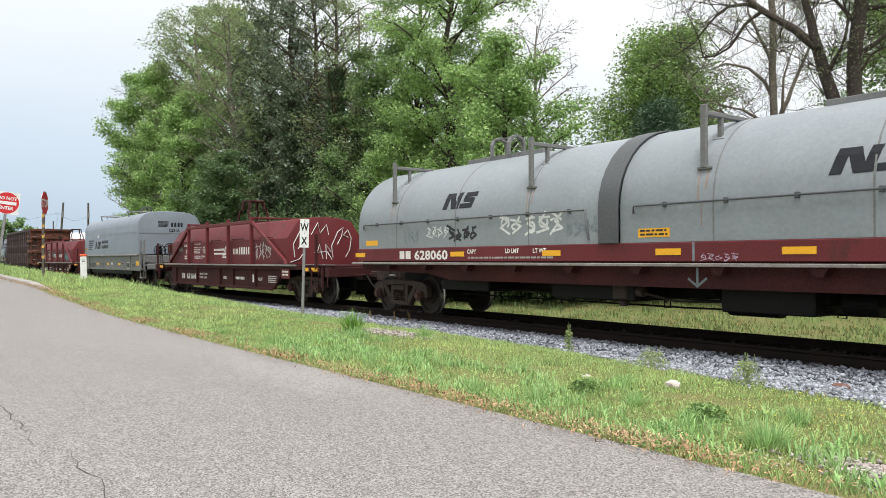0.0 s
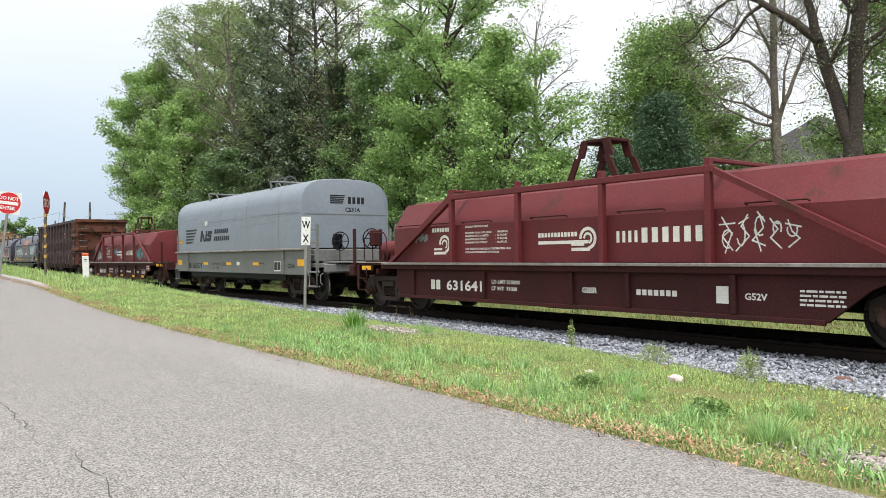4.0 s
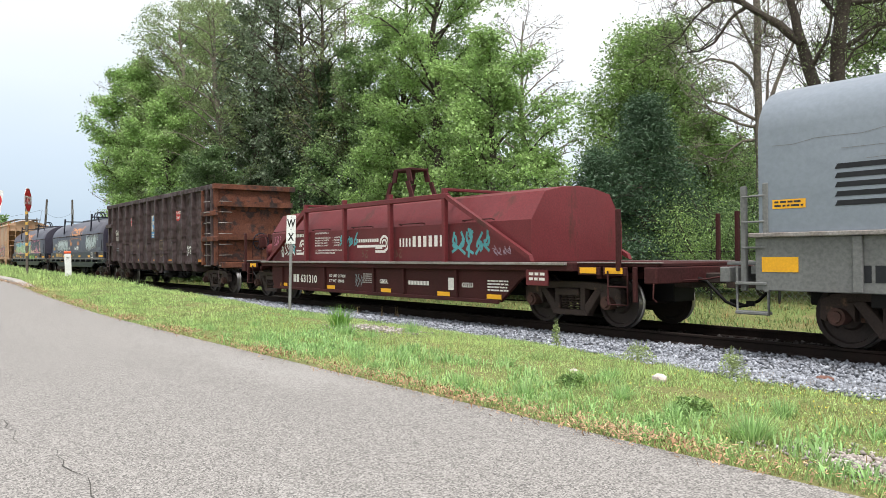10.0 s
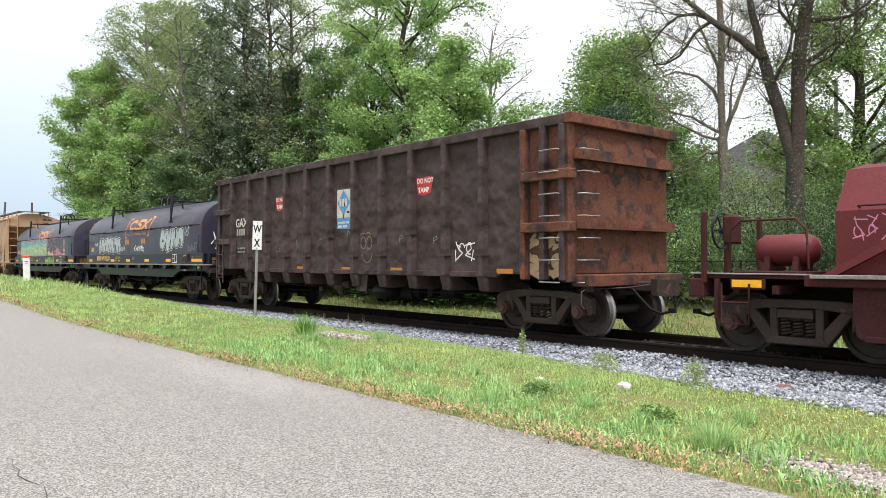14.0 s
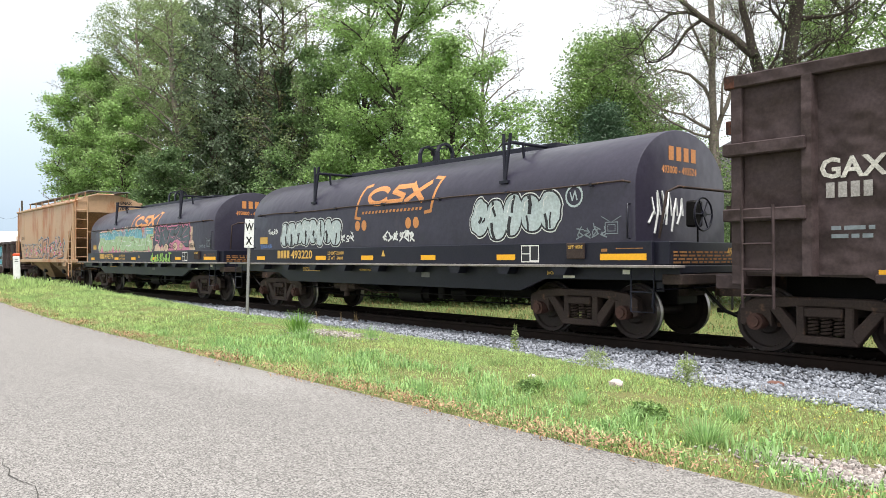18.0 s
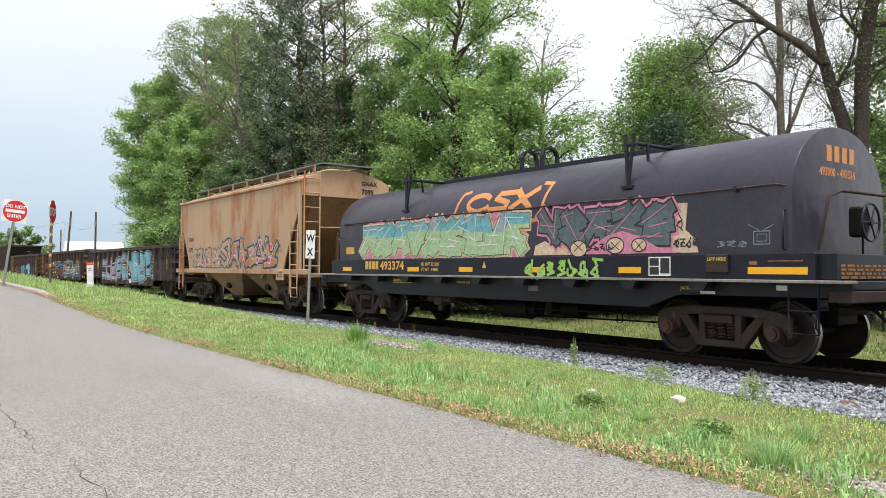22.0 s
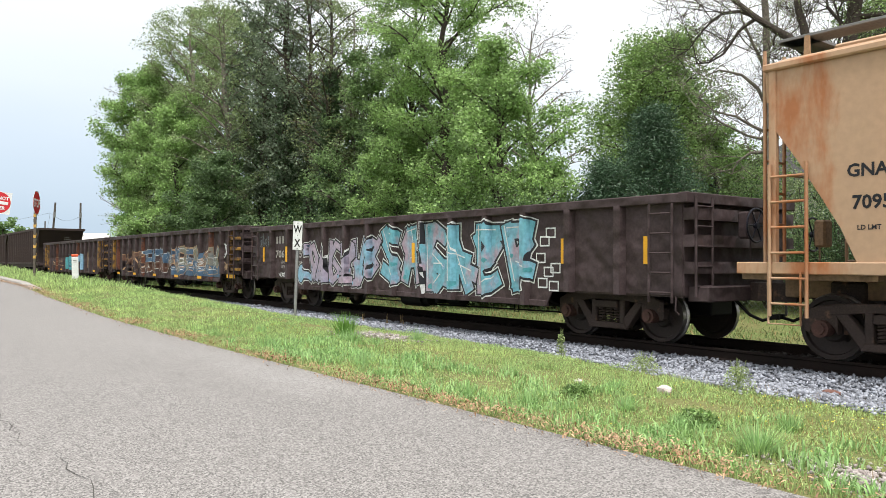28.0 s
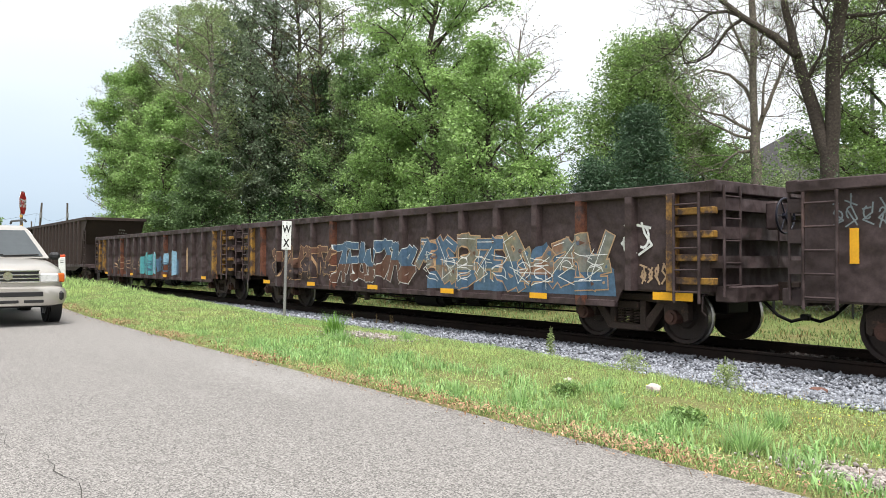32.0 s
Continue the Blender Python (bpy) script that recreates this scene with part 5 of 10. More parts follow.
# ---- light grey coil car with one long hood ----
def long_hood_car(cx):
    c = car_of("light grey coil car with one long rounded hood", cx, 7.17)
    half = [(1.48, 1.55), (1.48, 2.92), (1.44, 3.12), (1.34, 3.30), (1.18, 3.44), (0.95, 3.53), (0.5, 3.585)]
    prof = [(-y, z) for y, z in half] + [(0, 3.60)] + [(y, z) for y, z in reversed(half)]
    sf = surf_of(prof)
    x0, x1 = -5.92, 5.35
    h = hood(c, "hood", prof, x0, x1, HOOD_NS, "plain light grey steel hood with scrapes", 0.05)
    for s in (-1, 1):
        bm = bmesh.new()
        box(bm, -5.95, 5.76, s * 1.44 - 0.05, s * 1.44 + 0.05, 0.77, 1.49, 0.01)
        sl = part("side_sill", bm, SILL_GREY, c, "grimy grey side sill")
        for x in (-4.6, 4.15):
            bm = bmesh.new()
            box(bm, x - 0.06, x + 0.06, s * 1.50 - 0.04, s * 1.50 + 0.04, 0.78, 1.48, 0.01)
            part("rib", bm, SILL_GREY, sl)
        bm = bmesh.new()
        box(bm, -6.0, 5.6, min(s * 1.46, s * 1.58), max(s * 1.46, s * 1.58), 1.485, 1.545, 0.01)
        part("sill_flange", bm, WORN_EDGE, sl, "rust-streaked top flange")
        bm = bmesh.new()
        box(bm, -4.5, 4.1, s * 1.38 - 0.02, s * 1.38 + 0.02, 0.60, 0.78)
        part("lower_web", bm, GREASE, c)
    bm = bmesh.new()
    box(bm, -6.1, 6.1, -1.35, 1.35, 0.98, 1.10, 0.01)
    part("deck", bm, SILL_GREY, c)
    underframe(c, 6.2, 0.52, 1.0, GREASE, -0.6)
    bogie(c, -4.15), bogie(c, 4.2)
    ends(c, 7.17, SILL_GREY)
    for x in (-1.07, 1.31, 3.79):
        band(h, "seam", prof, x - 0.008, x + 0.008, SILL_GREY, 0.003)
    for x in (-2.95, 2.65):
        bm = bmesh.new()
        for s in (-1, 1):
            tube(bm, [(x, s * 1.18, 3.40), (x, s * 1.24, 3.72)], 0.035, 6)
            tube(bm, [(x + 0.12, s * 0.9, 3.52), (x, s * 0.95, 3.66)], 0.025, 5)
        tube(bm, [(x, -1.24, 3.69), (x, 1.24, 3.69)], 0.035, 6)
        part("stacking_bracket", bm, SILL_GREY, h)
    lift_arches(h, 1.2, 3.57, BAND_GREY, 0.62, 0.46)
    # end gear
    for sx in (-1, 1):
        xe = sx * 5.8
        for y, x, z1 in ((-1.46, xe, 2.22), (-1.40, xe + sx * 0.36, 2.2), (1.44, xe, 2.22), (1.0, xe + sx * 0.36, 2.1), (1.38, xe + sx * 0.85, 2.1)):
            bm = bmesh.new()
            box(bm, x - 0.04, x + 0.04, y - 0.035, y + 0.035, 0.75, z1, 0.01)
            part("end_post", bm, SILL_GREY, c)
        for z in (0.46, 0.86):
            bm = bmesh.new()
            box(bm, min(xe - sx * 0.02, xe + sx * 0.44), max(xe - sx * 0.02, xe + sx * 0.44), -1.52, -1.36, z - 0.02, z + 0.02, 0.008)
            part("step", bm, SILL_GREY, c)
        bm = bmesh.new()
        tube(bm, [(xe - sx * 0.02, -1.46, 1.1), (xe - sx * 0.02, -1.46, 0.44), (xe + sx * 0.44, -1.46, 0.44), (xe + sx * 0.44, -1.46, 1.1)], 0.02, 5)
        part("step_frame", bm, SILL_GREY, c)
        for z in (1.35, 1.7, 2.05):
            grab(c, SILL_GREY, [(xe, -1.48, z), (xe + sx * 0.08, -1.53, z), (xe + sx * 0.36, -1.44, z)], 0.014)
        bm = bmesh.new()
        box(bm, min(xe, xe + sx * 0.85), max(xe, xe + sx * 0.85), -1.05, 1.05, 1.10, 1.15, 0.01)
        part("end_platform", bm, SILL_GREY, c)
        bm = bmesh.new()
        box(bm, min(xe + sx * 0.30, xe + sx * 1.05), max(xe + sx * 0.30, xe + sx * 1.05), -0.5, 0.35, 0.74, 1.06, 0.02)
        part("draft_gear", bm, TRUCK, c)
        bm = bmesh.new()
        box(bm, min(xe + sx * 0.62, xe + sx * 0.78), max(xe + sx * 0.62, xe + sx * 0.78), -1.35, 1.35, 0.86, 1.08, 0.015)
        part("end_beam", bm, SILL_GREY, c)
        bm = bmesh.new()
        box(bm, min(xe - sx * 0.42, xe), max(xe - sx * 0.42, xe), -1.3, 1.3, 1.16, 1.5, 0.015)
        part("end_plate", bm, SILL_GREY, c)
    hand_brake(c, 6.28, -0.75, 1.72, GREASE)
    bm = bmesh.new()
    tube(bm, [(6.2, -0.8, 1.5), (6.22, -0.82, 1.1), (6.2, -0.8, 0.8)], 0.018, 5)
    part("brake_chain", bm, WORN_EDGE, c)
    bm = bmesh.new()
    box(bm, 5.352, 5.358, -1.38, 1.38, 2.53, 2.55)
    part("seam", bm, SILL_GREY, h)
    bm = bmesh.new()
    box(bm, 5.36, 5.40, -1.2, 1.2, 1.25, 1.5)
    part("end_sill", bm, SILL_GREY, c)
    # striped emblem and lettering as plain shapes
    st = [rect(-4.88 + 0.0 * i, -4.88 + 1.25 - 0.12 * (4 - i), 1.86 + i * 0.115, 1.86 + i * 0.115 + 0.065, 0.03) for i in range(5)]
    decal("emblem", c, st, DARK_PAINT, sf)
    decal("emblem", c, [[(-3.25, 1.90), (-3.05, 1.90), (-2.92, 2.30), (-3.12, 2.30)], [(-3.12, 2.30), (-2.95, 2.30), (-2.68, 1.90), (-2.86, 1.90)], rect(-2.72, -2.56, 1.90, 2.30, 0.13)] + stroke([(-1.98, 2.22), (-2.32, 2.22), (-2.38, 2.12), (-2.08, 2.08), (-2.14, 1.96), (-2.5, 1.96)], 0.12), DARK_PAINT, sf)
    decal("lettering", c, bars(-1.72, -0.35, 2.16, 2.32, 7, 0.22, 0.05) + bars(-1.78, -0.25, 1.90, 2.06, 8, 0.22, 0.05), DARK_PAINT, sf)
    sl = flat(-1.49)
    decal("lettering", c, bars(-4.62, -4.2, 0.905, 1.115, 2, 0.2), DARK_PAINT, sl)
    words(c, "163579", -4.1, 0.905, 0.21, DARK_PAINT, sl, 1.24)
    decal("lettering", c, [arc(-2.97, 1.0, 0.05, 0.07, 0, 330, 10)], BLUE_STICKER, sl)
    words(c, "LD LMT   221500", -1.95, 1.04, 0.075, DARK_PAINT, sl)
    words(c, "LT WT     64500", -1.95, 0.90, 0.075, DARK_PAINT, sl)
    decal("lettering", c, lines_of(-1.0, -0.55, 1.12, 3, 0.022, 0.04, 2) + lines_of(2.2, 2.7, 1.12, 1, 0.03, 0.05, 3), DARK_PAINT, sl)
    words(c, "CS31A", 4.42, 0.97, 0.125, DARK_PAINT, sl)
    decal("placard", c, [rect(3.47, 3.95, 0.86, 1.16)], WHITE_PAINT, sl)
    decal("placard", c, [rect(3.49, 3.69, 0.90, 1.14), rect(3.72, 3.93, 0.90, 1.14)], S_BLACK, sl, 0.007)
    decal("placard", c, [rect(0.42, 0.68, 1.03, 1.15)], WHITE_PAINT, sl)
    decal("placard", c, [rect(-2.72, -2.60, 2.48, 2.64), rect(-2.55, -2.43, 2.50, 2.66)], WHITE_PAINT, sf)
    decal("placard", c, [rect(-5.7, -5.25, 1.86, 1.98)], YELLOW, sf)
    decal("placard", c, lines_of(-5.67, -5.28, 1.96, 2, 0.025, 0.05, 3), S_BLACK, sf, 0.007)
    reflectors(c, (-5.6, 5.35), 1.12, -1.49, 0.5, 0.2)
    reflectors(c, (-2.62, -0.30, 2.05), 1.08, -1.49, 0.46, 0.105)
    # small emblem and code on the end panel
    bm = bmesh.new()
    for i in range(5):
        z = 2.86 + i * 0.055
        box(bm, 5.352, 5.356, -0.55, -0.05 - 0.02 * (4 - i), z, z + 0.032)
    for y0 in (0.05, 0.2, 0.36, 0.5):
        box(bm, 5.352, 5.356, y0, y0 + 0.1, 2.86, 3.06)
    part("emblem", bm, DARK_PAINT, c)
    words(c, "CS31A", -0.05, 2.62, 0.13, DARK_PAINT, sf, end_x=5.35)
    # long scratches along the side
    for i, (xa, xb, z, dz) in enumerate(((-4.5, 5.2, 2.42, 0.18), (-2.5, 5.2, 2.62, -0.05), (0.5, 4.6, 2.30, 0.1), (-5.7, -3.4, 2.70, 0.1), (-3.0, 5.2, 2.52, 0.12), (0.2, 5.3, 2.68, -0.12), (2.0, 5.3, 2.48, 0.06), (-4.8, 0.5, 2.56, 0.05))):
        decal("scratch", c, stroke([(xa + (xb - xa) * k / 8, z + dz * k / 8 + 0.02 * math.sin(k * 2.1 + i)) for k in range(9)], 0.006), SILL_GREY, sf)
    return c


# ---- tall ribbed gondola with scrap ----
def b_gon_post(h):
    return lambda b: prism(b, [(-0.09, 0.0), (-0.06, -0.13), (0.06, -0.13), (0.09, 0.0)], 0, h, "z")


def gondola_shell(c, half, zb, zt, mid_drop, post_xs, body, posts_mat, y=1.42, end_mat=None, chord=0.17, post_mats=None, drop_x=None, foot=0.02):
    """Side and end sheets, floor, top chord and side posts of an open car."""
    dx = drop_x or half - 2.9
    for s in (-1, 1):
        bm = bmesh.new()
        prism(bm, [(-half, zt), (half, zt), (half, zb + 0.15), (dx + 0.15, zb + 0.15), (dx, zb - mid_drop), (-dx, zb - mid_drop), (-dx - 0.15, zb + 0.15), (-half, zb + 0.15)], s * y - 0.015, s * y + 0.015, "y")
        side = part("side_sheet", bm, body, c)
        bm = bmesh.new()
        box(bm, -half - 0.02, half + 0.02, s * (y + 0.03) - 0.1, s * (y + 0.03) + 0.1, zt - 0.02, zt + chord - 0.02, 0.015)
        part("top_chord", bm, body, side)
        bm = bmesh.new()
        box(bm, -dx, dx, s * y - 0.05, s * y + 0.06, zb - mid_drop - 0.03, zb - mid_drop + 0.08, 0.01)
        part("bottom_chord", bm, body, side)
        for i, x in enumerate(post_xs):
            low = zb - mid_drop - foot if abs(x) < dx else zb + 0.13
            m = (post_mats or {}).get(i, posts_mat)
            me = shared("gon_post_%.2f_%s" % (zt - low, m.name), b_gon_post(zt - low), m)
            part("side_post", me, m, side, at=pose(x, s * (y + 0.015), low, rz=0 if s < 0 else 180))
    for s in (-1, 1):
        bm = bmesh.new()
        box(bm, s * half - 0.02, s * half + 0.02, -y, y, zb + 0.15, zt + chord - 0.03)
        e = part("end_sheet", bm, end_mat or body, c)
        n = 2 if zt > 3 else 3
        for k in range(n):
            z = zb + 0.35 + (zt - zb - 0.35) * (k + 0.55) / n
            bm = bmesh.new()
            prism(bm, [(-y, z - 0.09), (-y, z + 0.09), (y, z + 0.09), (y, z - 0.09)], s * half, s * (half + 0.20), "x")
            part("end_rib", bm, end_mat or body, e)
        bm = bmesh.new()
        box(bm, min(s * half, s * (half + 0.16)), max(s * half, s * (half + 0.16)), -y - 0.13, y + 0.13, zt - 0.02, zt + chord - 0.01, 0.012)
        part("end_chord", bm, end_mat or body, e)
    bm = bmesh.new()
    box(bm, -half, half, -y, y, zb + 0.12, zb + 0.2)
    part("floor", bm, GON_BLACK, c)


def scrap(c, half, z, seed, n, mats):
    rnd = random.Random(seed)
    for i in range(n):
        bm = bmesh.new()
        r = rnd.uniform(0.25, 0.7)
        bmesh.ops.create_icosphere(bm, subdivisions=1, radius=r)
        for v in bm.verts:
            v.co *= rnd.uniform(0.65, 1.25)
            v.co.z *= 0.5
        part("scrap", bm, rnd.choice(mats), c, at=pose(rnd.uniform(-half, half), rnd.uniform(-1.0, 1.0), z + rnd.uniform(-0.1, 0.12), rnd.uniform(0, 40), 0, rnd.uniform(0, 360)))


def tall_gondola(cx):
    c = car_of("tall rusty brown ribbed gondola full of scrap", cx, 7.95)
    xs = [-5.95 + i * 1.0818 for i in range(12)]
    gondola_shell(c, 6.9, 0.95, 3.62, -0.08, xs, GON_BROWN, GON_BROWN, 1.40, GON_RUST, drop_x=5.2, foot=0.0)
    # cross bearers whose tapered ends show below the side, with a weld band on each post
    def b_bearer(b):
        prism(b, [(-1.545, 0.04), (-1.545, 0.0), (-1.46, -0.29), (-1.30, -0.31), (0.0, -0.31), (0.0, 0.04)], -0.095, 0.095, "x")

    def b_band(b):
        box(b, -0.105, 0.105, -0.145, 0.0, -0.014, 0.014)
    for k, x in enumerate(xs[1:-1]):
        for s in (-1, 1):
            me = shared("gon_bearer", b_bearer, GON_BROWN)
            part("cross_bearer", me, GON_BROWN, c, at=pose(x, 0, 1.03, rz=0 if s < 0 else 180))
        me = shared("gon_band", b_band, GON_BROWN)
        part("weld_band", me, GON_BROWN, c, at=pose(x, -1.415, 1.42 + 0.45 * (k % 3 == 1)))
        part("weld_band", me, GON_BROWN, c, at=pose(x, -1.415, 1.04))
    bm = bmesh.new()
    prism(bm, [(0.55, 1.02), (0.93, 1.02), (0.86, 0.62), (0.48, 0.62)], -1.36, -1.34, "y")
    part("hanging_plate", bm, GON_BROWN, c)
    bm = bmesh.new()
    bmesh.ops.create_uvsphere(bm, u_segments=16, v_segments=8, radius=0.34)
    for v in bm.verts:
        v.co = Vector((v.co.x * 1.1, v.co.y, max(v.co.z, -0.3) * 0.55))
    part("brake_cylinder", bm, GREASE, c, at=pose(1.25, -1.05, 0.62))
    for sx in (-1, 1):
        m = GON_RUST if sx > 0 else GON_BROWN
        for z in (1.88, 2.76):
            bm = bmesh.new()
            box(bm, min(sx * 5.95, sx * 7.05), max(sx * 5.95, sx * 7.05), -1.60, -1.38, z - 0.085, z + 0.085, 0.015)
            part("corner_beam", bm, m, c)
        bm = bmesh.new()
        box(bm, sx * 6.9 - 0.08, sx * 6.9 + 0.08, -1.5, -1.34, 0.95, 3.62, 0.015)
        part("corner_post", bm, m, c)
        bm = bmesh.new()
        box(bm, min(sx * 5.97, sx * 6.88), max(sx * 5.97, sx * 6.88), -1.426, -1.418, 1.12, 3.6)
        part("corner_sheet", bm, m, c, "bare rusted corner sheet" if sx > 0 else "")
        bm = bmesh.new()
        box(bm, min(sx * 6.9, sx * 7.3), max(sx * 6.9, sx * 7.3), -1.35, 1.35, 0.88, 1.08, 0.015)
        part("end_sill", bm, m, c)
    # torn, bulged end sheet
    rnd = random.Random(12)
    for i in range(5):
        bm = bmesh.new()
        bmesh.ops.create_icosphere(bm, subdivisions=2, radius=0.32)
        for v in bm.verts:
            v.co = Vector((v.co.x * 0.16, v.co.y * 1.2, v.co.z * rnd.uniform(0.85, 1.0)))
        part("dent", bm, GON_RUST, c, at=pose(6.93, -0.9 + i * 0.42, 3.15 + rnd.uniform(-0.12, 0.12), rnd.uniform(-20, 20)))
    for x in (5.97, 6.42, 6.86):
        bm = bmesh.new()
        box(bm, x - 0.055, x + 0.055, -1.57, -1.40, 0.98, 3.6, 0.012)
        part("corner_stile", bm, GON_BROWN if x > 6 else GON_RUST, c)
    for i in range(7):
        grab(c, WORN_EDGE, [(6.46, -1.58, 0.95 + i * 0.37), (6.46, -1.66, 0.95 + i * 0.37), (6.84, -1.66, 0.95 + i * 0.37), (6.84, -1.58, 0.95 + i * 0.37)], 0.012)
        grab(c, WORN_EDGE, [(7.05, -1.36, 0.95 + i * 0.37), (7.18, -1.36, 0.95 + i * 0.37), (7.18, -0.94, 0.95 + i * 0.37), (7.05, -0.94, 0.95 + i * 0.37)], 0.012)
    ladder(c, GON_BROWN, (-6.35, -1.60, 0.65), (-6.35, -1.60, 2.0), (-0.42, 0, 0), 4)
    underframe(c, 7.2, 0.62, 1.05, GREASE, 1.6)
    bogie(c, -5.95), bogie(c, 5.95)
    ends(c, 7.95, GON_BROWN)
    scrap(c, 6.2, 3.55, 4, 22, [GON_RUST, GON_BLACK, SILL_GREY, GON_BROWN, S_BLUE])
    bm = bmesh.new()
    box(bm, -6.8, 6.8, -1.3, 1.3, 3.25, 3.4)
    part("scrap", bm, GON_BLACK, c)
    sy, st = flat(-1.415), 0.004
    # two red stickers with white words, a blue and white placard in plain shapes
    for x, z, w in ((-3.36, 2.65, 0.40), (2.80, 2.66, 0.5)):
        decal("sticker", c, [[(x - 0.01, z + 0.37), (x + 0.02, z + 0.13), (x + 0.06, z + 0.02), (x + w * 0.5, z - 0.01), (x + w - 0.04, z + 0.04), (x + w + 0.01, z + 0.22), (x + w - 0.01, z + 0.39), (x + w * 0.4, z + 0.36)]], RED_STICKER, sy)
        words(c, "DO NOT", x + 0.02, z + 0.25, 0.105, WHITE_PAINT, sy, 0.8 * w / 0.44, "lettering", 0.008)
        words(c, "TAMP", x + 0.05, z + 0.06, 0.11, WHITE_PAINT, sy, 0.95, "lettering", 0.008)
    decal("placard", c, [[(-0.29, 2.07), (0.30, 2.06), (0.31, 2.52), (0.29, 2.60), (0.31, 2.68), (0.31, 3.0), (-0.28, 3.0), (-0.29, 2.5)]], PLACARD_WHITE, sy)
    decal("placard", c, [rect(-0.285, 0.3, 2.07, 2.33), [(-0.27, 2.68), (0.01, 2.99), (0.29, 2.68), (0.06, 2.45), (0.01, 2.34), (-0.05, 2.45)]], BLUE_STICKER, sy, 0.008)
    decal("placard", c, bars(-0.17, 0.19, 2.60, 2.78, 3, 0.25) + lines_of(-0.23, 0.25, 2.24, 2, 0.05, 0.09, 3), PLACARD_WHITE, sy, 0.012)
    decal("placard", c, [rect(-0.02, 0.02, 2.30, 2.42), rect(0.16, 0.27, 2.43, 2.48), [(0.05, 2.70), (0.09, 2.62), (0.07, 2.58), (0.03, 2.64)]], GON_BLACK, sy, 0.016)
    words(c, "GAX", -5.84, 2.30, 0.25, PLACARD_WHITE, flat(-1.43), 1.05)
    decal("lettering", c, bars(-5.76, -5.18, 2.05, 2.24, 4, 0.3), STENCIL, flat(-1.43))
    decal("lettering", c, lines_of(-5.7, -5.2, 1.70, 2, 0.05, 0.1, 8), S_GREY, flat(-1.43))
    # chalk drawing of two rings over a curved mouth, and stray chalk marks
    for x0 in (0.83, 1.07):
        decal("chalk_mark", c, stroke(arc(x0, 1.72, 0.10, 0.14, 0, 345, 12), 0.022), CHALK, sy)
    decal("chalk_mark", c, stroke([(0.72, 1.90), (0.80, 1.94), (0.92, 1.93)], 0.028), CHALK, sy)
    decal("chalk_mark", c, stroke([(0.98, 1.94), (1.06, 1.95), (1.14, 1.91)], 0.028), CHALK, sy)
    decal("chalk_mark", c, stroke([(0.93, 1.62), (0.97, 1.57), (1.03, 1.58), (1.1, 1.55)], 0.02), CHALK, sy)
    decal("chalk_mark", c, stroke(arc(0.98, 1.52, 0.21, 0.25, 180, 350, 12), 0.022), CHALK, sy)
    for x0, z0, kind in ((-2.15, 1.72, 0), (-1.05, 1.72, 1), (-3.25, 1.68, 2), (0.24, 1.97, 0), (2.28, 1.78, 1), (3.42, 1.72, 1), (-4.3, 1.8, 2)):
        m = S_GREY if x0 > 0 else CHALK
        k = 0.6 if x0 > 0 else 1.0
        line = ([(-0.1, -0.14), (-0.09, 0.13), (0.0, -0.03), (0.1, 0.14)], [(-0.12, -0.02), (0.1, 0.06), (0.04, 0.14), (-0.1, 0.09), (-0.13, -0.12)], [(-0.02, 0.2), (-0.08, -0.12), (0.09, -0.13), (0.08, -0.02)])[kind]
        decal("chalk_mark", c, stroke([(x0 + a * k, z0 + b * k) for a, b in line], 0.014), m, sy)
    decal("soot_mark", c, [rect(0.20, 0.235, 1.58, 1.86)], GON_BLACK, sy)
    tag(c, 4.0, 4.6, 1.3, 1.75, sy, S_WHITE, 41, 2, 0.025)
    graffiti(c, 5.98, 6.85, 1.05, 1.45, flat(-1.428), [S_TAN], S_BLACK, 3, 42, width=0.25, glow=0.03)
    graffiti(c, 5.98, 6.85, 1.5, 1.78, flat(-1.428), [S_TAN], S_BLACK, 3, 43, width=0.25, glow=0.03)
    reflectors(c, (-5.0,), 1.12, -1.42, 0.34, 0.09)
    reflectors(c, (-1.98, 0.14, 2.1, 5.4, 6.4), 1.12, -1.42, 0.42, 0.09, DULL_ORANGE)
    return c


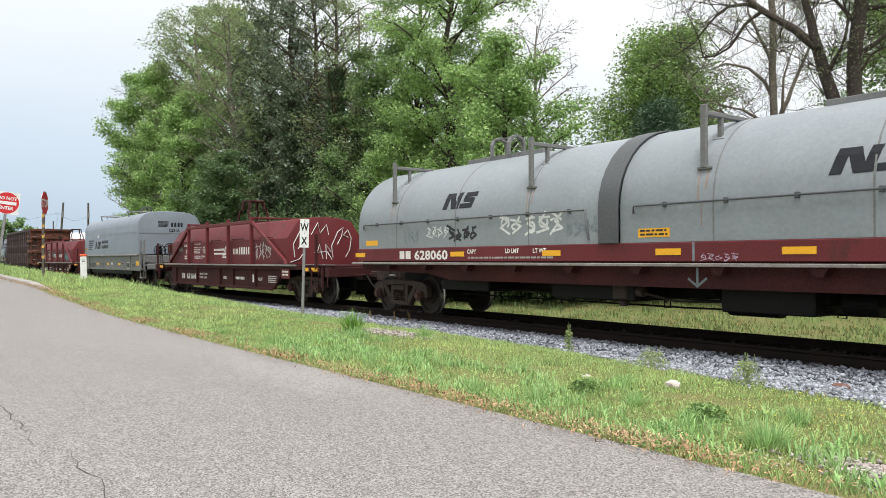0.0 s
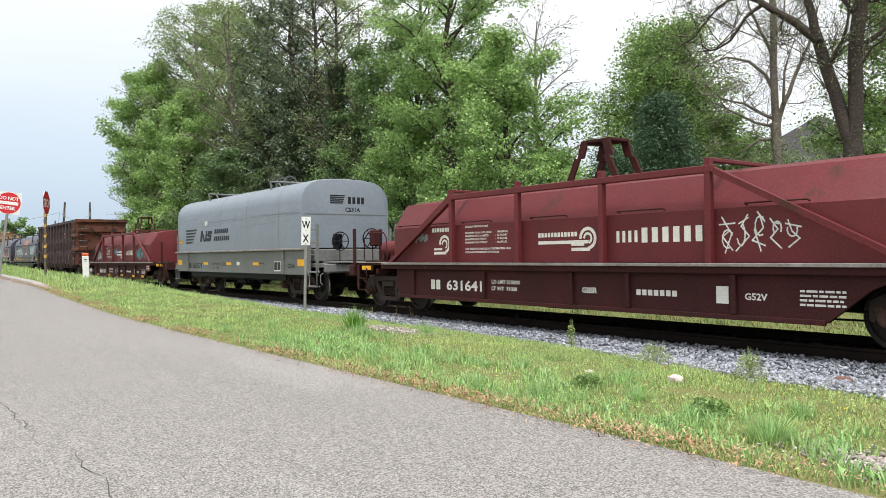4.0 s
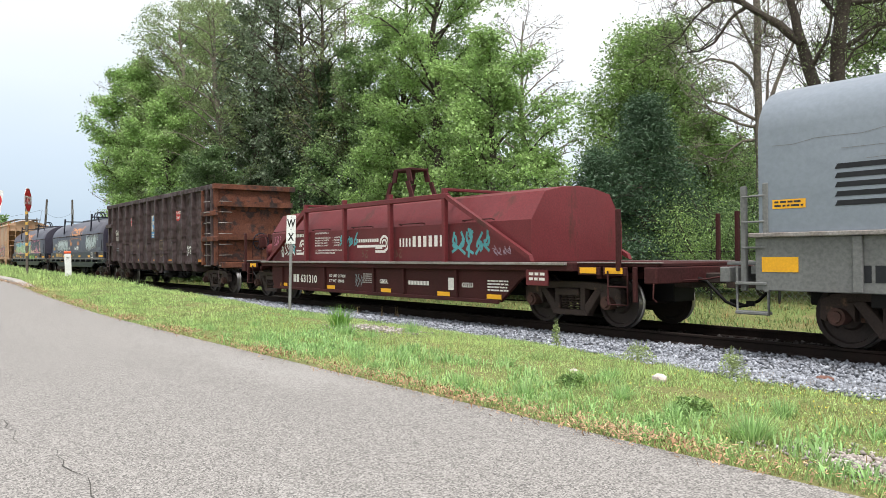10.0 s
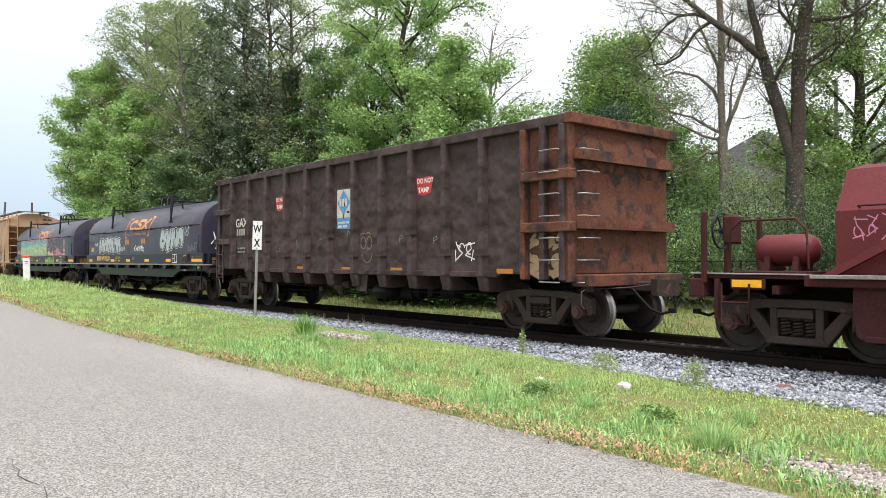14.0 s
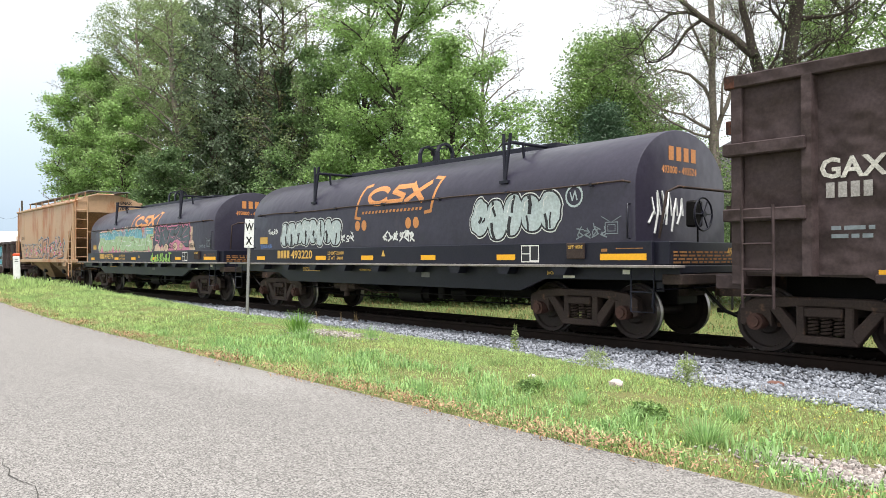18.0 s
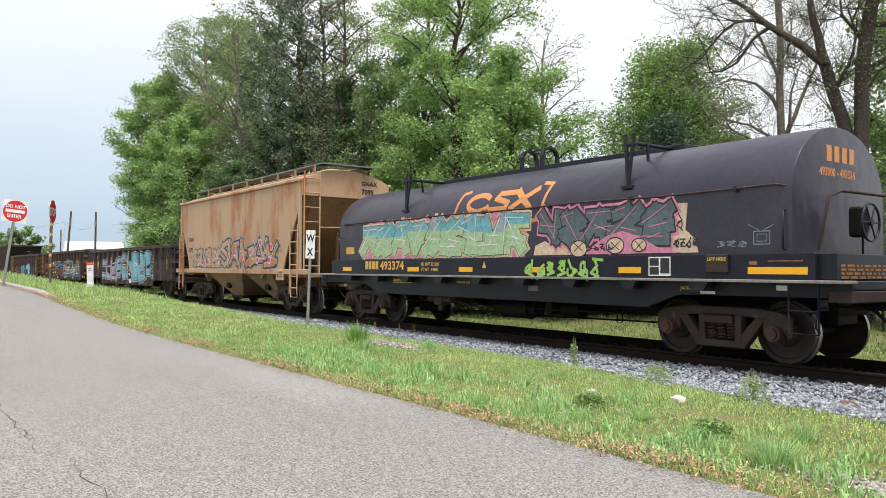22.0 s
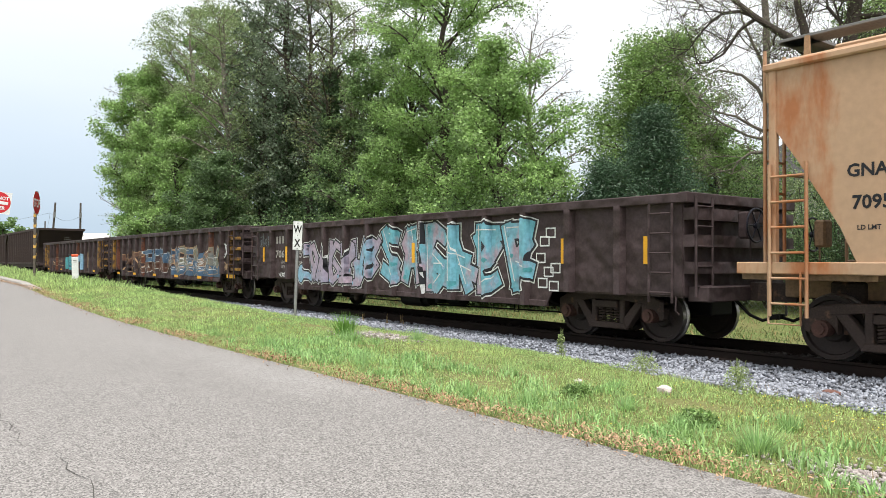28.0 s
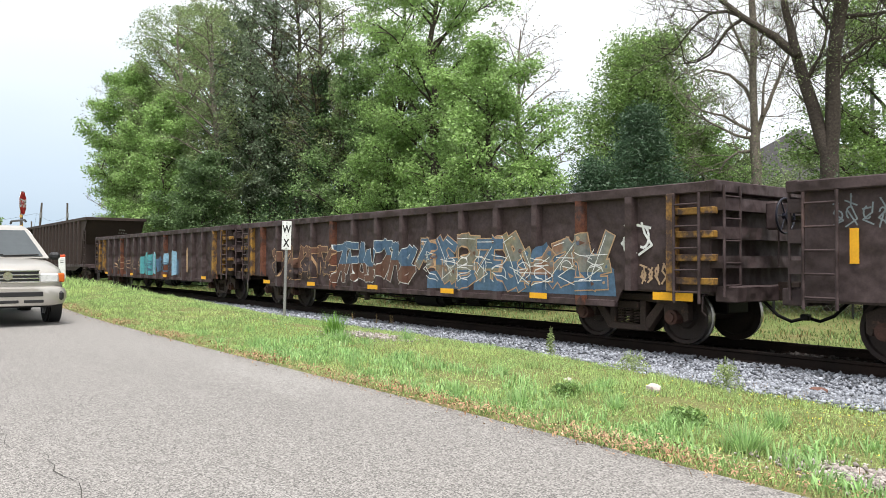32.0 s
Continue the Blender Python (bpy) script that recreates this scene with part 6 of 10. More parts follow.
# ---- black coil car with a half-round hood ----
def round_hood_car(cx, label, number, limit, light, paintwork):
    c = car_of(label, cx, 7.65)
    prof = ellipse_profile(1.33, 1.56, 2.42, 3.42, 10)
    sf = surf_of(prof)
    h = hood(c, "hood", prof, -6.17, 6.52, HOOD_BLACK, "sun-faded black half-round hood")
    for s in (-1, 1):
        bm = bmesh.new()
        box(bm, -6.3, 6.85, s * 1.36 - 0.04, s * 1.36 + 0.04, 1.20, 1.57, 0.01)
        part("side_sill", bm, BLACK, c)
        bm = bmesh.new()
        box(bm, -7.15, 7.35, min(s * 1.3, s * 1.60), max(s * 1.3, s * 1.60), 1.165, 1.205, 0.006)
        part("walkway", bm, WORN_EDGE, c, "grey worn walkway edge")
        bm = bmesh.new()
        prism(bm, [(-7.1, 1.16), (7.3, 1.16), (7.3, 0.98), (4.7, 0.96), (4.1, 0.74), (-4.1, 0.74), (-4.7, 0.96), (-7.1, 0.98)], s * 1.32 - 0.04, s * 1.32 + 0.04, "y")
        part("lower_sill", bm, BLACK, c)
        me = shared("black_bracket", lambda b: prism(b, [(-0.18, 0), (0.18, 0), (0.1, -0.13), (-0.1, -0.13)], -0.14, 0.14, "y"), BLACK)
        for i in range(9):
            part("bracket", me, BLACK, c, at=pose(-5.2 + i * 1.3, s * 1.44, 1.163))
        grab(c, TRUCK, [(-5.95, s * 1.31, 2.49)] + [(-5.8 + i * 1.01, s * 1.385, 2.50 + 0.014 * math.sin(i * 1.7)) for i in range(13)] + [(6.42, s * 1.31, 2.49)], 0.017, "tarp_rail")
        me = shared("rail_clip", lambda b: box(b, -0.03, 0.03, -0.05, 0.05, -0.03, 0.03), BLACK)
        for i in range(7):
            part("rail_clip", me, BLACK, c, at=pose(-5.7 + i * 1.9, s * 1.35, 2.50))
        for x in (-6.05, 6.42):
            grab(c, BLACK, [(x, s * 1.34, 2.15), (x, s * 1.4, 2.15), (x, s * 1.4, 1.62), (x, s * 1.34, 1.62)], 0.016)
    bm = bmesh.new()
    box(bm, -7.1, 7.3, -1.3, 1.3, 1.08, 1.2, 0.01)
    part("deck", bm, BLACK, c)
    for x in (-3.0, 3.65):
        bm = bmesh.new()
        for s in (-1, 1):
            for a in (-0.10, 0.08):
                tube(bm, [(x, s * 1.27, 2.72), (x + a, s * 1.20, 3.60)], 0.035, 5)
            tube(bm, [(x - 0.12, s * 1.20, 3.42), (x + 0.12, s * 1.20, 3.42)], 0.03, 5)
            tube(bm, [(x + 0.1, s * 0.86, 3.12), (x + 0.1, s * 0.90, 3.46)], 0.028, 5)
            box(bm, x - 0.1, x + 0.12, s * 1.27 - 0.05, s * 1.27 + 0.05, 2.68, 2.73)
        tube(bm, [(x + 0.08, -1.20, 3.44), (x + 0.08, 1.20, 3.44)], 0.035, 5)
        part("stacking_bracket", bm, BLACK, h)
    bm = bmesh.new()
    box(bm, -2.9, 4.0, -0.24, 0.24, 3.38, 3.5, 0.01)
    part("ridge_beam", bm, BLACK, h)
    lift_arches(h, 0.2, 3.48, BLACK, 0.62, 0.42)
    underframe(c, 7.0, 0.55, 1.08, GREASE, 0.4)
    bogie(c, -5.15), bogie(c, 5.22)
    ends(c, 7.65, BLACK)
    # brake end
    for sx in (-1, 1):
        ex = 0.43 if sx > 0 else 0.0
        grab(c, TRUCK, [(sx * 6.19 + ex, -0.85, 1.62), (sx * 6.35 + ex, -0.88, 2.34), (sx * 6.45 + ex, -0.72, 2.42), (sx * 6.5 + ex, 0.9, 2.42), (sx * 6.35 + ex, 1.1, 2.3), (sx * 6.3 + ex, 1.15, 1.3)], 0.022, "handrail")
        bm = bmesh.new()
        x = sx * 6.75
        tube(bm, [(x - 0.2, -1.5, 1.15), (x - 0.2, -1.5, 0.5), (x + 0.2, -1.5, 0.5), (x + 0.2, -1.5, 1.15)], 0.016, 5)
        tube(bm, [(x - 0.2, -1.5, 0.8), (x + 0.2, -1.5, 0.8)], 0.014, 5)
        part("step", bm, BLACK, c)
        bm = bmesh.new()
        box(bm, sx * 6.42 - 0.24 + ex, sx * 6.42 + 0.24 + ex, -1.3, 1.3, 1.21, 1.56, 0.01)
        part("end_box", bm, BLACK, c)
        bm = bmesh.new()
        box(bm, sx * 7.0 - 0.16 + ex * 0.4, sx * 7.0 + 0.16 + ex * 0.4, -1.38, 1.38, 0.92, 1.07, 0.01)
        part("end_beam", bm, TRUCK, c)
    hand_brake(c, 7.03, -0.3, 2.0, GREASE)
    sy = flat(-1.40)
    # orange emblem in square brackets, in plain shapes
    e = stroke(arc(-0.25, 2.70, 0.36, 0.17, 35, 325, 16), 0.11)
    e += stroke([(0.80, 2.86), (0.36, 2.86), (0.28, 2.76), (0.66, 2.66), (0.60, 2.54), (0.12, 2.54)], 0.11)
    e += stroke([(0.88, 2.88), (1.30, 2.53)], 0.13) + stroke([(1.45, 2.88), (0.76, 2.53)], 0.11)
    decal("emblem", c, e, ORANGE, sf)
    decal("emblem", c, stroke([(-0.72, 2.98), (-0.92, 2.95), (-1.1, 2.25), (-0.92, 2.22)], 0.07) + stroke([(1.55, 2.98), (1.78, 2.95), (1.6, 2.28), (1.42, 2.26)], 0.07), ORANGE, sf)
    decal("emblem", c, bars(-0.85, 1.35, 2.315, 2.375, 17, 0.42, 0.03), ORANGE, sf)
    for x in (-1.02, -0.76, 0.86, 1.12):
        decal("emblem", c, [arc(x, 2.06, 0.1, 0.12, 0, 345, 14)], ORANGE, sf)
    decal("lettering", c, bars(-4.66, -4.0, 1.325, 1.525, 4, 0.2), GOLD, sy)
    words(c, number, -3.95, 1.325, 0.20, GOLD, sy, 1.28)
    words(c, "LD LMT " + limit, -2.18, 1.41, 0.075, GOLD, sy)
    words(c, "LT WT   " + light, -2.18, 1.29, 0.075, GOLD, sy)
    reflectors(c, (-5.6, -2.5, -0.54, 1.6, 3.8), 1.33, -1.40, 0.46, 0.1)
    reflectors(c, (6.33,), 1.33, -1.40, 0.86, 0.1)
    decal("lettering", c, [[(0.0, 1.36), (0.14, 1.36), (0.07, 1.5)]], GOLD, sy)
    decal("placard", c, [rect(4.18, 4.6, 1.24, 1.54)], WHITE_PAINT, sy)
    decal("placard", c, [rect(4.20, 4.38, 1.26, 1.38), rect(4.20, 4.38, 1.40, 1.52), rect(4.41, 4.58, 1.28, 1.52)], S_BLACK, sy, 0.007)
    bm = bmesh.new()
    box(bm, 5.25, 5.6, -1.46, -1.40, 1.3, 1.56, 0.01)
    part("lift_plate", bm, TRUCK, c)
    words(c, "LIFT HERE", 5.29, 1.47, 0.05, GOLD, flat(-1.46))
    words(c, "JACK HERE", 4.75, 1.04, 0.05, GOLD, flat(-1.36))
    words(c, "RETAINING VALVE", -0.9, 1.04, 0.04, GOLD, flat(-1.36))
    decal("lettering", c, lines_of(-3.4, -2.6, 1.1, 3, 0.022, 0.035, 4), GOLD, flat(-1.36))
    bm = bmesh.new()
    for i, y in enumerate((-0.42, -0.2, 0.02, 0.24)):
        box(bm, 6.522, 6.526, y, y + 0.14, 2.90, 3.13)
    part("lettering", bm, ORANGE, c)
    words(c, "493000 - 493524", -0.62, 2.69, 0.12, ORANGE, sf, 0.9, end_x=6.52)
    # stencilled notes on the end box and side sill
    rnd = random.Random(31)
    bm = bmesh.new()
    for k in range(5):
        y = -1.2
        while y < 0.95:
            w = rnd.uniform(0.05, 0.2)
            if k > 0 or y > 0.3:
                box(bm, 7.093, 7.097, y, min(y + w, 1.05), 1.245 + 0.052 * (4 - k) - 0.015, 1.245 + 0.052 * (4 - k) + 0.014)
            y += w + 0.05
    tagged(part("lettering", bm, RUST_PRINT, c), kind="stuff")
    decal("lettering", c, lines_of(5.92, 6.1, 1.46, 1, 0.05, 0.1, 3) + [rect(6.2, 6.7, 1.455, 1.468)], RUST_PRINT, sy)
    decal("lettering", c, stroke([(5.95, 1.70), (6.19, 1.70), (6.19, 1.88), (5.95, 1.88), (5.95, 1.70)], 0.014) + stroke([(6.00, 1.74), (6.14, 1.74), (6.14, 1.84), (6.00, 1.84), (6.00, 1.74)], 0.01) + stroke([(5.87, 1.98), (6.04, 1.89)], 0.012) + stroke([(6.09, 1.89), (6.25, 1.97)], 0.012), S_GREY, sf)
    decal("placard", c, [rect(1.34, 1.6, 0.93, 1.03)], SILL_GREY, flat(-1.36))
    decal("placard", c, [rect(5.1, 5.35, 0.985, 1.025)], WHITE_PAINT, flat(-1.36))
    decal("placard", c, [rect(6.3, 6.46, 1.06, 1.13)], WHITE_PAINT, flat(-1.36))
    words(c, number, 0.35, 1.36, 0.12, GOLD, sf, end_x=7.095)
    decal("placard", c, [rect(-5.78, -5.35, 1.72, 1.9)], GOLD, sf)
    paintwork(c, sf, sy)
    return c


def paint_silver(c, sf, sy):
    piece(c, -4.55, -1.75, 1.64, 2.30, sf, SILVER, SILVER, S_BLACK, 8, 51, halo=S_WHITE, line=0.035, glow=0.02, power=2.8, slits=2, shine=S_WHITE)
    piece(c, 2.85, 5.0, 1.70, 2.44, sf, SILVER, SILVER, S_BLACK, 5, 58, halo=S_WHITE, line=0.035, glow=0.02, power=2.4, slits=2, shine=S_WHITE, overlap=0.16)
    decal("graffiti", c, stroke(arc(5.32, 2.34, 0.17, 0.17, 0, 350, 18), 0.035) + stroke([(5.24, 2.4), (5.28, 2.27), (5.34, 2.42), (5.38, 2.28)], 0.025), SILVER, sf, 0.006)
    tag(c, -0.05, 1.1, 1.68, 1.9, sf, S_WHITE, 53, 6, 0.04)
    tag(c, -1.7, -1.15, 1.68, 1.92, sf, S_WHITE, 54, 3, 0.025)
    tag(c, -5.75, -5.1, 1.60, 1.70, sf, S_BLUE, 55, 5, 0.03)
    tag(c, -5.3, -4.75, 1.95, 2.1, sf, S_WHITE, 56, 4, 0.02)
    tag(c, 5.35, 6.0, 1.62, 1.85, sf, S_GREY, 57, 4, 0.02)
    rnd = random.Random(6)
    bm = bmesh.new()
    for k in range(6):
        y = -1.0 + 0.16 * k
        tube(bm, [(6.53, y, 1.8 + rnd.uniform(-0.1, 0.1)), (6.53, y + rnd.uniform(-0.1, 0.2), 2.05), (6.53, y + rnd.uniform(0, 0.15), 2.32 + rnd.uniform(-0.1, 0.1)), (6.53, y + 0.16, 2.0)], 0.022, 4)
    part("graffiti", bm, S_WHITE, c)


def paint_colours(c, sf, sy):
    decal("graffiti", c, [[(-4.95 + 0.5 * i, 1.58), (-4.3 + 0.5 * i, 1.58), (-4.2 + 0.5 * i, 2.40 + 0.09 * math.sin(i * 1.9)), (-4.55 + 0.5 * i, 2.52 + 0.06 * math.sin(i * 2.7)), (-4.9 + 0.5 * i, 2.38 + 0.08 * math.sin(i * 1.3))] for i in range(12)], S_PINK, sf, 0.001)
    burner(c, -4.85, 1.25, 1.60, 2.46, sf, ((0.66, S_SAGE), (1.0, S_SKY)), S_UMBER, 9, 61, halo=S_CREAM, weight=0.42, line=0.013, glow=0.045, lean=0.2, overlap=0.22, shine=S_WHITE, fit=1.05)
    decal("graffiti", c, [[(1.45 + 0.5 * i, 1.60), (2.05 + 0.5 * i, 1.60), (2.0 + 0.5 * i, 1.76 + 0.08 * math.sin(i * 2.2)), (1.75 + 0.5 * i, 1.86 + 0.06 * math.sin(i * 1.7)), (1.5 + 0.5 * i, 1.78)] for i in range(7)], S_CREAM, sf, 0.003)
    decal("graffiti", c, [[(4.2, 1.60), (4.95, 1.60), (5.0, 1.80), (4.82, 1.95), (4.86, 2.36), (4.3, 2.38)]], S_CREAM, sf, 0.002)
    burner(c, 1.6, 4.5, 1.70, 2.44, sf, ((1.0, S_SLATE),), S_BLACK, 5, 62, halo=S_PINK, weight=0.36, line=0.03, glow=0.045, lean=0.25, overlap=0.2, shine=S_PINK, lift=0.005)
    decal("graffiti", c, [[(2.75, 1.60), (4.75, 1.60), (4.3, 1.70), (3.95, 1.88), (3.6, 1.98), (3.25, 1.90), (2.95, 1.74)]], S_PINK, sf, 0.019)
    for x0, r in ((2.62, 0.2), (3.45, 0.19), (3.95, 0.15)):
        decal("graffiti", c, [arc(x0, 1.74 if r < 0.2 else 1.70, r, r * 0.72, 0, 340, 14)], S_CREAM, sf, 0.023)
        decal("graffiti", c, stroke(arc(x0, 1.74 if r < 0.2 else 1.70, r, r * 0.72, 0, 350, 14), 0.018) + stroke([(x0 - r * 0.5, 1.66), (x0 + r * 0.5, 1.80)], 0.014) + stroke([(x0 - r * 0.5, 1.80), (x0 + r * 0.5, 1.66)], 0.014), S_BLACK, sf, 0.026)
    tag(c, 4.35, 4.8, 1.95, 2.25, sf, S_BLACK, 67, 3, 0.018, 0.008)
    tag(c, 2.8, 3.4, 1.66, 1.78, sf, S_BLACK, 66, 4, 0.02, 0.024)
    tag(c, 4.6, 5.05, 1.68, 1.85, sf, S_BLACK, 63, 4, 0.02, 0.008)
    tag(c, 1.3, 3.2, 1.16, 1.52, flat(-1.41), S_LIME, 64, 7, 0.05)
    tag(c, 5.35, 5.85, 1.66, 1.78, sf, S_GREY, 65, 3, 0.014)


# ---- tan covered hopper ----
def covered_hopper(cx):
    c = car_of("tan covered hopper car streaked with rust", cx, 6.2)
    W = 1.48
    edge = [(-5.55, 3.92), (5.55, 3.92), (5.53, 3.2), (5.14, 2.64), (4.6, 1.75), (4.4, 1.3), (-4.4, 1.3), (-4.6, 1.75), (-5.14, 2.64), (-5.53, 3.2)]
    for s in (-1, 1):
        bm = bmesh.new()
        prism(bm, edge, s * W - 0.02, s * W + 0.02, "y")
        side = part("side_sheet", bm, TAN, c, "tan side sheet with rust streaks")
        bm = bmesh.new()
        box(bm, -5.6, 5.6, s * (W + 0.02) - 0.07, s * (W + 0.02) + 0.07, 3.88, 3.98, 0.02)
        part("eave", bm, TAN, side)
        bm = bmesh.new()
        box(bm, -6.0, 6.0, s * W - 0.06, s * W + 0.07, 1.16, 1.32, 0.012)
        part("side_sill", bm, TAN, c)
        for x in (-4.0, -2.7, -1.35, 0.0, 1.35, 2.7, 4.0):
            bm = bmesh.new()
            box(bm, x - 0.008, x + 0.008, s * (W + 0.023) - 0.004, s * (W + 0.023) + 0.004, 1.34, 3.88)
            part("seam", bm, TAN, side)
        for sx in (-1, 1):
            bm = bmesh.new()
            box(bm, sx * 5.48 - 0.05, sx * 5.48 + 0.05, s * W - 0.05, s * W + 0.05, 1.2, 3.9, 0.012)
            part("corner_post", bm, TAN, c)
    bm = bmesh.new()
    ns = 12
    roof = [(W + 0.02) * (2 * i / ns - 1) for i in range(ns + 1)]
    rz = [3.95 + 0.36 * (1 - (y / 1.5) ** 2) for y in roof]
    prism(bm, list(zip(roof, rz)) + [(1.5, 3.90), (-1.5, 3.90)], -5.58, 5.58, "x")
    part("roof", bm, TAN, c, smooth=40)
    for sx in (-1, 1):
        bm = bmesh.new()
        prism(bm, list(zip(roof, rz)) + [(1.46, 3.48), (-1.46, 3.48)], sx * 5.50, sx * 5.59, "x")
        part("end_panel", bm, TAN, c)
        bm = bmesh.new()
        prism(bm, [(sx * 5.5, 3.52), (sx * 5.5, 3.44), (sx * 2.6, 0.98), (sx * 2.5, 1.05)], -1.44, 1.44, "y")
        part("slope_sheet", bm, TAN_DIRTY, c)
        bm = bmesh.new()
        for y in (-1.1, -0.35, 0.35, 1.1):
            prism(bm, [(sx * 4.3, 1.2), (sx * 4.4, 1.2), (sx * 4.4, 2.5), (sx * 4.3, 2.4)], y - 0.03, y + 0.03, "y")
        box(bm, min(sx * 4.2, sx * 6.0), max(sx * 4.2, sx * 6.0), -1.4, 1.4, 1.08, 1.2, 0.01)
        part("end_frame", bm, TAN_DIRTY, c)
        for s in (-1, 1):
            ladder(c, TAN, (sx * 5.50, s * 1.56, 0.6), (sx * 5.50, s * 1.56, 2.62), (-sx * 0.5, 0, 0), 6, 0.026)
            ladder(c, TAN, (sx * 5.64, s * 1.42, 1.2), (sx * 5.64, s * 1.42, 4.2 if s < 0 else 3.2), (0, -s * 0.5, 0), 7, 0.026)
        grab(c, TAN, [(sx * 5.66, -0.92, 2.55), (sx * 5.72, -0.5, 2.56), (sx * 5.72, 0.9, 2.58)], 0.018)
    bm = bmesh.new()
    for s in (-1, 1):
        box(bm, -5.7, 5.75, s * 0.72 - 0.2, s * 0.72 + 0.2, 4.42, 4.46, 0.004)
    box(bm, -5.75, -5.3, -0.9, 0.9, 4.42, 4.46)
    box(bm, 5.35, 5.8, -0.9, 0.9, 4.42, 4.46)
    part("running_board", bm, SILL_GREY, c, "grey steel grating walkway")
    for i in range(9):
        x = -5.3 + i * 1.325
        for s in (-1, 1):
            bm = bmesh.new()
            prism(bm, [(x - 0.05, 4.05), (x + 0.05, 4.05), (x + 0.03, 4.43), (x - 0.03, 4.43)], s * 0.93 - 0.02, s * 0.93 + 0.02, "y")
            part("board_bracket", bm, TAN_DIRTY, c)
    bm = bmesh.new()
    box(bm, -5.2, 5.2, -0.4, 0.4, 4.28, 4.38, 0.03)
    part("hatch_cover", bm, TAN, c)
    for a, b, ca, cb in ((-2.75, 0.9, -1.7, -0.75), (1.05, 3.3, 1.9, 2.65), ):
        bm = bmesh.new()
        lo = [bm.verts.new(p) for p in ((ca, -0.7, 0.36), (cb, -0.7, 0.36), (cb, 0.7, 0.36), (ca, 0.7, 0.36))]
        hi = [bm.verts.new(p) for p in ((a, -1.42, 1.2), (b, -1.42, 1.2), (b, 1.42, 1.2), (a, 1.42, 1.2))]
        for k in range(4):
            bm.faces.new((lo[k], lo[(k + 1) % 4], hi[(k + 1) % 4], hi[k]))
        bm.faces.new(lo[::-1]), bm.faces.new(hi)
        bay = part("hopper_bay", bm, TAN_DIRTY, c, "sooty tan discharge hopper")
        bm = bmesh.new()
        box(bm, ca - 0.1, cb + 0.1, -0.75, 0.75, 0.26, 0.36, 0.01)
        part("discharge_gate", bm, GREASE, bay)
        bm = bmesh.new()
        box(bm, (ca + cb) / 2 - 0.14, (ca + cb) / 2 + 0.14, -1.12, -1.0, 0.62, 0.82, 0.02)
        part("inspection_plate", bm, GREASE, bay)
    bm = bmesh.new()
    box(bm, -6.0, 6.0, -0.25, 0.25, 0.80, 1.12, 0.02)
    part("centre_sill", bm, TAN_DIRTY, c)
    bm = bmesh.new()
    box(bm, 4.0, 4.5, -1.56, -1.5, 0.98, 1.28, 0.01)
    part("placard_plate", bm, TAN, c)
    decal("placard", c, [arc(4.12, 1.12, 0.05, 0.07, 0, 340, 10)], S_BLACK, flat(-1.56))
    decal("placard", c, lines_of(4.22, 4.48, 1.24, 3, 0.03, 0.07, 2), S_BLACK, flat(-1.56))
    bogie(c, -4.15), bogie(c, 4.15)
    ends(c, 6.2, TAN_DIRTY)
    hand_brake(c, -5.95, 0.55, 1.75, TAN_DIRTY, 180)
    for sx in (-1, 1):
        bm = bmesh.new()
        x = sx * 5.3
        tube(bm, [(x - 0.22, -1.56, 1.2), (x - 0.22, -1.56, 0.5), (x + 0.22, -1.56, 0.5), (x + 0.22, -1.56, 1.2)], 0.018, 5)
        part("step", bm, TAN, c)
    sy = flat(-1.50)
    words(c, "GNAX", -4.52, 2.38, 0.16, DARK_PAINT, sy)
    words(c, "7095", -4.46, 1.98, 0.17, DARK_PAINT, sy)
    words(c, "LD LMT", -4.4, 1.72, 0.06, DARK_PAINT, sy)
    words(c, "H  9-3", 4.0, 1.98, 0.065, DARK_PAINT, sy)
    words(c, "H  15-0", 4.0, 1.84, 0.065, DARK_PAINT, sy)
    words(c, "7095", 0.5, 3.62, 0.16, DARK_PAINT, sy, end_x=5.595)
    words(c, "GNAX", 0.5, 3.88, 0.14, DARK_PAINT, sy, end_x=5.595)
    burner(c, -3.9, -0.95, 1.34, 2.08, sy, ((1.0, TAN),), S_NAVY, 6, 71, halo=S_PALE, weight=0.30, line=0.035, glow=0.02, shine=S_WHITE, spots=(S_HOTPINK,), overlap=0.2)
    burner(c, -0.75, 3.95, 1.34, 2.36, sy, ((1.0, TAN),), S_NAVY, 6, 75, halo=S_PALE, weight=0.24, line=0.055, glow=0.025, lean=0.28, spots=(S_HOTPINK, S_PALE, S_PINK), shine=S_WHITE, step=0.3, overlap=0.12)
    # rose dabs on white sprayed over the piece
    for x0, z0 in ((-3.3, 1.55), (-2.55, 1.5), (-2.2, 1.75), (-1.4, 1.8), (-1.15, 1.6), (-0.1, 1.75), (0.55, 1.85), (1.2, 1.7), (1.85, 1.85), (2.45, 1.6), (2.7, 2.15), (3.55, 2.0), (3.4, 1.6)):
        decal("graffiti", c, [arc(x0, z0, 0.11, 0.13, 0, 345, 12)], S_WHITE, sy, 0.024)
        decal("graffiti", c, [[(x0, z0 - 0.12), (x0 + 0.085, z0 - 0.01), (x0 + 0.08, z0 + 0.08), (x0 + 0.035, z0 + 0.10), (x0, z0 + 0.06), (x0 - 0.04, z0 + 0.09), (x0 - 0.085, z0 + 0.06), (x0 - 0.08, z0 - 0.02)]], S_HOTPINK, sy, 0.028)
    return c


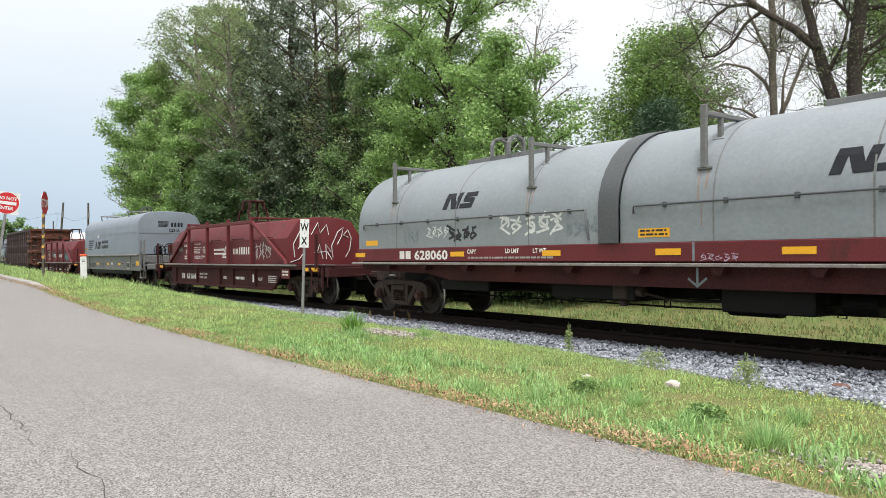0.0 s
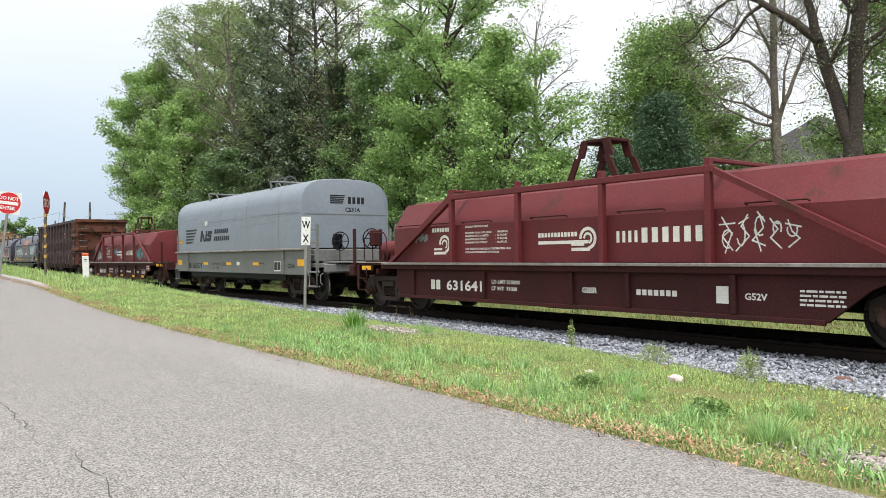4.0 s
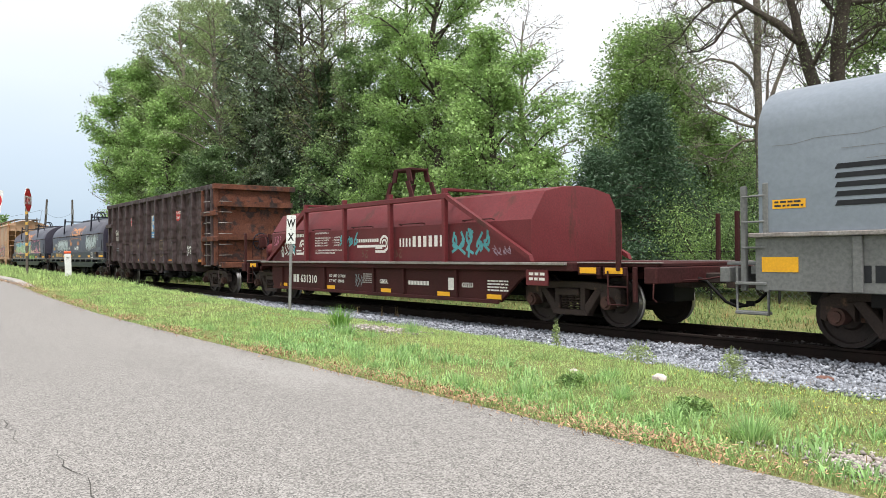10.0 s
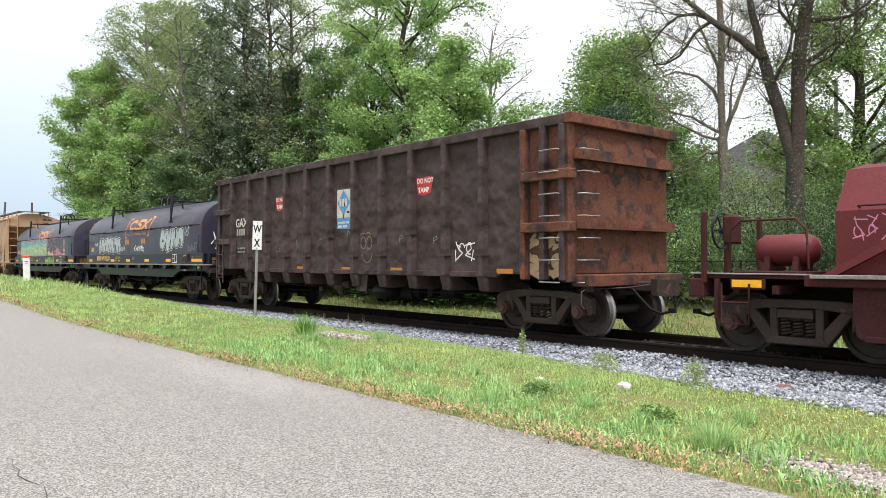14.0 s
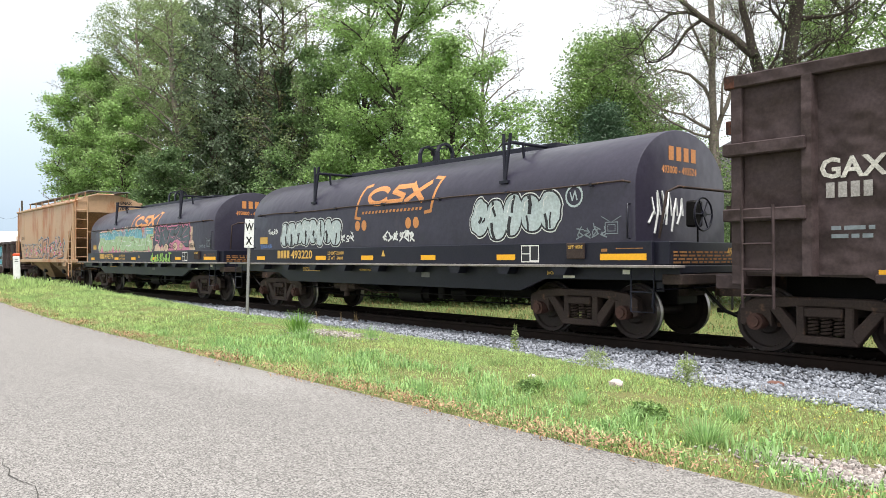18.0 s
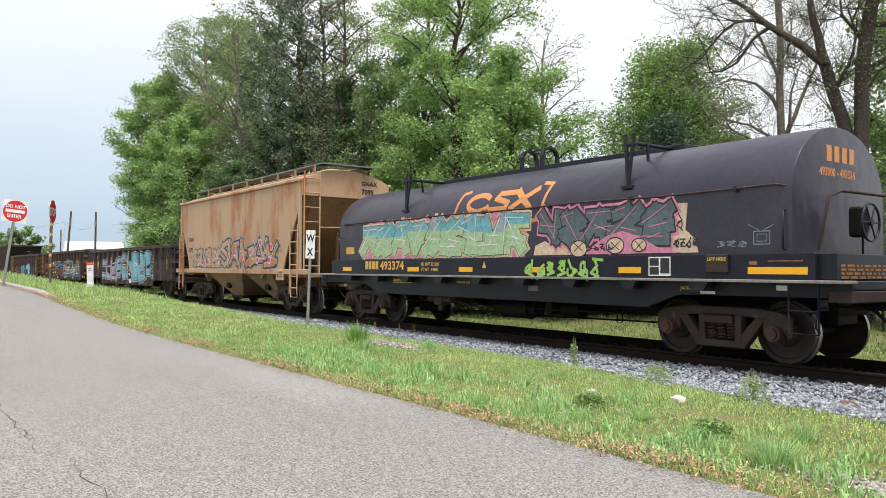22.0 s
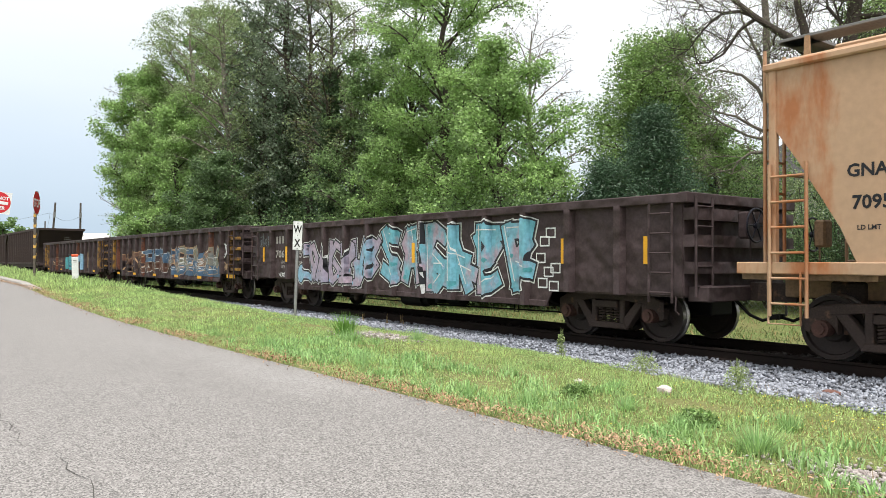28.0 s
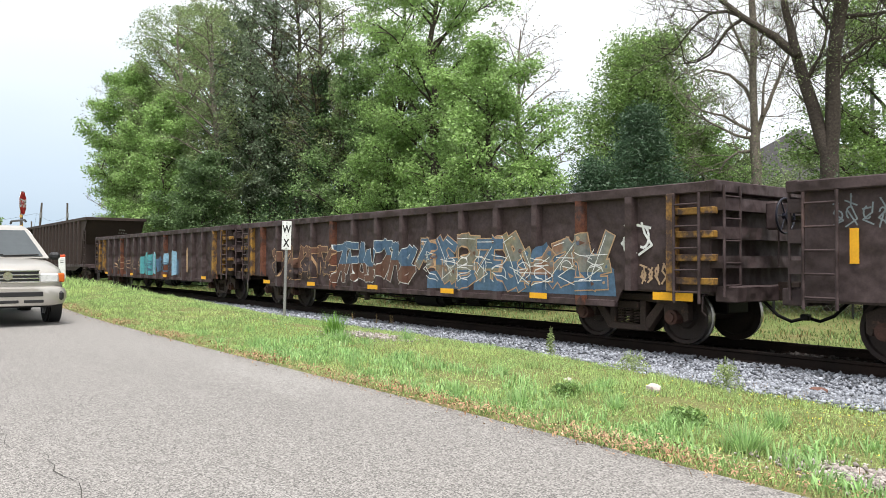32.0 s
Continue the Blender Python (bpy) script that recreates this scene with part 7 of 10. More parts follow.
# ---- low gondolas ----
def end_gear(c, half, zt, paint, hb=True):
    """Corner ladders and the hand brake of a low gondola."""
    for sx in (-1, 1):
        ladder(c, paint, (sx * (half - 0.08), -1.58, 0.7), (sx * (half - 0.08), -1.58, zt - 0.1), (-sx * 0.42, 0, 0), 5, 0.024)
        ladder(c, paint, (sx * (half + 0.2), -1.38, 0.8), (sx * (half + 0.2), -1.38, zt), (0, 0.42, 0), 5, 0.024)
        bm = bmesh.new()
        box(bm, min(sx * half, sx * (half + 0.35)), max(sx * half, sx * (half + 0.35)), -1.3, 1.3, 0.72, 0.95, 0.015)
        part("end_sill", bm, GON_BROWN, c)
    if hb:
        hand_brake(c, half + 0.5, -0.3, zt - 0.42, GON_BROWN)


def low_gondola_blue(cx):
    c = car_of("low dark brown gondola with a long blue graffiti piece", cx, 8.5)
    xs = [-6.5 + i * 1.1 for i in range(13)]
    gondola_shell(c, 7.85, 0.66, 2.22, 0.12, xs, GON_BROWN, GON_BROWN, 1.42, None, 0.15, None, 5.0)
    end_gear(c, 7.85, 2.3, GON_BROWN)
    underframe(c, 8.0, 0.45, 0.8, GREASE, 0.0)
    bogie(c, -6.1), bogie(c, 6.1)
    ends(c, 8.5, GON_BROWN)
    sy = flat(-1.437)
    decal("lettering", c, bars(-6.32, -5.5, 1.82, 2.03, 4, 0.4), STENCIL, sy)
    words(c, "706", -6.36, 1.41, 0.21, STENCIL, sy, 1.4)
    words(c, "952", -5.02, 1.41, 0.21, STENCIL, sy, 1.4)
    words(c, "LD LMT", -5.95, 1.24, 0.075, STENCIL, sy, 1.1)
    words(c, "LT WT", -5.95, 1.10, 0.075, STENCIL, sy, 1.1)
    words(c, "194100", -4.95, 1.24, 0.075, STENCIL, sy, 1.1)
    rb = ribbed(-1.437, xs)
    burner(c, -4.3, -0.6, 0.68, 1.92, rb, ((1.0, S_BLUSH),), S_BLACK, 6, 81, halo=S_WHITE, weight=0.27, line=0.04, glow=0.022, lean=0.15, overlap=0.1, spots=(S_PALE, S_NAVY), step=0.25, shuffle=True)
    piece(c, -4.85, -4.3, 0.66, 1.25, rb, S_PALE, S_PALE, S_BLACK, 1, 83, halo=S_WHITE, line=0.04, glow=0.026, power=2.2, slits=2)
    burner(c, -0.5, 4.7, 0.66, 2.14, rb, ((1.0, S_SKY),), S_BLACK, 6, 88, halo=S_WHITE, weight=0.34, line=0.045, glow=0.026, lean=0.0, overlap=-0.06, spots=(S_TEAL, S_PALE), shine=S_WHITE, step=0.14, shuffle=True)
    decal("graffiti", c, [q for i, (x, z) in enumerate(((4.85, 1.6), (4.75, 1.3), (4.95, 1.05), (5.12, 1.12), (5.08, 0.8), (5.0, 1.75), (4.8, 0.85))) for q in stroke([(x, z), (x + 0.22, z), (x + 0.22, z + 0.16), (x, z + 0.16), (x, z)], 0.026)], S_WHITE, sy, 0.006)
    tag(c, -7.5, -6.75, 1.7, 2.1, sy, S_GREY, 85, 4, 0.02)
    tag(c, -6.1, -5.6, 0.84, 0.98, sy, S_WHITE, 86, 4, 0.02)
    me = shared("tall_reflector", lambda b: box(b, -0.055, 0.055, -0.003, 0.003, -0.22, 0.22), YELLOW)
    for x in (-7.2, -5.35, 1.02, 5.42, 7.2):
        part("reflector", me, YELLOW, c, "upright yellow reflective strip", at=pose(x, -1.578 if x in (1.02, -5.35) else -1.445, 1.5))
    return c


def low_gondola_mural(cx, label, half, seed, teal):
    c = car_of(label, cx, half + 0.65)
    n = 14 if not teal else 15
    xs = [-half + 1.35 + i * (2 * half - 2.7) / (n - 1) for i in range(n)]
    worn = {0: GON_YELLOW, 3: GON_RUST, 9: GON_RUST, 14: GON_YELLOW} if teal else {0: GON_RUST, 4: GON_RUST, 12: GON_RUST}
    gondola_shell(c, half, 0.72, 2.32, 0.12, xs, GON_BROWN, GON_BROWN, 1.42, None, 0.16, worn, half - 1.7)
    end_gear(c, half, 2.4, GON_BROWN)
    for sx in (-1, 1):
        for k in range(4):
            bm = bmesh.new()
            z = 1.02 + 0.34 * k
            box(bm, min(sx * (half - 0.5), sx * (half + 0.12)), max(sx * (half - 0.5), sx * (half + 0.12)), -1.55, -1.40, z - 0.05, z + 0.05, 0.01)
            part("corner_rung", bm, GON_YELLOW, c)
        bm = bmesh.new()
        box(bm, sx * (half - 0.58) - 0.08, sx * (half - 0.58) + 0.08, -1.56, -1.42, 0.85, 2.32, 0.015)
        part("corner_post", bm, GON_YELLOW, c)
    underframe(c, half, 0.48, 0.85, GREASE, 0.6)
    bogie(c, -half + 1.75), bogie(c, half - 1.75)
    ends(c, half + 0.65, GON_BROWN)
    sy = flat(-1.437)
    rb = ribbed(-1.437, xs)
    rnd = random.Random(seed)
    if not teal:
        burner(c, -6.2, -2.6, 0.78, 1.72, rb, ((0.5, GON_BROWN), (1.0, S_RUSTY)), S_BUFF, 8, seed + 1, weight=0.30, line=0.018, step=0.3)
        burner(c, -2.5, 0.9, 0.78, 1.82, rb, ((0.45, S_RUSTY), (1.0, S_STEEL)), S_WHITE, 7, seed + 5, weight=0.32, line=0.014, step=0.3)
        decal("graffiti", c, [[(x - w, 0.74), (x + w, 0.74), (x + w * 0.9, 0.74 + g * 0.6), (x + w * 0.2, 0.74 + g), (x - w * 0.5, 0.74 + g * 0.85), (x - w * 0.95, 0.74 + g * 0.5)] for x, w, g in ((rnd.uniform(1.0, 6.2), rnd.uniform(0.3, 0.5), rnd.uniform(0.5, 1.1)) for _ in range(9))], S_STEEL, rb, 0.002)
        burner(c, 1.0, 6.3, 0.76, 1.85, rb, ((0.35, S_STEEL), (1.0, S_MURAL)), S_BUFF, 8, seed + 2, weight=0.30, line=0.022, step=0.45, shine=S_WHITE, spots=(S_TAN, S_STEEL, S_RUSTY), overlap=0.1, shuffle=True)
        tag(c, 1.2, 6.2, 0.85, 1.6, rb, S_WHITE, seed + 6, 9, 0.016, 0.022)
        tag(c, 6.5, 7.2, 1.35, 2.0, sy, S_WHITE, seed + 3, 2, 0.04, 0.02)
        tag(c, 6.9, 7.4, 0.95, 1.3, sy, S_TAN, seed + 4, 4, 0.03, 0.02)
        reflectors(c, (-6.3, -3.6, -0.6, 2.2, 4.8), 0.70, -1.58, 0.42, 0.1)
        reflectors(c, (7.5,), 0.78, -1.47, 0.7, 0.12)
    else:
        for x, w, za, zb_, m in ((-1.1, 0.35, 0.8, 1.5, S_TEAL), (-0.72, 0.3, 0.74, 1.68, S_TEAL), (-0.38, 0.34, 0.8, 1.72, S_TEAL), (0.0, 0.3, 0.74, 1.6, S_TEAL), (0.34, 0.36, 0.8, 1.7, S_PALE), (0.74, 0.3, 0.76, 1.64, S_TEAL), (1.08, 0.2, 0.9, 1.5, S_STEEL), (2.0, 0.22, 1.2, 1.62, S_PALE), (2.9, 0.24, 0.76, 1.7, S_PALE), (3.2, 0.14, 0.8, 1.4, S_STEEL), (4.2, 0.16, 0.9, 1.8, S_TAN)):
            decal("graffiti", c, [[(x, za), (x + w * 0.5, za - 0.04), (x + w, za + 0.03), (x + w * 1.05, zb_ - 0.1), (x + w * 0.7, zb_), (x + w * 0.2, zb_ - 0.05), (x - 0.02, zb_ - 0.16)]], m, rb)
        tag(c, -0.9, 3.0, 0.85, 1.6, rb, S_STEEL, seed + 5, 6, 0.03, 0.02)
        tag(c, -5.0, -1.4, 0.85, 1.5, rb, S_TAN, seed + 2, 8, 0.02, 0.006)
        for i in range(14):
            x = -7.3 + i * 1.08
            decal("rust_patch", c, [[(x, 0.70), (x + 0.5, 0.70), (x + 0.46, 0.84 + 0.1 * rnd.random()), (x + 0.25, 0.80 + 0.22 * rnd.random()), (x + 0.04, 0.85 + 0.08 * rnd.random())]], GON_RUST, sy, 0.003)
        reflectors(c, (-6.3, -2.2, 2.2, 6.3), 0.72, -1.58, 0.42, 0.1)
    return c


# ---- tall black gondola with sloped-in ends ----
def bathtub_gondola(cx):
    c = car_of("tall flat black gondola with flared sloping ends", cx, 8.0)
    half, zt = 7.3, 3.45
    xs = [-6.2 + i * 0.95 for i in range(14)]
    for s in (-1, 1):
        bm = bmesh.new()
        prism(bm, [(-half - 0.35, zt), (half + 0.35, zt), (half - 0.7, 2.3), (half - 0.9, 1.0), (5.0, 0.75), (-5.0, 0.75), (-half + 0.9, 1.0), (-half + 0.7, 2.3)], s * 1.44 - 0.02, s * 1.44 + 0.02, "y")
        side = part("side_sheet", bm, GON_BLACK, c)
        bm = bmesh.new()
        box(bm, -half - 0.4, half + 0.4, s * 1.46 - 0.09, s * 1.46 + 0.09, zt - 0.02, zt + 0.14, 0.015)
        part("top_chord", bm, GON_BLACK, side)
        bm = bmesh.new()
        box(bm, -half - 0.3, half + 0.3, s * 1.44 - 0.06, s * 1.44 + 0.07, 0.95, 1.12, 0.012)
        part("side_sill", bm, GON_BROWN, side)
        me = shared("tub_post", b_gon_post(zt - 1.1), GON_BLACK)
        for x in xs:
            part("side_post", me, GON_BLACK, side, at=pose(x, s * 1.455, 1.1, rz=0 if s < 0 else 180))
    for sx in (-1, 1):
        bm = bmesh.new()
        prism(bm, [(sx * (half + 0.35), zt + 0.1), (sx * (half + 0.29), zt + 0.1), (sx * (half - 0.78), 2.2), (sx * (half - 0.7), 2.2)], -1.44, 1.44, "y")
        e = part("end_slope", bm, GON_BLACK, c)
        bm = bmesh.new()
        box(bm, sx * (half + 0.36) - 0.08, sx * (half + 0.36) + 0.08, -1.54, 1.54, zt - 0.02, zt + 0.14, 0.012)
        part("end_chord", bm, GON_BLACK, e)
        bm = bmesh.new()
        box(bm, sx * (half - 0.8) - 0.03, sx * (half - 0.8) + 0.03, -1.4, 1.4, 1.0, 2.25)
        part("end_sheet", bm, GON_BLACK, c)
        bm = bmesh.new()
        box(bm, min(sx * (half - 0.8), sx * (half + 0.4)), max(sx * (half - 0.8), sx * (half + 0.4)), -1.4, 1.4, 0.9, 1.1, 0.012)
        part("end_platform", bm, GON_BROWN, c)
        ladder(c, GON_BLACK, (sx * (half + 0.2), -1.5, 0.7), (sx * (half + 0.2), -1.5, 2.9), (-sx * 0.42, 0, 0), 6)
        bm = bmesh.new()
        xx = sx * (half - 0.1)
        for k, w in ((0, 3), (1, 4)):
            for i in range(w):
                y = 0.25 + i * 0.12
                z = 2.95 - 0.16 * k
                xo = half - 0.7 + (z - 2.2) * 1.05 / (zt + 0.1 - 2.2) + 0.012
                box(bm, sx * xo - 0.008, sx * xo + 0.008, y, y + 0.08, z, z + 0.11)
        part("lettering", bm, WHITE_PAINT, c)
    bm = bmesh.new()
    box(bm, -6.5, 6.5, -1.4, 1.4, 1.1, 1.2)
    part("floor", bm, GON_BLACK, c)
    underframe(c, 7.4, 0.6, 1.0, GREASE, 0.0)
    bogie(c, -5.7), bogie(c, 5.7)
    ends(c, 8.0, GON_BROWN)
    hand_brake(c, half + 0.2, -0.6, 1.8, GON_BROWN)
    return c


two_hood_car(-8.4)
angular_hood_car(-26.2, "maroon coil car with white lettering and end scrawl", {"number": "631641", "limit": "215000", "empty": "71000", "code": "G52V", "reflect": False, "spray": spray_one})
long_hood_car(-42.15)
angular_hood_car(-57.75, "maroon coil car with teal and white spray tags", {"number": "631310", "limit": "217000", "empty": "69000", "code": "G52U", "reflect": True, "spray": spray_two})
tall_gondola(-74.87)
round_hood_car(-90.02, "black coil car with silver bubble graffiti", "493220", "221400", "64600", paint_silver)
round_hood_car(-105.32, "black coil car with long green graffiti piece", "493374", "221600", "64900", paint_colours)
covered_hopper(-119.1)
low_gondola_blue(-133.9)
low_gondola_mural(-151.2, "low rusty brown gondola with a faded mural of graffiti", 8.1, 90, False)
low_gondola_mural(-168.85, "low rusty brown gondola with a teal graffiti patch", 8.4, 95, True)
bathtub_gondola(-187.2)
bathtub_gondola(-203.3)


# ---- planting ----
BARK = mat("grey_brown_bark", (0.085, 0.070, 0.058), 0.9, second=(0.045, 0.038, 0.032), scale=2.5, fine=18, amount=0.9, bump=0.6, dist=0.03, streak=4.0, spec=0.15)
BARK_PALE = mat("pale_bark", (0.23, 0.20, 0.17), 0.9, second=(0.13, 0.11, 0.09), scale=2.0, fine=16, amount=0.9, bump=0.6, dist=0.03, streak=4.0, spec=0.15)


def leafmat(name, c, c2, t=0.35, isl=0.45):
    return mat(name, c, 0.55, second=c2, scale=0.35, fine=3.0, amount=0.6, bump=0.0, spec=0.5, island=isl, trans=t)


L_BRIGHT = leafmat("maple_leaves", (0.305, 0.455, 0.150), (0.210, 0.330, 0.112), 0.36)
L_MAPLE = leafmat("dense_maple_leaves", (0.225, 0.345, 0.100), (0.155, 0.255, 0.078), 0.30)
L_MID = leafmat("broad_leaves", (0.205, 0.315, 0.115), (0.145, 0.235, 0.092), 0.34)
# L_MID at about two thirds: the wood's inner shade put into the leaf colour
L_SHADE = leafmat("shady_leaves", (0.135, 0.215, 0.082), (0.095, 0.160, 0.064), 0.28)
L_OLIVE = leafmat("budding_leaves", (0.265, 0.340, 0.150), (0.185, 0.250, 0.115), 0.36)
L_DARK = leafmat("conifer_needles", (0.165, 0.215, 0.130), (0.125, 0.175, 0.105), 0.28)
L_CEDAR = leafmat("cedar_sprays", (0.065, 0.125, 0.062), (0.048, 0.098, 0.050), 0.15, 0.3)
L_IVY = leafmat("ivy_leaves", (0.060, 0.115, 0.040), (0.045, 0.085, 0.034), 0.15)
L_BUD = leafmat("spring_buds", (0.13, 0.14, 0.045), (0.09, 0.095, 0.04), 0.3)
GRASS = mat("grass_blades", (0.325, 0.480, 0.185), 0.6, second=(0.50, 0.565, 0.235), scale=0.55, fine=2.0, amount=0.6, bump=0.0, spec=0.25, island=0.6, trans=0.35, third=(0.58, 0.52, 0.20), third_cut=0.66, third_scale=0.6)
TALL_GRASS = mat("long_grass_blades", (0.27, 0.45, 0.165), 0.5, second=(0.38, 0.53, 0.22), scale=2, fine=6, amount=0.5, bump=0.0, spec=0.3, island=0.35, trans=0.35)
BANK_GRASS = mat("rough_bank_grass", (0.20, 0.30, 0.11), 0.7, second=(0.27, 0.30, 0.14), scale=0.6, fine=3, amount=0.7, bump=0.0, spec=0.2, island=0.45, trans=0.3, third=(0.24, 0.18, 0.10), third_cut=0.58, third_scale=0.7)
STRAW = mat("dry_straw", (0.36, 0.26, 0.12), 0.8, second=(0.26, 0.17, 0.08), scale=2.0, fine=6, amount=0.5, bump=0.0, spec=0.2, island=0.4)
LITTER = mat("leaf_litter", (0.30, 0.165, 0.090), 0.85, second=(0.46, 0.33, 0.21), scale=3.0, fine=12, amount=0.6, bump=0.0, spec=0.2, island=0.5)
FLOWER = mat("yellow_petals", (0.60, 0.52, 0.06), 0.6, scale=3, fine=10, amount=0.2, bump=0.0)


def quads_mesh(name, centres, sizes, material, seed, droop=0.4, narrow=0.6, up=0.3):
    """Many small leaves: one pointed triangle at each centre."""
    rng = np.random.default_rng(seed)
    n = len(centres)
    a = rng.uniform(0, 2 * np.pi, n)
    el = rng.normal(-droop, 0.5, n)
    d = np.stack([np.cos(a) * np.cos(el), np.sin(a) * np.cos(el), np.sin(el)], 1)
    r = rng.normal(size=(n, 3))
    r[:, 2] += up
    s = np.cross(d, r)
    s /= np.linalg.norm(s, axis=1, keepdims=True) + 1e-9
    L = sizes[:, None]
    p2 = centres + d * L * 0.6
    p1, p3 = centres + s * L * narrow * 0.5, centres - s * L * narrow * 0.5
    co = np.stack([p1 - d * L * 0.3, p2, p3 - d * L * 0.3], 1).reshape(-1, 3)
    me = bpy.data.meshes.new(name)
    me.vertices.add(n * 3)
    me.vertices.foreach_set("co", co.astype(np.float32).ravel())
    me.loops.add(n * 3)
    me.loops.foreach_set("vertex_index", np.arange(n * 3, dtype=np.int32))
    me.polygons.add(n)
    me.polygons.foreach_set("loop_start", np.arange(0, n * 3, 3, dtype=np.int32))
    me.polygons.foreach_set("loop_total", np.full(n, 3, dtype=np.int32))
    me.update(calc_edges=True)
    me.materials.append(material)
    return me


def tris_mesh(name, base, tip, side, material):
    """Grass blades: one triangle each."""
    n = len(base)
    co = np.stack([base - side, base + side, tip], 1).reshape(-1, 3)
    me = bpy.data.meshes.new(name)
    me.vertices.add(n * 3)
    me.vertices.foreach_set("co", co.astype(np.float32).ravel())
    me.loops.add(n * 3)
    me.loops.foreach_set("vertex_index", np.arange(n * 3, dtype=np.int32))
    me.polygons.add(n)
    me.polygons.foreach_set("loop_start", np.arange(0, n * 3, 3, dtype=np.int32))
    me.polygons.foreach_set("loop_total", np.full(n, 3, dtype=np.int32))
    me.update(calc_edges=True)
    me.materials.append(material)
    return me


def twigs_mesh(name, paths, radii, material, sides=3):
    """Thin branches: paths is (n, k, 3) points, radii (n, k); one tapered bar each."""
    n, k = paths.shape[:2]
    d = np.gradient(paths, axis=1)
    d /= np.linalg.norm(d, axis=2, keepdims=True) + 1e-9
    ref = np.cross(d, np.array([0.31, 0.52, 0.79]))
    ref /= np.linalg.norm(ref, axis=2, keepdims=True) + 1e-9
    other = np.cross(d, ref)
    rings = [paths + (ref * math.cos(a) + other * math.sin(a)) * radii[:, :, None] for a in (2 * math.pi * i / sides for i in range(sides))]
    co = np.stack(rings, 2).reshape(-1, 3)
    idx = np.arange(n * k * sides).reshape(n, k, sides)
    q = np.stack([idx[:, :-1], np.roll(idx, -1, 2)[:, :-1], np.roll(idx, -1, 2)[:, 1:], idx[:, 1:]], -1).reshape(-1, 4)
    me = bpy.data.meshes.new(name)
    me.vertices.add(len(co))
    me.vertices.foreach_set("co", co.astype(np.float32).ravel())
    me.loops.add(q.size)
    me.loops.foreach_set("vertex_index", q.astype(np.int32).ravel())
    me.polygons.add(len(q))
    me.polygons.foreach_set("loop_start", np.arange(0, q.size, 4, dtype=np.int32))
    me.polygons.foreach_set("loop_total", np.full(len(q), 4, dtype=np.int32))
    me.polygons.foreach_set("use_smooth", [True] * len(q))
    me.update(calc_edges=True)
    me.materials.append(material)
    return me


def girth(u, kind):
    """The crown's half-width at a share u of its height."""
    if kind == "cone":
        return (1.03 - u) ** 0.85
    if kind == "dome":
        return math.sqrt(max(0.0, 1 - (max(u - 0.25, 0) / 0.78) ** 2.1)) * (0.86 + 0.14 * min(1, u / 0.25))
    if kind == "fan":
        return 0.28 + 0.72 * math.sin(math.pi * min(1.0, 0.06 + u * 0.80)) ** 0.9
    return 0.12 + 0.88 * math.sin(math.pi * min(0.985, 0.17 + u * 0.79)) ** 0.8


def bent_blades(name, base, mid, tip, side, material):
    """Long grass: each blade bends once, three triangles."""
    n = len(base)
    co = np.stack([base - side, base + side, mid - side * 0.8, mid + side * 0.8, tip], 1).reshape(-1, 3)
    f = np.array([(0, 1, 3), (0, 3, 2), (2, 3, 4)])
    idx = (f[None] + (np.arange(n) * 5)[:, None, None]).reshape(-1).astype(np.int32)
    me = bpy.data.meshes.new(name)
    me.vertices.add(n * 5)
    me.vertices.foreach_set("co", co.astype(np.float32).ravel())
    me.loops.add(len(idx))
    me.loops.foreach_set("vertex_index", idx)
    me.polygons.add(n * 3)
    me.polygons.foreach_set("loop_start", np.arange(0, n * 9, 3, dtype=np.int32))
    me.polygons.foreach_set("loop_total", np.full(n * 3, 3, dtype=np.int32))
    me.update(calc_edges=True)
    me.materials.append(material)
    return me


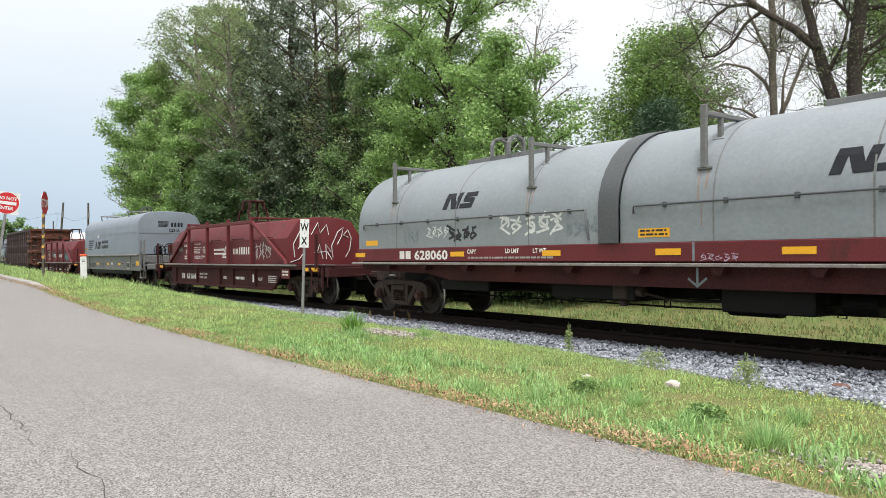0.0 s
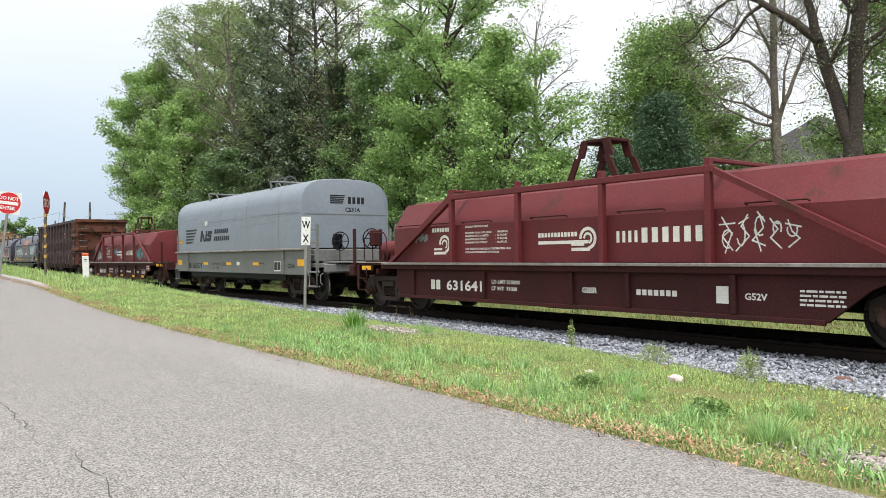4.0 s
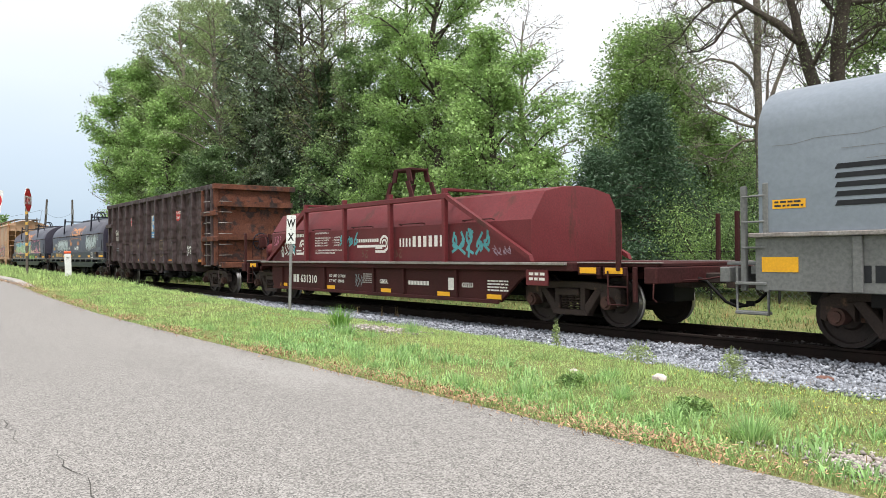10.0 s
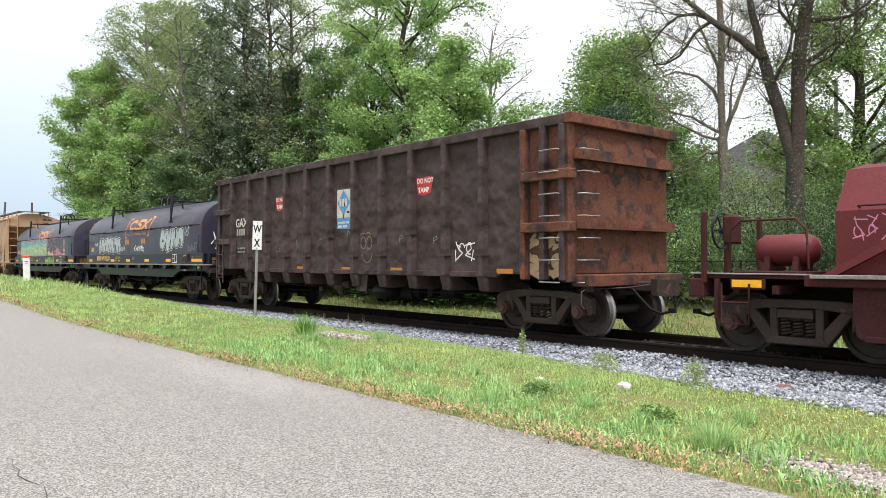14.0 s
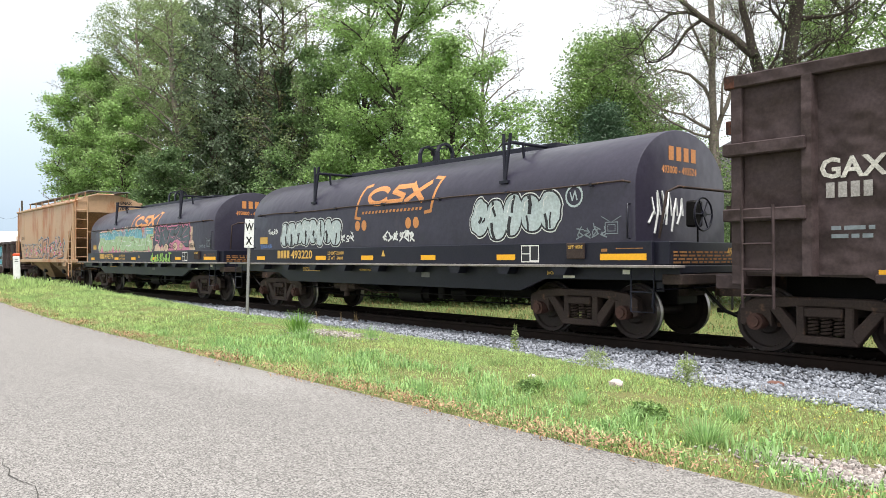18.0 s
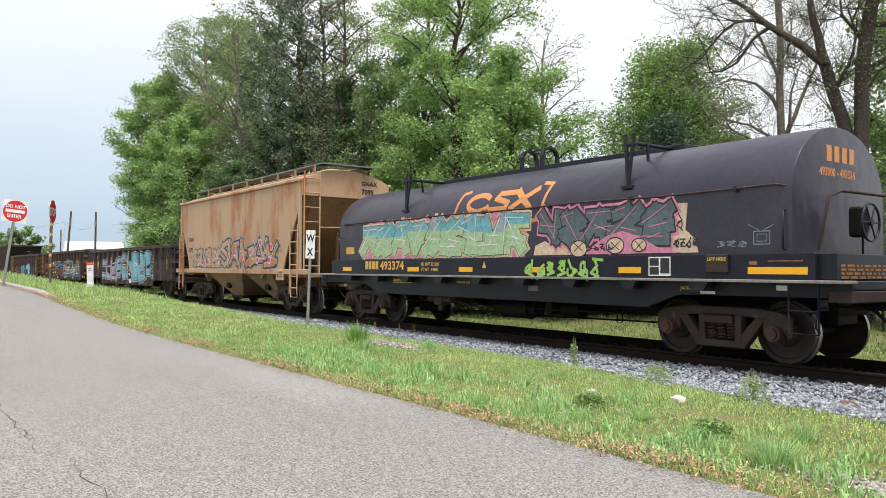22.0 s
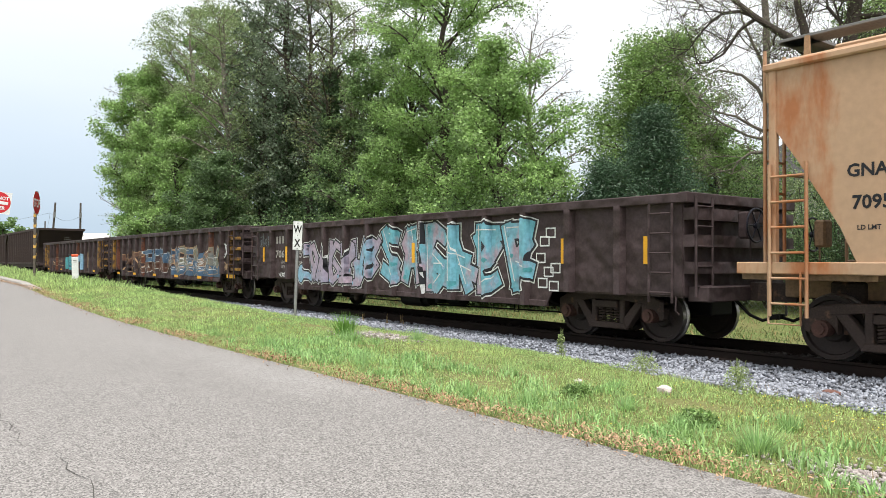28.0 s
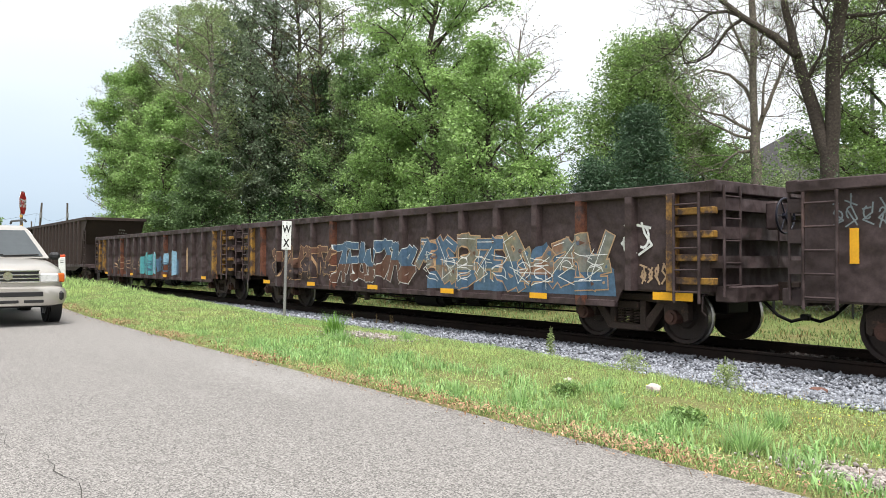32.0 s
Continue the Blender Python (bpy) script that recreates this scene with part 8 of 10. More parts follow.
def tree(label, x, y, h, r, crown_r, crown_z, leaves, leaf, lmat, seed, bark=BARK, limbs=34, kind="round", lean=(0, 0), twigs=6, ivy=0.0, ivy_top=0.62, name="tree", flat_=0.15, spray=1.0):
    """A tapered trunk, limbs that reach for an uneven crown outline, side branches and twigs on them, and leaves in
    loose sprays along the twigs. crown_z is where the crown begins, as a share of the height;
    kind: round, dome, fan or cone."""
    rnd = random.Random(seed)
    rng = np.random.default_rng(seed)
    z0 = height(x, y)
    t = thing(name, label, "tree", at=pose(x, y, z0 - 0.1))
    bm = bmesh.new()
    n = 9
    spine = [Vector((lean[0] * (i / n) ** 1.3 + rnd.uniform(-1, 1) * 0.014 * h * (i / n), lean[1] * (i / n) ** 1.3 + rnd.uniform(-1, 1) * 0.014 * h * (i / n), h * 0.96 * i / n)) for i in range(n + 1)]
    rad = [r * (1.25 if i == 0 else 1.0) * (1 - 0.92 * (i / n) ** 1.1) + 0.01 for i in range(n + 1)]
    tube(bm, spine, r, 9, 0, rad)
    zc0, zc1 = crown_z * h, h

    def at_height(z):
        f = min(max(z / (h * 0.96), 0), 0.999) * n
        i = int(f)
        return spine[i].lerp(spine[i + 1], f - i), rad[i]

    side_paths, twig_paths, side_rad, twig_rad = [], [], [], []
    for k in range(limbs):
        u = min(0.99, ((k + rnd.random()) / limbs) ** (1.5 if kind == "cone" else 1.2 if kind == "dome" else 1.0))
        a = k * 2.399 + rnd.uniform(-0.5, 0.5)
        reach = crown_r * girth(u, kind) * rnd.uniform(0.62, 1.0) * (1 + 0.34 * noise.noise((math.cos(a) * 1.3, math.sin(a) * 1.3, u * 3 + seed)))
        zt = zc0 + (zc1 - zc0) * u
        mid, _ = at_height(zt)
        end = mid + Vector((math.cos(a) * reach, math.sin(a) * reach, 0))
        end.z = zt
        rise = reach * (rnd.uniform(0.45, 1.0) if kind != "cone" else rnd.uniform(-0.15, 0.15))
        root, br = at_height(max(zt - rise, zc0 * 0.75 + 0.2))
        bow = root.lerp(end, 0.5) + Vector((rnd.uniform(-0.1, 0.1) * reach, rnd.uniform(-0.1, 0.1) * reach, reach * rnd.uniform(0.02, 0.2)))
        pts = []
        for i in range(6):
            f = i / 5
            pts.append(root * (1 - f) ** 2 + bow * (2 * f * (1 - f)) + end * f * f + Vector((rnd.uniform(-1, 1), rnd.uniform(-1, 1), rnd.uniform(-1, 1))) * 0.02 * reach * (f > 0))
        rl = max(min(br * 0.5, 0.022 * reach + 0.012), 0.016)
        tube(bm, pts, rl, 5, 0, [max(rl * (1 - 0.8 * i / 5), 0.007) for i in range(6)])
        for j in range(twigs):
            f = 0.22 + 0.78 * (j + rnd.random()) / twigs
            i = min(int(f * 5), 4)
            b = pts[i].lerp(pts[i + 1], f * 5 - i)
            tang = (pts[i + 1] - pts[i]).normalized()
            g = rnd.uniform(0, 6.28)
            d = (tang * 0.75 + Vector((math.cos(g), math.sin(g), rnd.uniform(-0.35, 0.55) * (1 - flat_) * 1.6)) * 0.8).normalized()
            ln = (0.22 * reach + 0.28) * rnd.uniform(0.6, 1.25)
            sag = Vector((0, 0, -0.10 * ln))
            p = [b, b + d * ln * 0.35, b + d * ln * 0.7 + sag * 0.4, b + d * ln + sag]
            side_paths.append(p)
            side_rad.append([rl * 0.42, rl * 0.32, rl * 0.2, 0.005])
            for m in range(5):
                ff = 0.3 + 0.7 * (m + rnd.random()) / 5
                ii = min(int(ff * 3), 2)
                c = p[ii].lerp(p[ii + 1], ff * 3 - ii)
                g = rnd.uniform(0, 6.28)
                e = (d * 0.7 + Vector((math.cos(g), math.sin(g), rnd.uniform(-0.4, 0.45) * (1 - flat_) * 1.5)) * 0.9).normalized()
                tl = ln * rnd.uniform(0.3, 0.6)
                twig_paths.append([c, c + e * tl * 0.5, c + e * tl + Vector((0, 0, -0.12 * tl))])
                twig_rad.append([max(rl * 0.17, 0.006), 0.005, 0.0035])
    part("trunk", bm, bark, t, "bark-covered trunk with spreading limbs")
    side, twig = np.array([[list(v) for v in p] for p in side_paths]), np.array([[list(v) for v in p] for p in twig_paths])
    tagged(part("branch_work", twigs_mesh("branch_work", side, np.maximum(np.array(side_rad), 0.006), bark), bark, t), kind="stuff")
    show = slice(None) if leaves < 12000 else slice(None, None, 3)
    tagged(part("twig_work", twigs_mesh("twig_work", twig[show], np.array(twig_rad)[show], bark), bark, t), kind="stuff")
    if leaves:
        # leaves gather on some twigs more than on others
        weight = rng.gamma(2.2, 1.0, len(twig))
        pick = rng.choice(len(twig), leaves, p=weight / weight.sum())
        f = rng.random(leaves) * 2
        i = np.minimum(f.astype(int), 1)
        c = twig[pick, i] + (twig[pick, i + 1] - twig[pick, i]) * (f - i)[:, None]
        sig = spray * (0.09 + 0.05 * crown_r)
        c = c + np.clip(rng.normal(size=(leaves, 3)), -1.8, 1.8) * sig * np.array([1.0, 1.0, 0.7])
        c[:, 2] = np.maximum(c[:, 2], 0.15)
        sz = leaf * rng.uniform(0.6, 1.35, leaves)
        part("crown", quads_mesh("crown", c, sz, lmat, seed, 0.25 if kind != "cone" else 0.1, 0.7 if kind != "cone" else 0.34, up=0.9), lmat, t, "leafy crown with gaps")
    if ivy:
        m = int(5600 * ivy)
        f = rng.uniform(0.0, 1.0, m) ** 1.2 * ivy_top
        a = rng.uniform(0, 2 * np.pi, m)
        sp = np.array([list(v) for v in spine])
        base = np.stack([np.interp(f * n, range(n + 1), sp[:, k]) for k in range(3)], 1)
        rr = r * 1.1 + np.abs(rng.normal(0, 0.26, m)) * (1.1 - f / max(ivy_top, 0.3) * 0.7)
        base[:, 0] += np.cos(a) * rr
        base[:, 1] += np.sin(a) * rr
        part("ivy", quads_mesh("ivy", base, 0.115 * rng.uniform(0.6, 1.4, m), L_IVY, seed + 1), L_IVY, t, "dark ivy climbing the trunk")
    return t


def polar(az, d):
    return -d * math.sin(radians(az)), d * math.cos(radians(az))


def at_y(az, y):
    return -y * math.tan(radians(az)), y


def shrub(label, x, y, h, w, leaves, leaf, lmat, seed, name="shrub"):
    rng = np.random.default_rng(seed)
    rnd = random.Random(seed)
    t = thing(name, label, "shrub", at=pose(x, y, height(x, y) - 0.05))
    bm = bmesh.new()
    tips = []
    for k in range(16):
        a = rnd.uniform(0, 6.28)
        p = [Vector((0, 0, 0)), Vector((math.cos(a) * w * 0.3, math.sin(a) * w * 0.3, h * rnd.uniform(0.3, 0.55))), Vector((math.cos(a) * w * rnd.uniform(0.4, 0.9), math.sin(a) * w * rnd.uniform(0.4, 0.9), h * rnd.uniform(0.4, 1.0)))]
        tube(bm, p, 0.02, 4, 0, [0.035, 0.02, 0.008])
        tips += [p[1], p[2], p[1].lerp(p[2], 0.6)]
    part("stem", bm, BARK, t)
    tp = np.array([list(v) for v in tips])
    c = tp[rng.integers(0, len(tp), leaves)] + rng.normal(size=(leaves, 3)) * np.array([0.24 * w, 0.24 * w, 0.17 * h])
    c[:, 2] = np.maximum(c[:, 2], 0.05)
    part("foliage", quads_mesh("foliage", c, leaf * rng.uniform(0.6, 1.4, leaves), lmat, seed), lmat, t)
    return t


# wood behind the track, from the far end towards the near end: bearing, distance across the track, height, trunk, crown, leaves
WOOD = [
    ("dark green dense tree at the edge of the wood", 74.2, 16.8, 16.0, 0.3, 3.9, 0.34, 76000, 0.16, L_BRIGHT, 101, dict(limbs=44, kind="round")),
    ("thin bare tree with fine reddish twigs", 75.2, 18.5, 17, 0.2, 3.4, 0.2, 2500, 0.13, L_BUD, 102, dict(bark=BARK_PALE, limbs=34, kind="fan")),
    ("leafy green tree with low branches", 72.2, 16.4, 12.5, 0.26, 4.0, 0.08, 80000, 0.15, L_BRIGHT, 103, dict(limbs=36, kind="dome")),
    ("tall budding olive-green tree", 70.9, 19, 20.5, 0.38, 4.4, 0.16, 48000, 0.135, L_OLIVE, 104, dict(bark=BARK_PALE, limbs=52, kind="fan", lean=(-1.6, 0))),
    ("tall budding tree with a leaning ivied trunk", 68.0, 18.5, 18.5, 0.40, 3.8, 0.22, 22000, 0.12, L_OLIVE, 105, dict(bark=BARK_PALE, limbs=46, kind="fan", lean=(-3.4, 0), ivy=1.2, ivy_top=0.5)),
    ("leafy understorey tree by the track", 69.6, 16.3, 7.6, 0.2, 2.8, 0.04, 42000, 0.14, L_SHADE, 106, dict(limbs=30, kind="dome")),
    ("tall dark pine with drooping branches", 66.2, 20, 20.5, 0.34, 2.5, 0.24, 16000, 0.17, L_DARK, 107, dict(limbs=60, kind="fan", ivy=1.4)),
    ("ivy-covered forked pine tree in the wood", 64.6, 18.5, 17.5, 0.28, 2.1, 0.28, 9500, 0.16, L_DARK, 108, dict(limbs=52, kind="fan", ivy=2.2)),
    ("slender dark green pine with ivy on its trunk", 62.9, 19.5, 18.5, 0.26, 2.3, 0.34, 8500, 0.15, L_DARK, 109, dict(limbs=52, kind="fan", ivy=1.8)),
    ("bare-topped tree wrapped in ivy", 61.3, 17.6, 15.5, 0.24, 2.4, 0.34, 2200, 0.12, L_BUD, 110, dict(limbs=30, ivy=2.8, kind="fan", ivy_top=0.7)),
    ("thin bare tree with fine twigs", 59.6, 18.8, 14, 0.18, 2.8, 0.22, 14000, 0.12, L_OLIVE, 111, dict(bark=BARK_PALE, limbs=34, ivy=0.8, kind="fan")),
    ("mixed green tree in the wood", 58.2, 18.6, 11.0, 0.22, 2.8, 0.06, 40000, 0.12, L_MID, 112, dict(limbs=30)),
    ("bright green understorey tree", 56.2, 17.2, 6.6, 0.18, 2.3, 0.05, 40000, 0.11, L_BRIGHT, 113, dict(limbs=28, kind="dome")),
    ("tall bright green maple with an open crown", 52.6, 18.2, 15.5, 0.24, 3.5, 0.18, 64000, 0.108, L_BRIGHT, 114, dict(limbs=34, lean=(-0.3, 0), kind="fan")),
    ("tall bright green maple with visible limbs", 55.2, 19.0, 15.0, 0.24, 2.8, 0.30, 30000, 0.108, L_BRIGHT, 115, dict(limbs=26, kind="fan")),
    ("bright green maple with low spreading limbs", 48.6, 17.2, 8.6, 0.2, 2.9, 0.05, 60000, 0.11, L_BRIGHT, 116, dict(limbs=32, kind="dome")),
    ("tall olive-green tree deep in the wood", 73.2, 24, 19, 0.3, 5.0, 0.15, 20000, 0.29, L_OLIVE, 131, dict(bark=BARK_PALE, limbs=32)),
    ("tall green tree deep in the wood", 70.2, 25, 23, 0.36, 4.8, 0.12, 20000, 0.3, L_MID, 132, dict(limbs=36)),
    ("tall olive-green tree deep in the wood", 67.4, 24, 21, 0.34, 4.4, 0.12, 18000, 0.28, L_OLIVE, 133, dict(bark=BARK_PALE, limbs=34)),
    ("green tree between the pines", 64.0, 23.5, 14, 0.3, 3.8, 0.1, 18000, 0.25, L_SHADE, 134, dict(limbs=34)),
    ("olive-green tree between the pines", 61.0, 23, 12.5, 0.26, 3.4, 0.1, 24000, 0.19, L_OLIVE, 135, dict(bark=BARK_PALE, limbs=30)),
    ("mixed green tree deep in the wood", 57.4, 23.5, 10.5, 0.24, 3.2, 0.08, 26000, 0.18, L_SHADE, 136, dict(limbs=30)),
    ("bright green tree behind the maples", 50.4, 22.5, 10.0, 0.22, 3.2, 0.08, 34000, 0.15, L_BRIGHT, 137, dict(limbs=32, kind="dome")),
    ("bare tree with fine grey twigs", 46.2, 20.5, 10.6, 0.16, 2.6, 0.2, 900, 0.09, L_BUD, 117, dict(bark=BARK_PALE, limbs=40, kind="fan", twigs=8)),
    ("light green young tree", 45.2, 17.5, 4.6, 0.11, 1.5, 0.06, 17000, 0.095, L_BRIGHT, 118, dict(limbs=22)),
    ("rounded dense green tree by the house", 36.9, 23, 9.2, 0.28, 3.1, 0.04, 125000, 0.10, L_MAPLE, 119, dict(limbs=90, kind="dome", ivy=1.2, ivy_top=0.8, spray=1.15)),
    ("dense yellow-green tree beside the track", 32.9, 23.0, 5.4, 0.18, 2.2, 0.04, 52000, 0.09, L_BRIGHT, 120, dict(limbs=40, kind="dome", spray=1.1)),
    ("dark blue-green spreading cedar by the track", 37.4, 18.5, 5.6, 0.18, 2.4, 0.02, 80000, 0.10, L_CEDAR, 121, dict(limbs=80, kind="cone", spray=1.2)),
    ("dark blue-green cedar with drooping sprays", 40.6, 18.4, 4.3, 0.15, 1.9, 0.03, 48000, 0.10, L_CEDAR, 122, dict(limbs=60, kind="cone", spray=1.2)),
    ("olive-green tree behind the bare trees", 21.0, 24, 11.5, 0.24, 3.2, 0.08, 60000, 0.10, L_MAPLE, 126, dict(limbs=36, kind="fan")),
    ("light green tree by the house", 25.4, 29, 5.4, 0.16, 1.9, 0.06, 20000, 0.09, L_OLIVE, 127, dict(limbs=24)),
    ("light green tree before the house", 30.6, 26, 4.8, 0.16, 1.6, 0.06, 15000, 0.09, L_OLIVE, 128, dict(limbs=22)),
]
for label, az, ty, th, tr_, cr, cz, lv, lf, lm, sd, more in WOOD:
    x, y = at_y(az, ty)
    tree(label, x, y, th, tr_, cr, cz, lv, lf, lm, sd, **more)


def limbed_tree(label, az, d, r, limbs, leaves, leaf, lmat, seed, bark=BARK):
    """A bare-limbed tree whose main limbs follow given offsets (across, up) from its foot, with fine twigs grown on them."""
    rnd = random.Random(seed)
    rng = np.random.default_rng(seed)
    x, y = polar(az, d)
    z0 = height(x, y)
    t = thing("tree", label, "tree", at=pose(x, y, z0 - 0.1, 0, 0, az))
    bm = bmesh.new()
    tips = []

    def twig(p, dd, length, rr, level):
        pts, q = [p], p.copy()
        for k in range(4):
            dd = (dd + Vector((rnd.uniform(-1, 1), rnd.uniform(-1, 1), rnd.uniform(-0.6, 0.9))) * 0.38).normalized()
            q = q + dd * length / 4
            pts.append(q.copy())
        tube(bm, pts, rr, 4 if level == 0 else 3, 0, [max(rr * (1 - 0.75 * k / 4), 0.0045) for k in range(5)])
        tips.extend(pts[2:])
        if level < 2:
            for k in range(5 if level == 0 else 4):
                i = rnd.randint(1, 4)
                side = Vector((rnd.uniform(-1, 1), rnd.uniform(-1, 1), rnd.uniform(-0.6, 0.9))).normalized()
                twig(pts[i], (dd * 0.5 + side).normalized(), length * rnd.uniform(0.4, 0.65), max(rr * 0.5, 0.006), level + 1)

    for rel, pts in limbs:
        depth_ = rnd.uniform(-0.5, 0.5) if rel < 0.9 else 0.0
        n = len(pts)
        line = [Vector((a + rnd.uniform(-0.02, 0.02), depth_ * (i / n) * (1.0 if rel < 0.9 else 0), b - z0 * 0.0)) for i, (a, b) in enumerate(pts)]
        fine = []
        for a, b in zip(line, line[1:]):
            fine += [a, a.lerp(b, 0.5) + Vector((rnd.uniform(-1, 1), rnd.uniform(-1, 1), rnd.uniform(-1, 1))) * 0.035]
        fine.append(line[-1])
        m = len(fine) - 1
        end = 0.82 if rel >= 0.7 else 0.25
        tube(bm, fine, r * rel, 8 if rel > 0.5 else 6, 0, [r * rel * (1 - (1 - end) * i / m) for i in range(m + 1)])
        if rel < 1.0:
            for k in range(9):
                i = rnd.randint(max(1, m // 4), m)
                dd = (fine[i] - fine[i - 1]).normalized()
                side = Vector((rnd.uniform(-1, 1), rnd.uniform(-0.8, 0.8), rnd.uniform(-0.4, 1.0))).normalized()
                twig(fine[i], (dd * 0.5 + side).normalized(), rnd.uniform(0.8, 1.7), 0.018, 0)
    part("trunk", bm, bark, t, "grey bark-covered trunk with twisted limbs")
    tp = np.array([list(v) for v in tips])
    c = tp[rng.integers(0, len(tp), leaves)] + rng.normal(size=(leaves, 3)) * 0.09
    part("crown", quads_mesh("crown", c, leaf * rng.uniform(0.6, 1.35, leaves), lmat, seed), lmat, t, "sparse new leaves on bare twigs")
    return t


limbed_tree("large bare tree with heavy twisted limbs", 24.84, 20.0, 0.19, [
    (1.3, [(0.03, 0), (0.02, 1.77), (0.0, 3.74)]), (0.85, [(0.0, 3.6), (-0.34, 4.87), (-0.71, 6.27)]), (0.6, [(-0.71, 6.2), (-1.17, 6.71), (-1.7, 7.09), (-2.23, 7.6), (-2.6, 7.94), (-3.11, 8.24)]),
    (0.62, [(-0.71, 6.2), (-0.82, 6.9), (-1.0, 7.75), (-1.08, 8.53), (-1.06, 9.49)]), (0.88, [(0.0, 3.6), (0.07, 5.1), (0.1, 6.16), (0.27, 7.35), (0.39, 8.12), (0.52, 9.03)]),
    (0.4, [(0.1, 5.9), (0.38, 6.07), (0.73, 6.35), (1.16, 6.42), (1.52, 6.89)]), (0.38, [(0.24, 7.01), (0.62, 6.96), (1.16, 6.94), (1.63, 7.26)]), (0.3, [(-1.86, 7.26), (-2.29, 7.49), (-2.7, 7.49), (-3.11, 7.15), (-3.46, 6.69)]),
    (0.25, [(-1.94, 7.24), (-2.3, 6.96), (-2.64, 6.44), (-2.98, 6.26), (-3.25, 6.23)]), (0.28, [(0.13, 6.56), (-0.32, 7.3), (-0.44, 8.14)]), (0.25, [(0.07, 5.37), (0.38, 5.87), (0.73, 6.02)]), (0.3, [(-0.52, 5.57), (-0.21, 6.07), (-0.06, 6.72), (-0.2, 7.42)])],
    9000, 0.045, L_OLIVE, 124)
limbed_tree("bare grey tree with a forked crown", 29.45, 25.3, 0.15, [
    (1.2, [(0.03, 0), (0.03, 1.84), (0.01, 3.94), (-0.04, 5.0)]), (0.75, [(-0.04, 4.9), (-0.06, 6.23), (-0.07, 7.46), (-0.1, 9.23), (-0.14, 10.3)]), (0.6, [(-0.02, 4.72), (0.19, 5.6), (0.44, 6.19), (0.92, 7.37), (1.16, 8.38)]),
    (0.45, [(-0.06, 5.88), (-0.32, 6.52), (-0.78, 7.0), (-1.45, 7.24), (-1.93, 7.11)]), (0.4, [(-0.05, 5.09), (-0.46, 5.34), (-0.95, 5.68), (-1.63, 5.91), (-2.05, 6.4)]), (0.4, [(-0.04, 4.56), (-0.54, 4.5), (-0.87, 4.25), (-1.1, 3.85)]),
    (0.4, [(-0.08, 6.94), (-0.45, 7.86), (-0.77, 8.61), (-0.85, 9.33)]), (0.35, [(0.19, 5.6), (0.23, 6.56), (0.53, 7.58)]), (0.35, [(-0.02, 4.91), (-0.62, 5.04), (-1.46, 5.54), (-2.14, 6.04)]), (0.35, [(-0.07, 7.46), (0.21, 8.14), (0.29, 9.0)])],
    6000, 0.045, L_OLIVE, 123, BARK_PALE)

rs = random.Random(77)
for i in range(22):
    az = 74.5 - i * 1.42 + rs.uniform(-0.4, 0.4)
    x, y = at_y(az, rs.uniform(15.6, 17.5))
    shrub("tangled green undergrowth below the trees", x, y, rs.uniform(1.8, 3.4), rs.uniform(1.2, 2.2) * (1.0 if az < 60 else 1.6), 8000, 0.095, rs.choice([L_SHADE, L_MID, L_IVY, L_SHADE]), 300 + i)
for i, (az, yy, h, w, m) in enumerate(((41.5, 17.0, 1.8, 1.5, L_BRIGHT), (33.0, 17.9, 2.2, 1.7, L_BRIGHT), (31.0, 18.5, 3.0, 1.6, L_IVY), (29.5, 17.9, 2.0, 1.4, L_MID), (26.5, 18.6, 3.4, 1.5, L_OLIVE), (24.5, 18.2, 2.4, 1.7, L_IVY), (22.0, 18.0, 2.8, 1.8, L_IVY), (19.5, 18.0, 2.6, 1.6, L_IVY))):
    x, y = at_y(az, yy)
    shrub("leafy shrub at the foot of the trees", x, y, h, w, 14000, 0.05, m, 350 + i)
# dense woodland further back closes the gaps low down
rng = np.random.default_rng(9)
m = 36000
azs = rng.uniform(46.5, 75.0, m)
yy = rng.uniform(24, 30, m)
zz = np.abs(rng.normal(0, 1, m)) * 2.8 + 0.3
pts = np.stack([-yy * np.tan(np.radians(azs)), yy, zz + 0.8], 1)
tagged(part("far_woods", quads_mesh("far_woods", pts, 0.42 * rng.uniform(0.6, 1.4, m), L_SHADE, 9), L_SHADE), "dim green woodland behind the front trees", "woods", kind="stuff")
m = 9000
azs = rng.uniform(18, 44, m)
yy = rng.uniform(34, 42, m)
zz = np.abs(rng.normal(0, 1, m)) * 1.8 + 0.3
pts = np.stack([-yy * np.tan(np.radians(azs)), yy, zz + 0.8], 1)
tagged(part("far_hedge", quads_mesh("far_hedge", pts, 0.4 * rng.uniform(0.6, 1.4, m), L_OLIVE, 10), L_OLIVE), "green hedge growth by the house", "hedge", kind="stuff")
for i, (az, d, h, w) in enumerate(((84.6, 125, 6.2, 4.0), (83.0, 120, 6.8, 4.2), (82.2, 122, 4.0, 3.0), (86.0, 130, 5.0, 4.0))):
    x, y = polar(az, d)
    tree("distant rounded green tree beyond the crossing", x, y, h, 0.2, w, 0.1, 6000, 0.42, L_MID, 400 + i, limbs=20, kind="dome", twigs=4)


# ---- grass, weeds, stones ----
def ground_at(xs, ys):
    return np.array([height(a, b) for a, b in zip(xs, ys)])


def on_ground(xg, yg):
    """Where the sight line that would meet level ground at (xg, yg) meets the real ground."""
    k = 1.0
    for _ in range(30):
        k = (1.6 - height(xg * k, yg * k)) / 1.6
    return xg * k, yg * k


def bare(a, b):
    """Gravel spots where no grass grows."""
    return ((a + 1.5) / 0.62) ** 2 + ((b - 4.45) / 0.27) ** 2 < 1 or ((a - RUBBLE[0]) / 0.62) ** 2 + ((b - RUBBLE[1]) / 0.34) ** 2 < 1


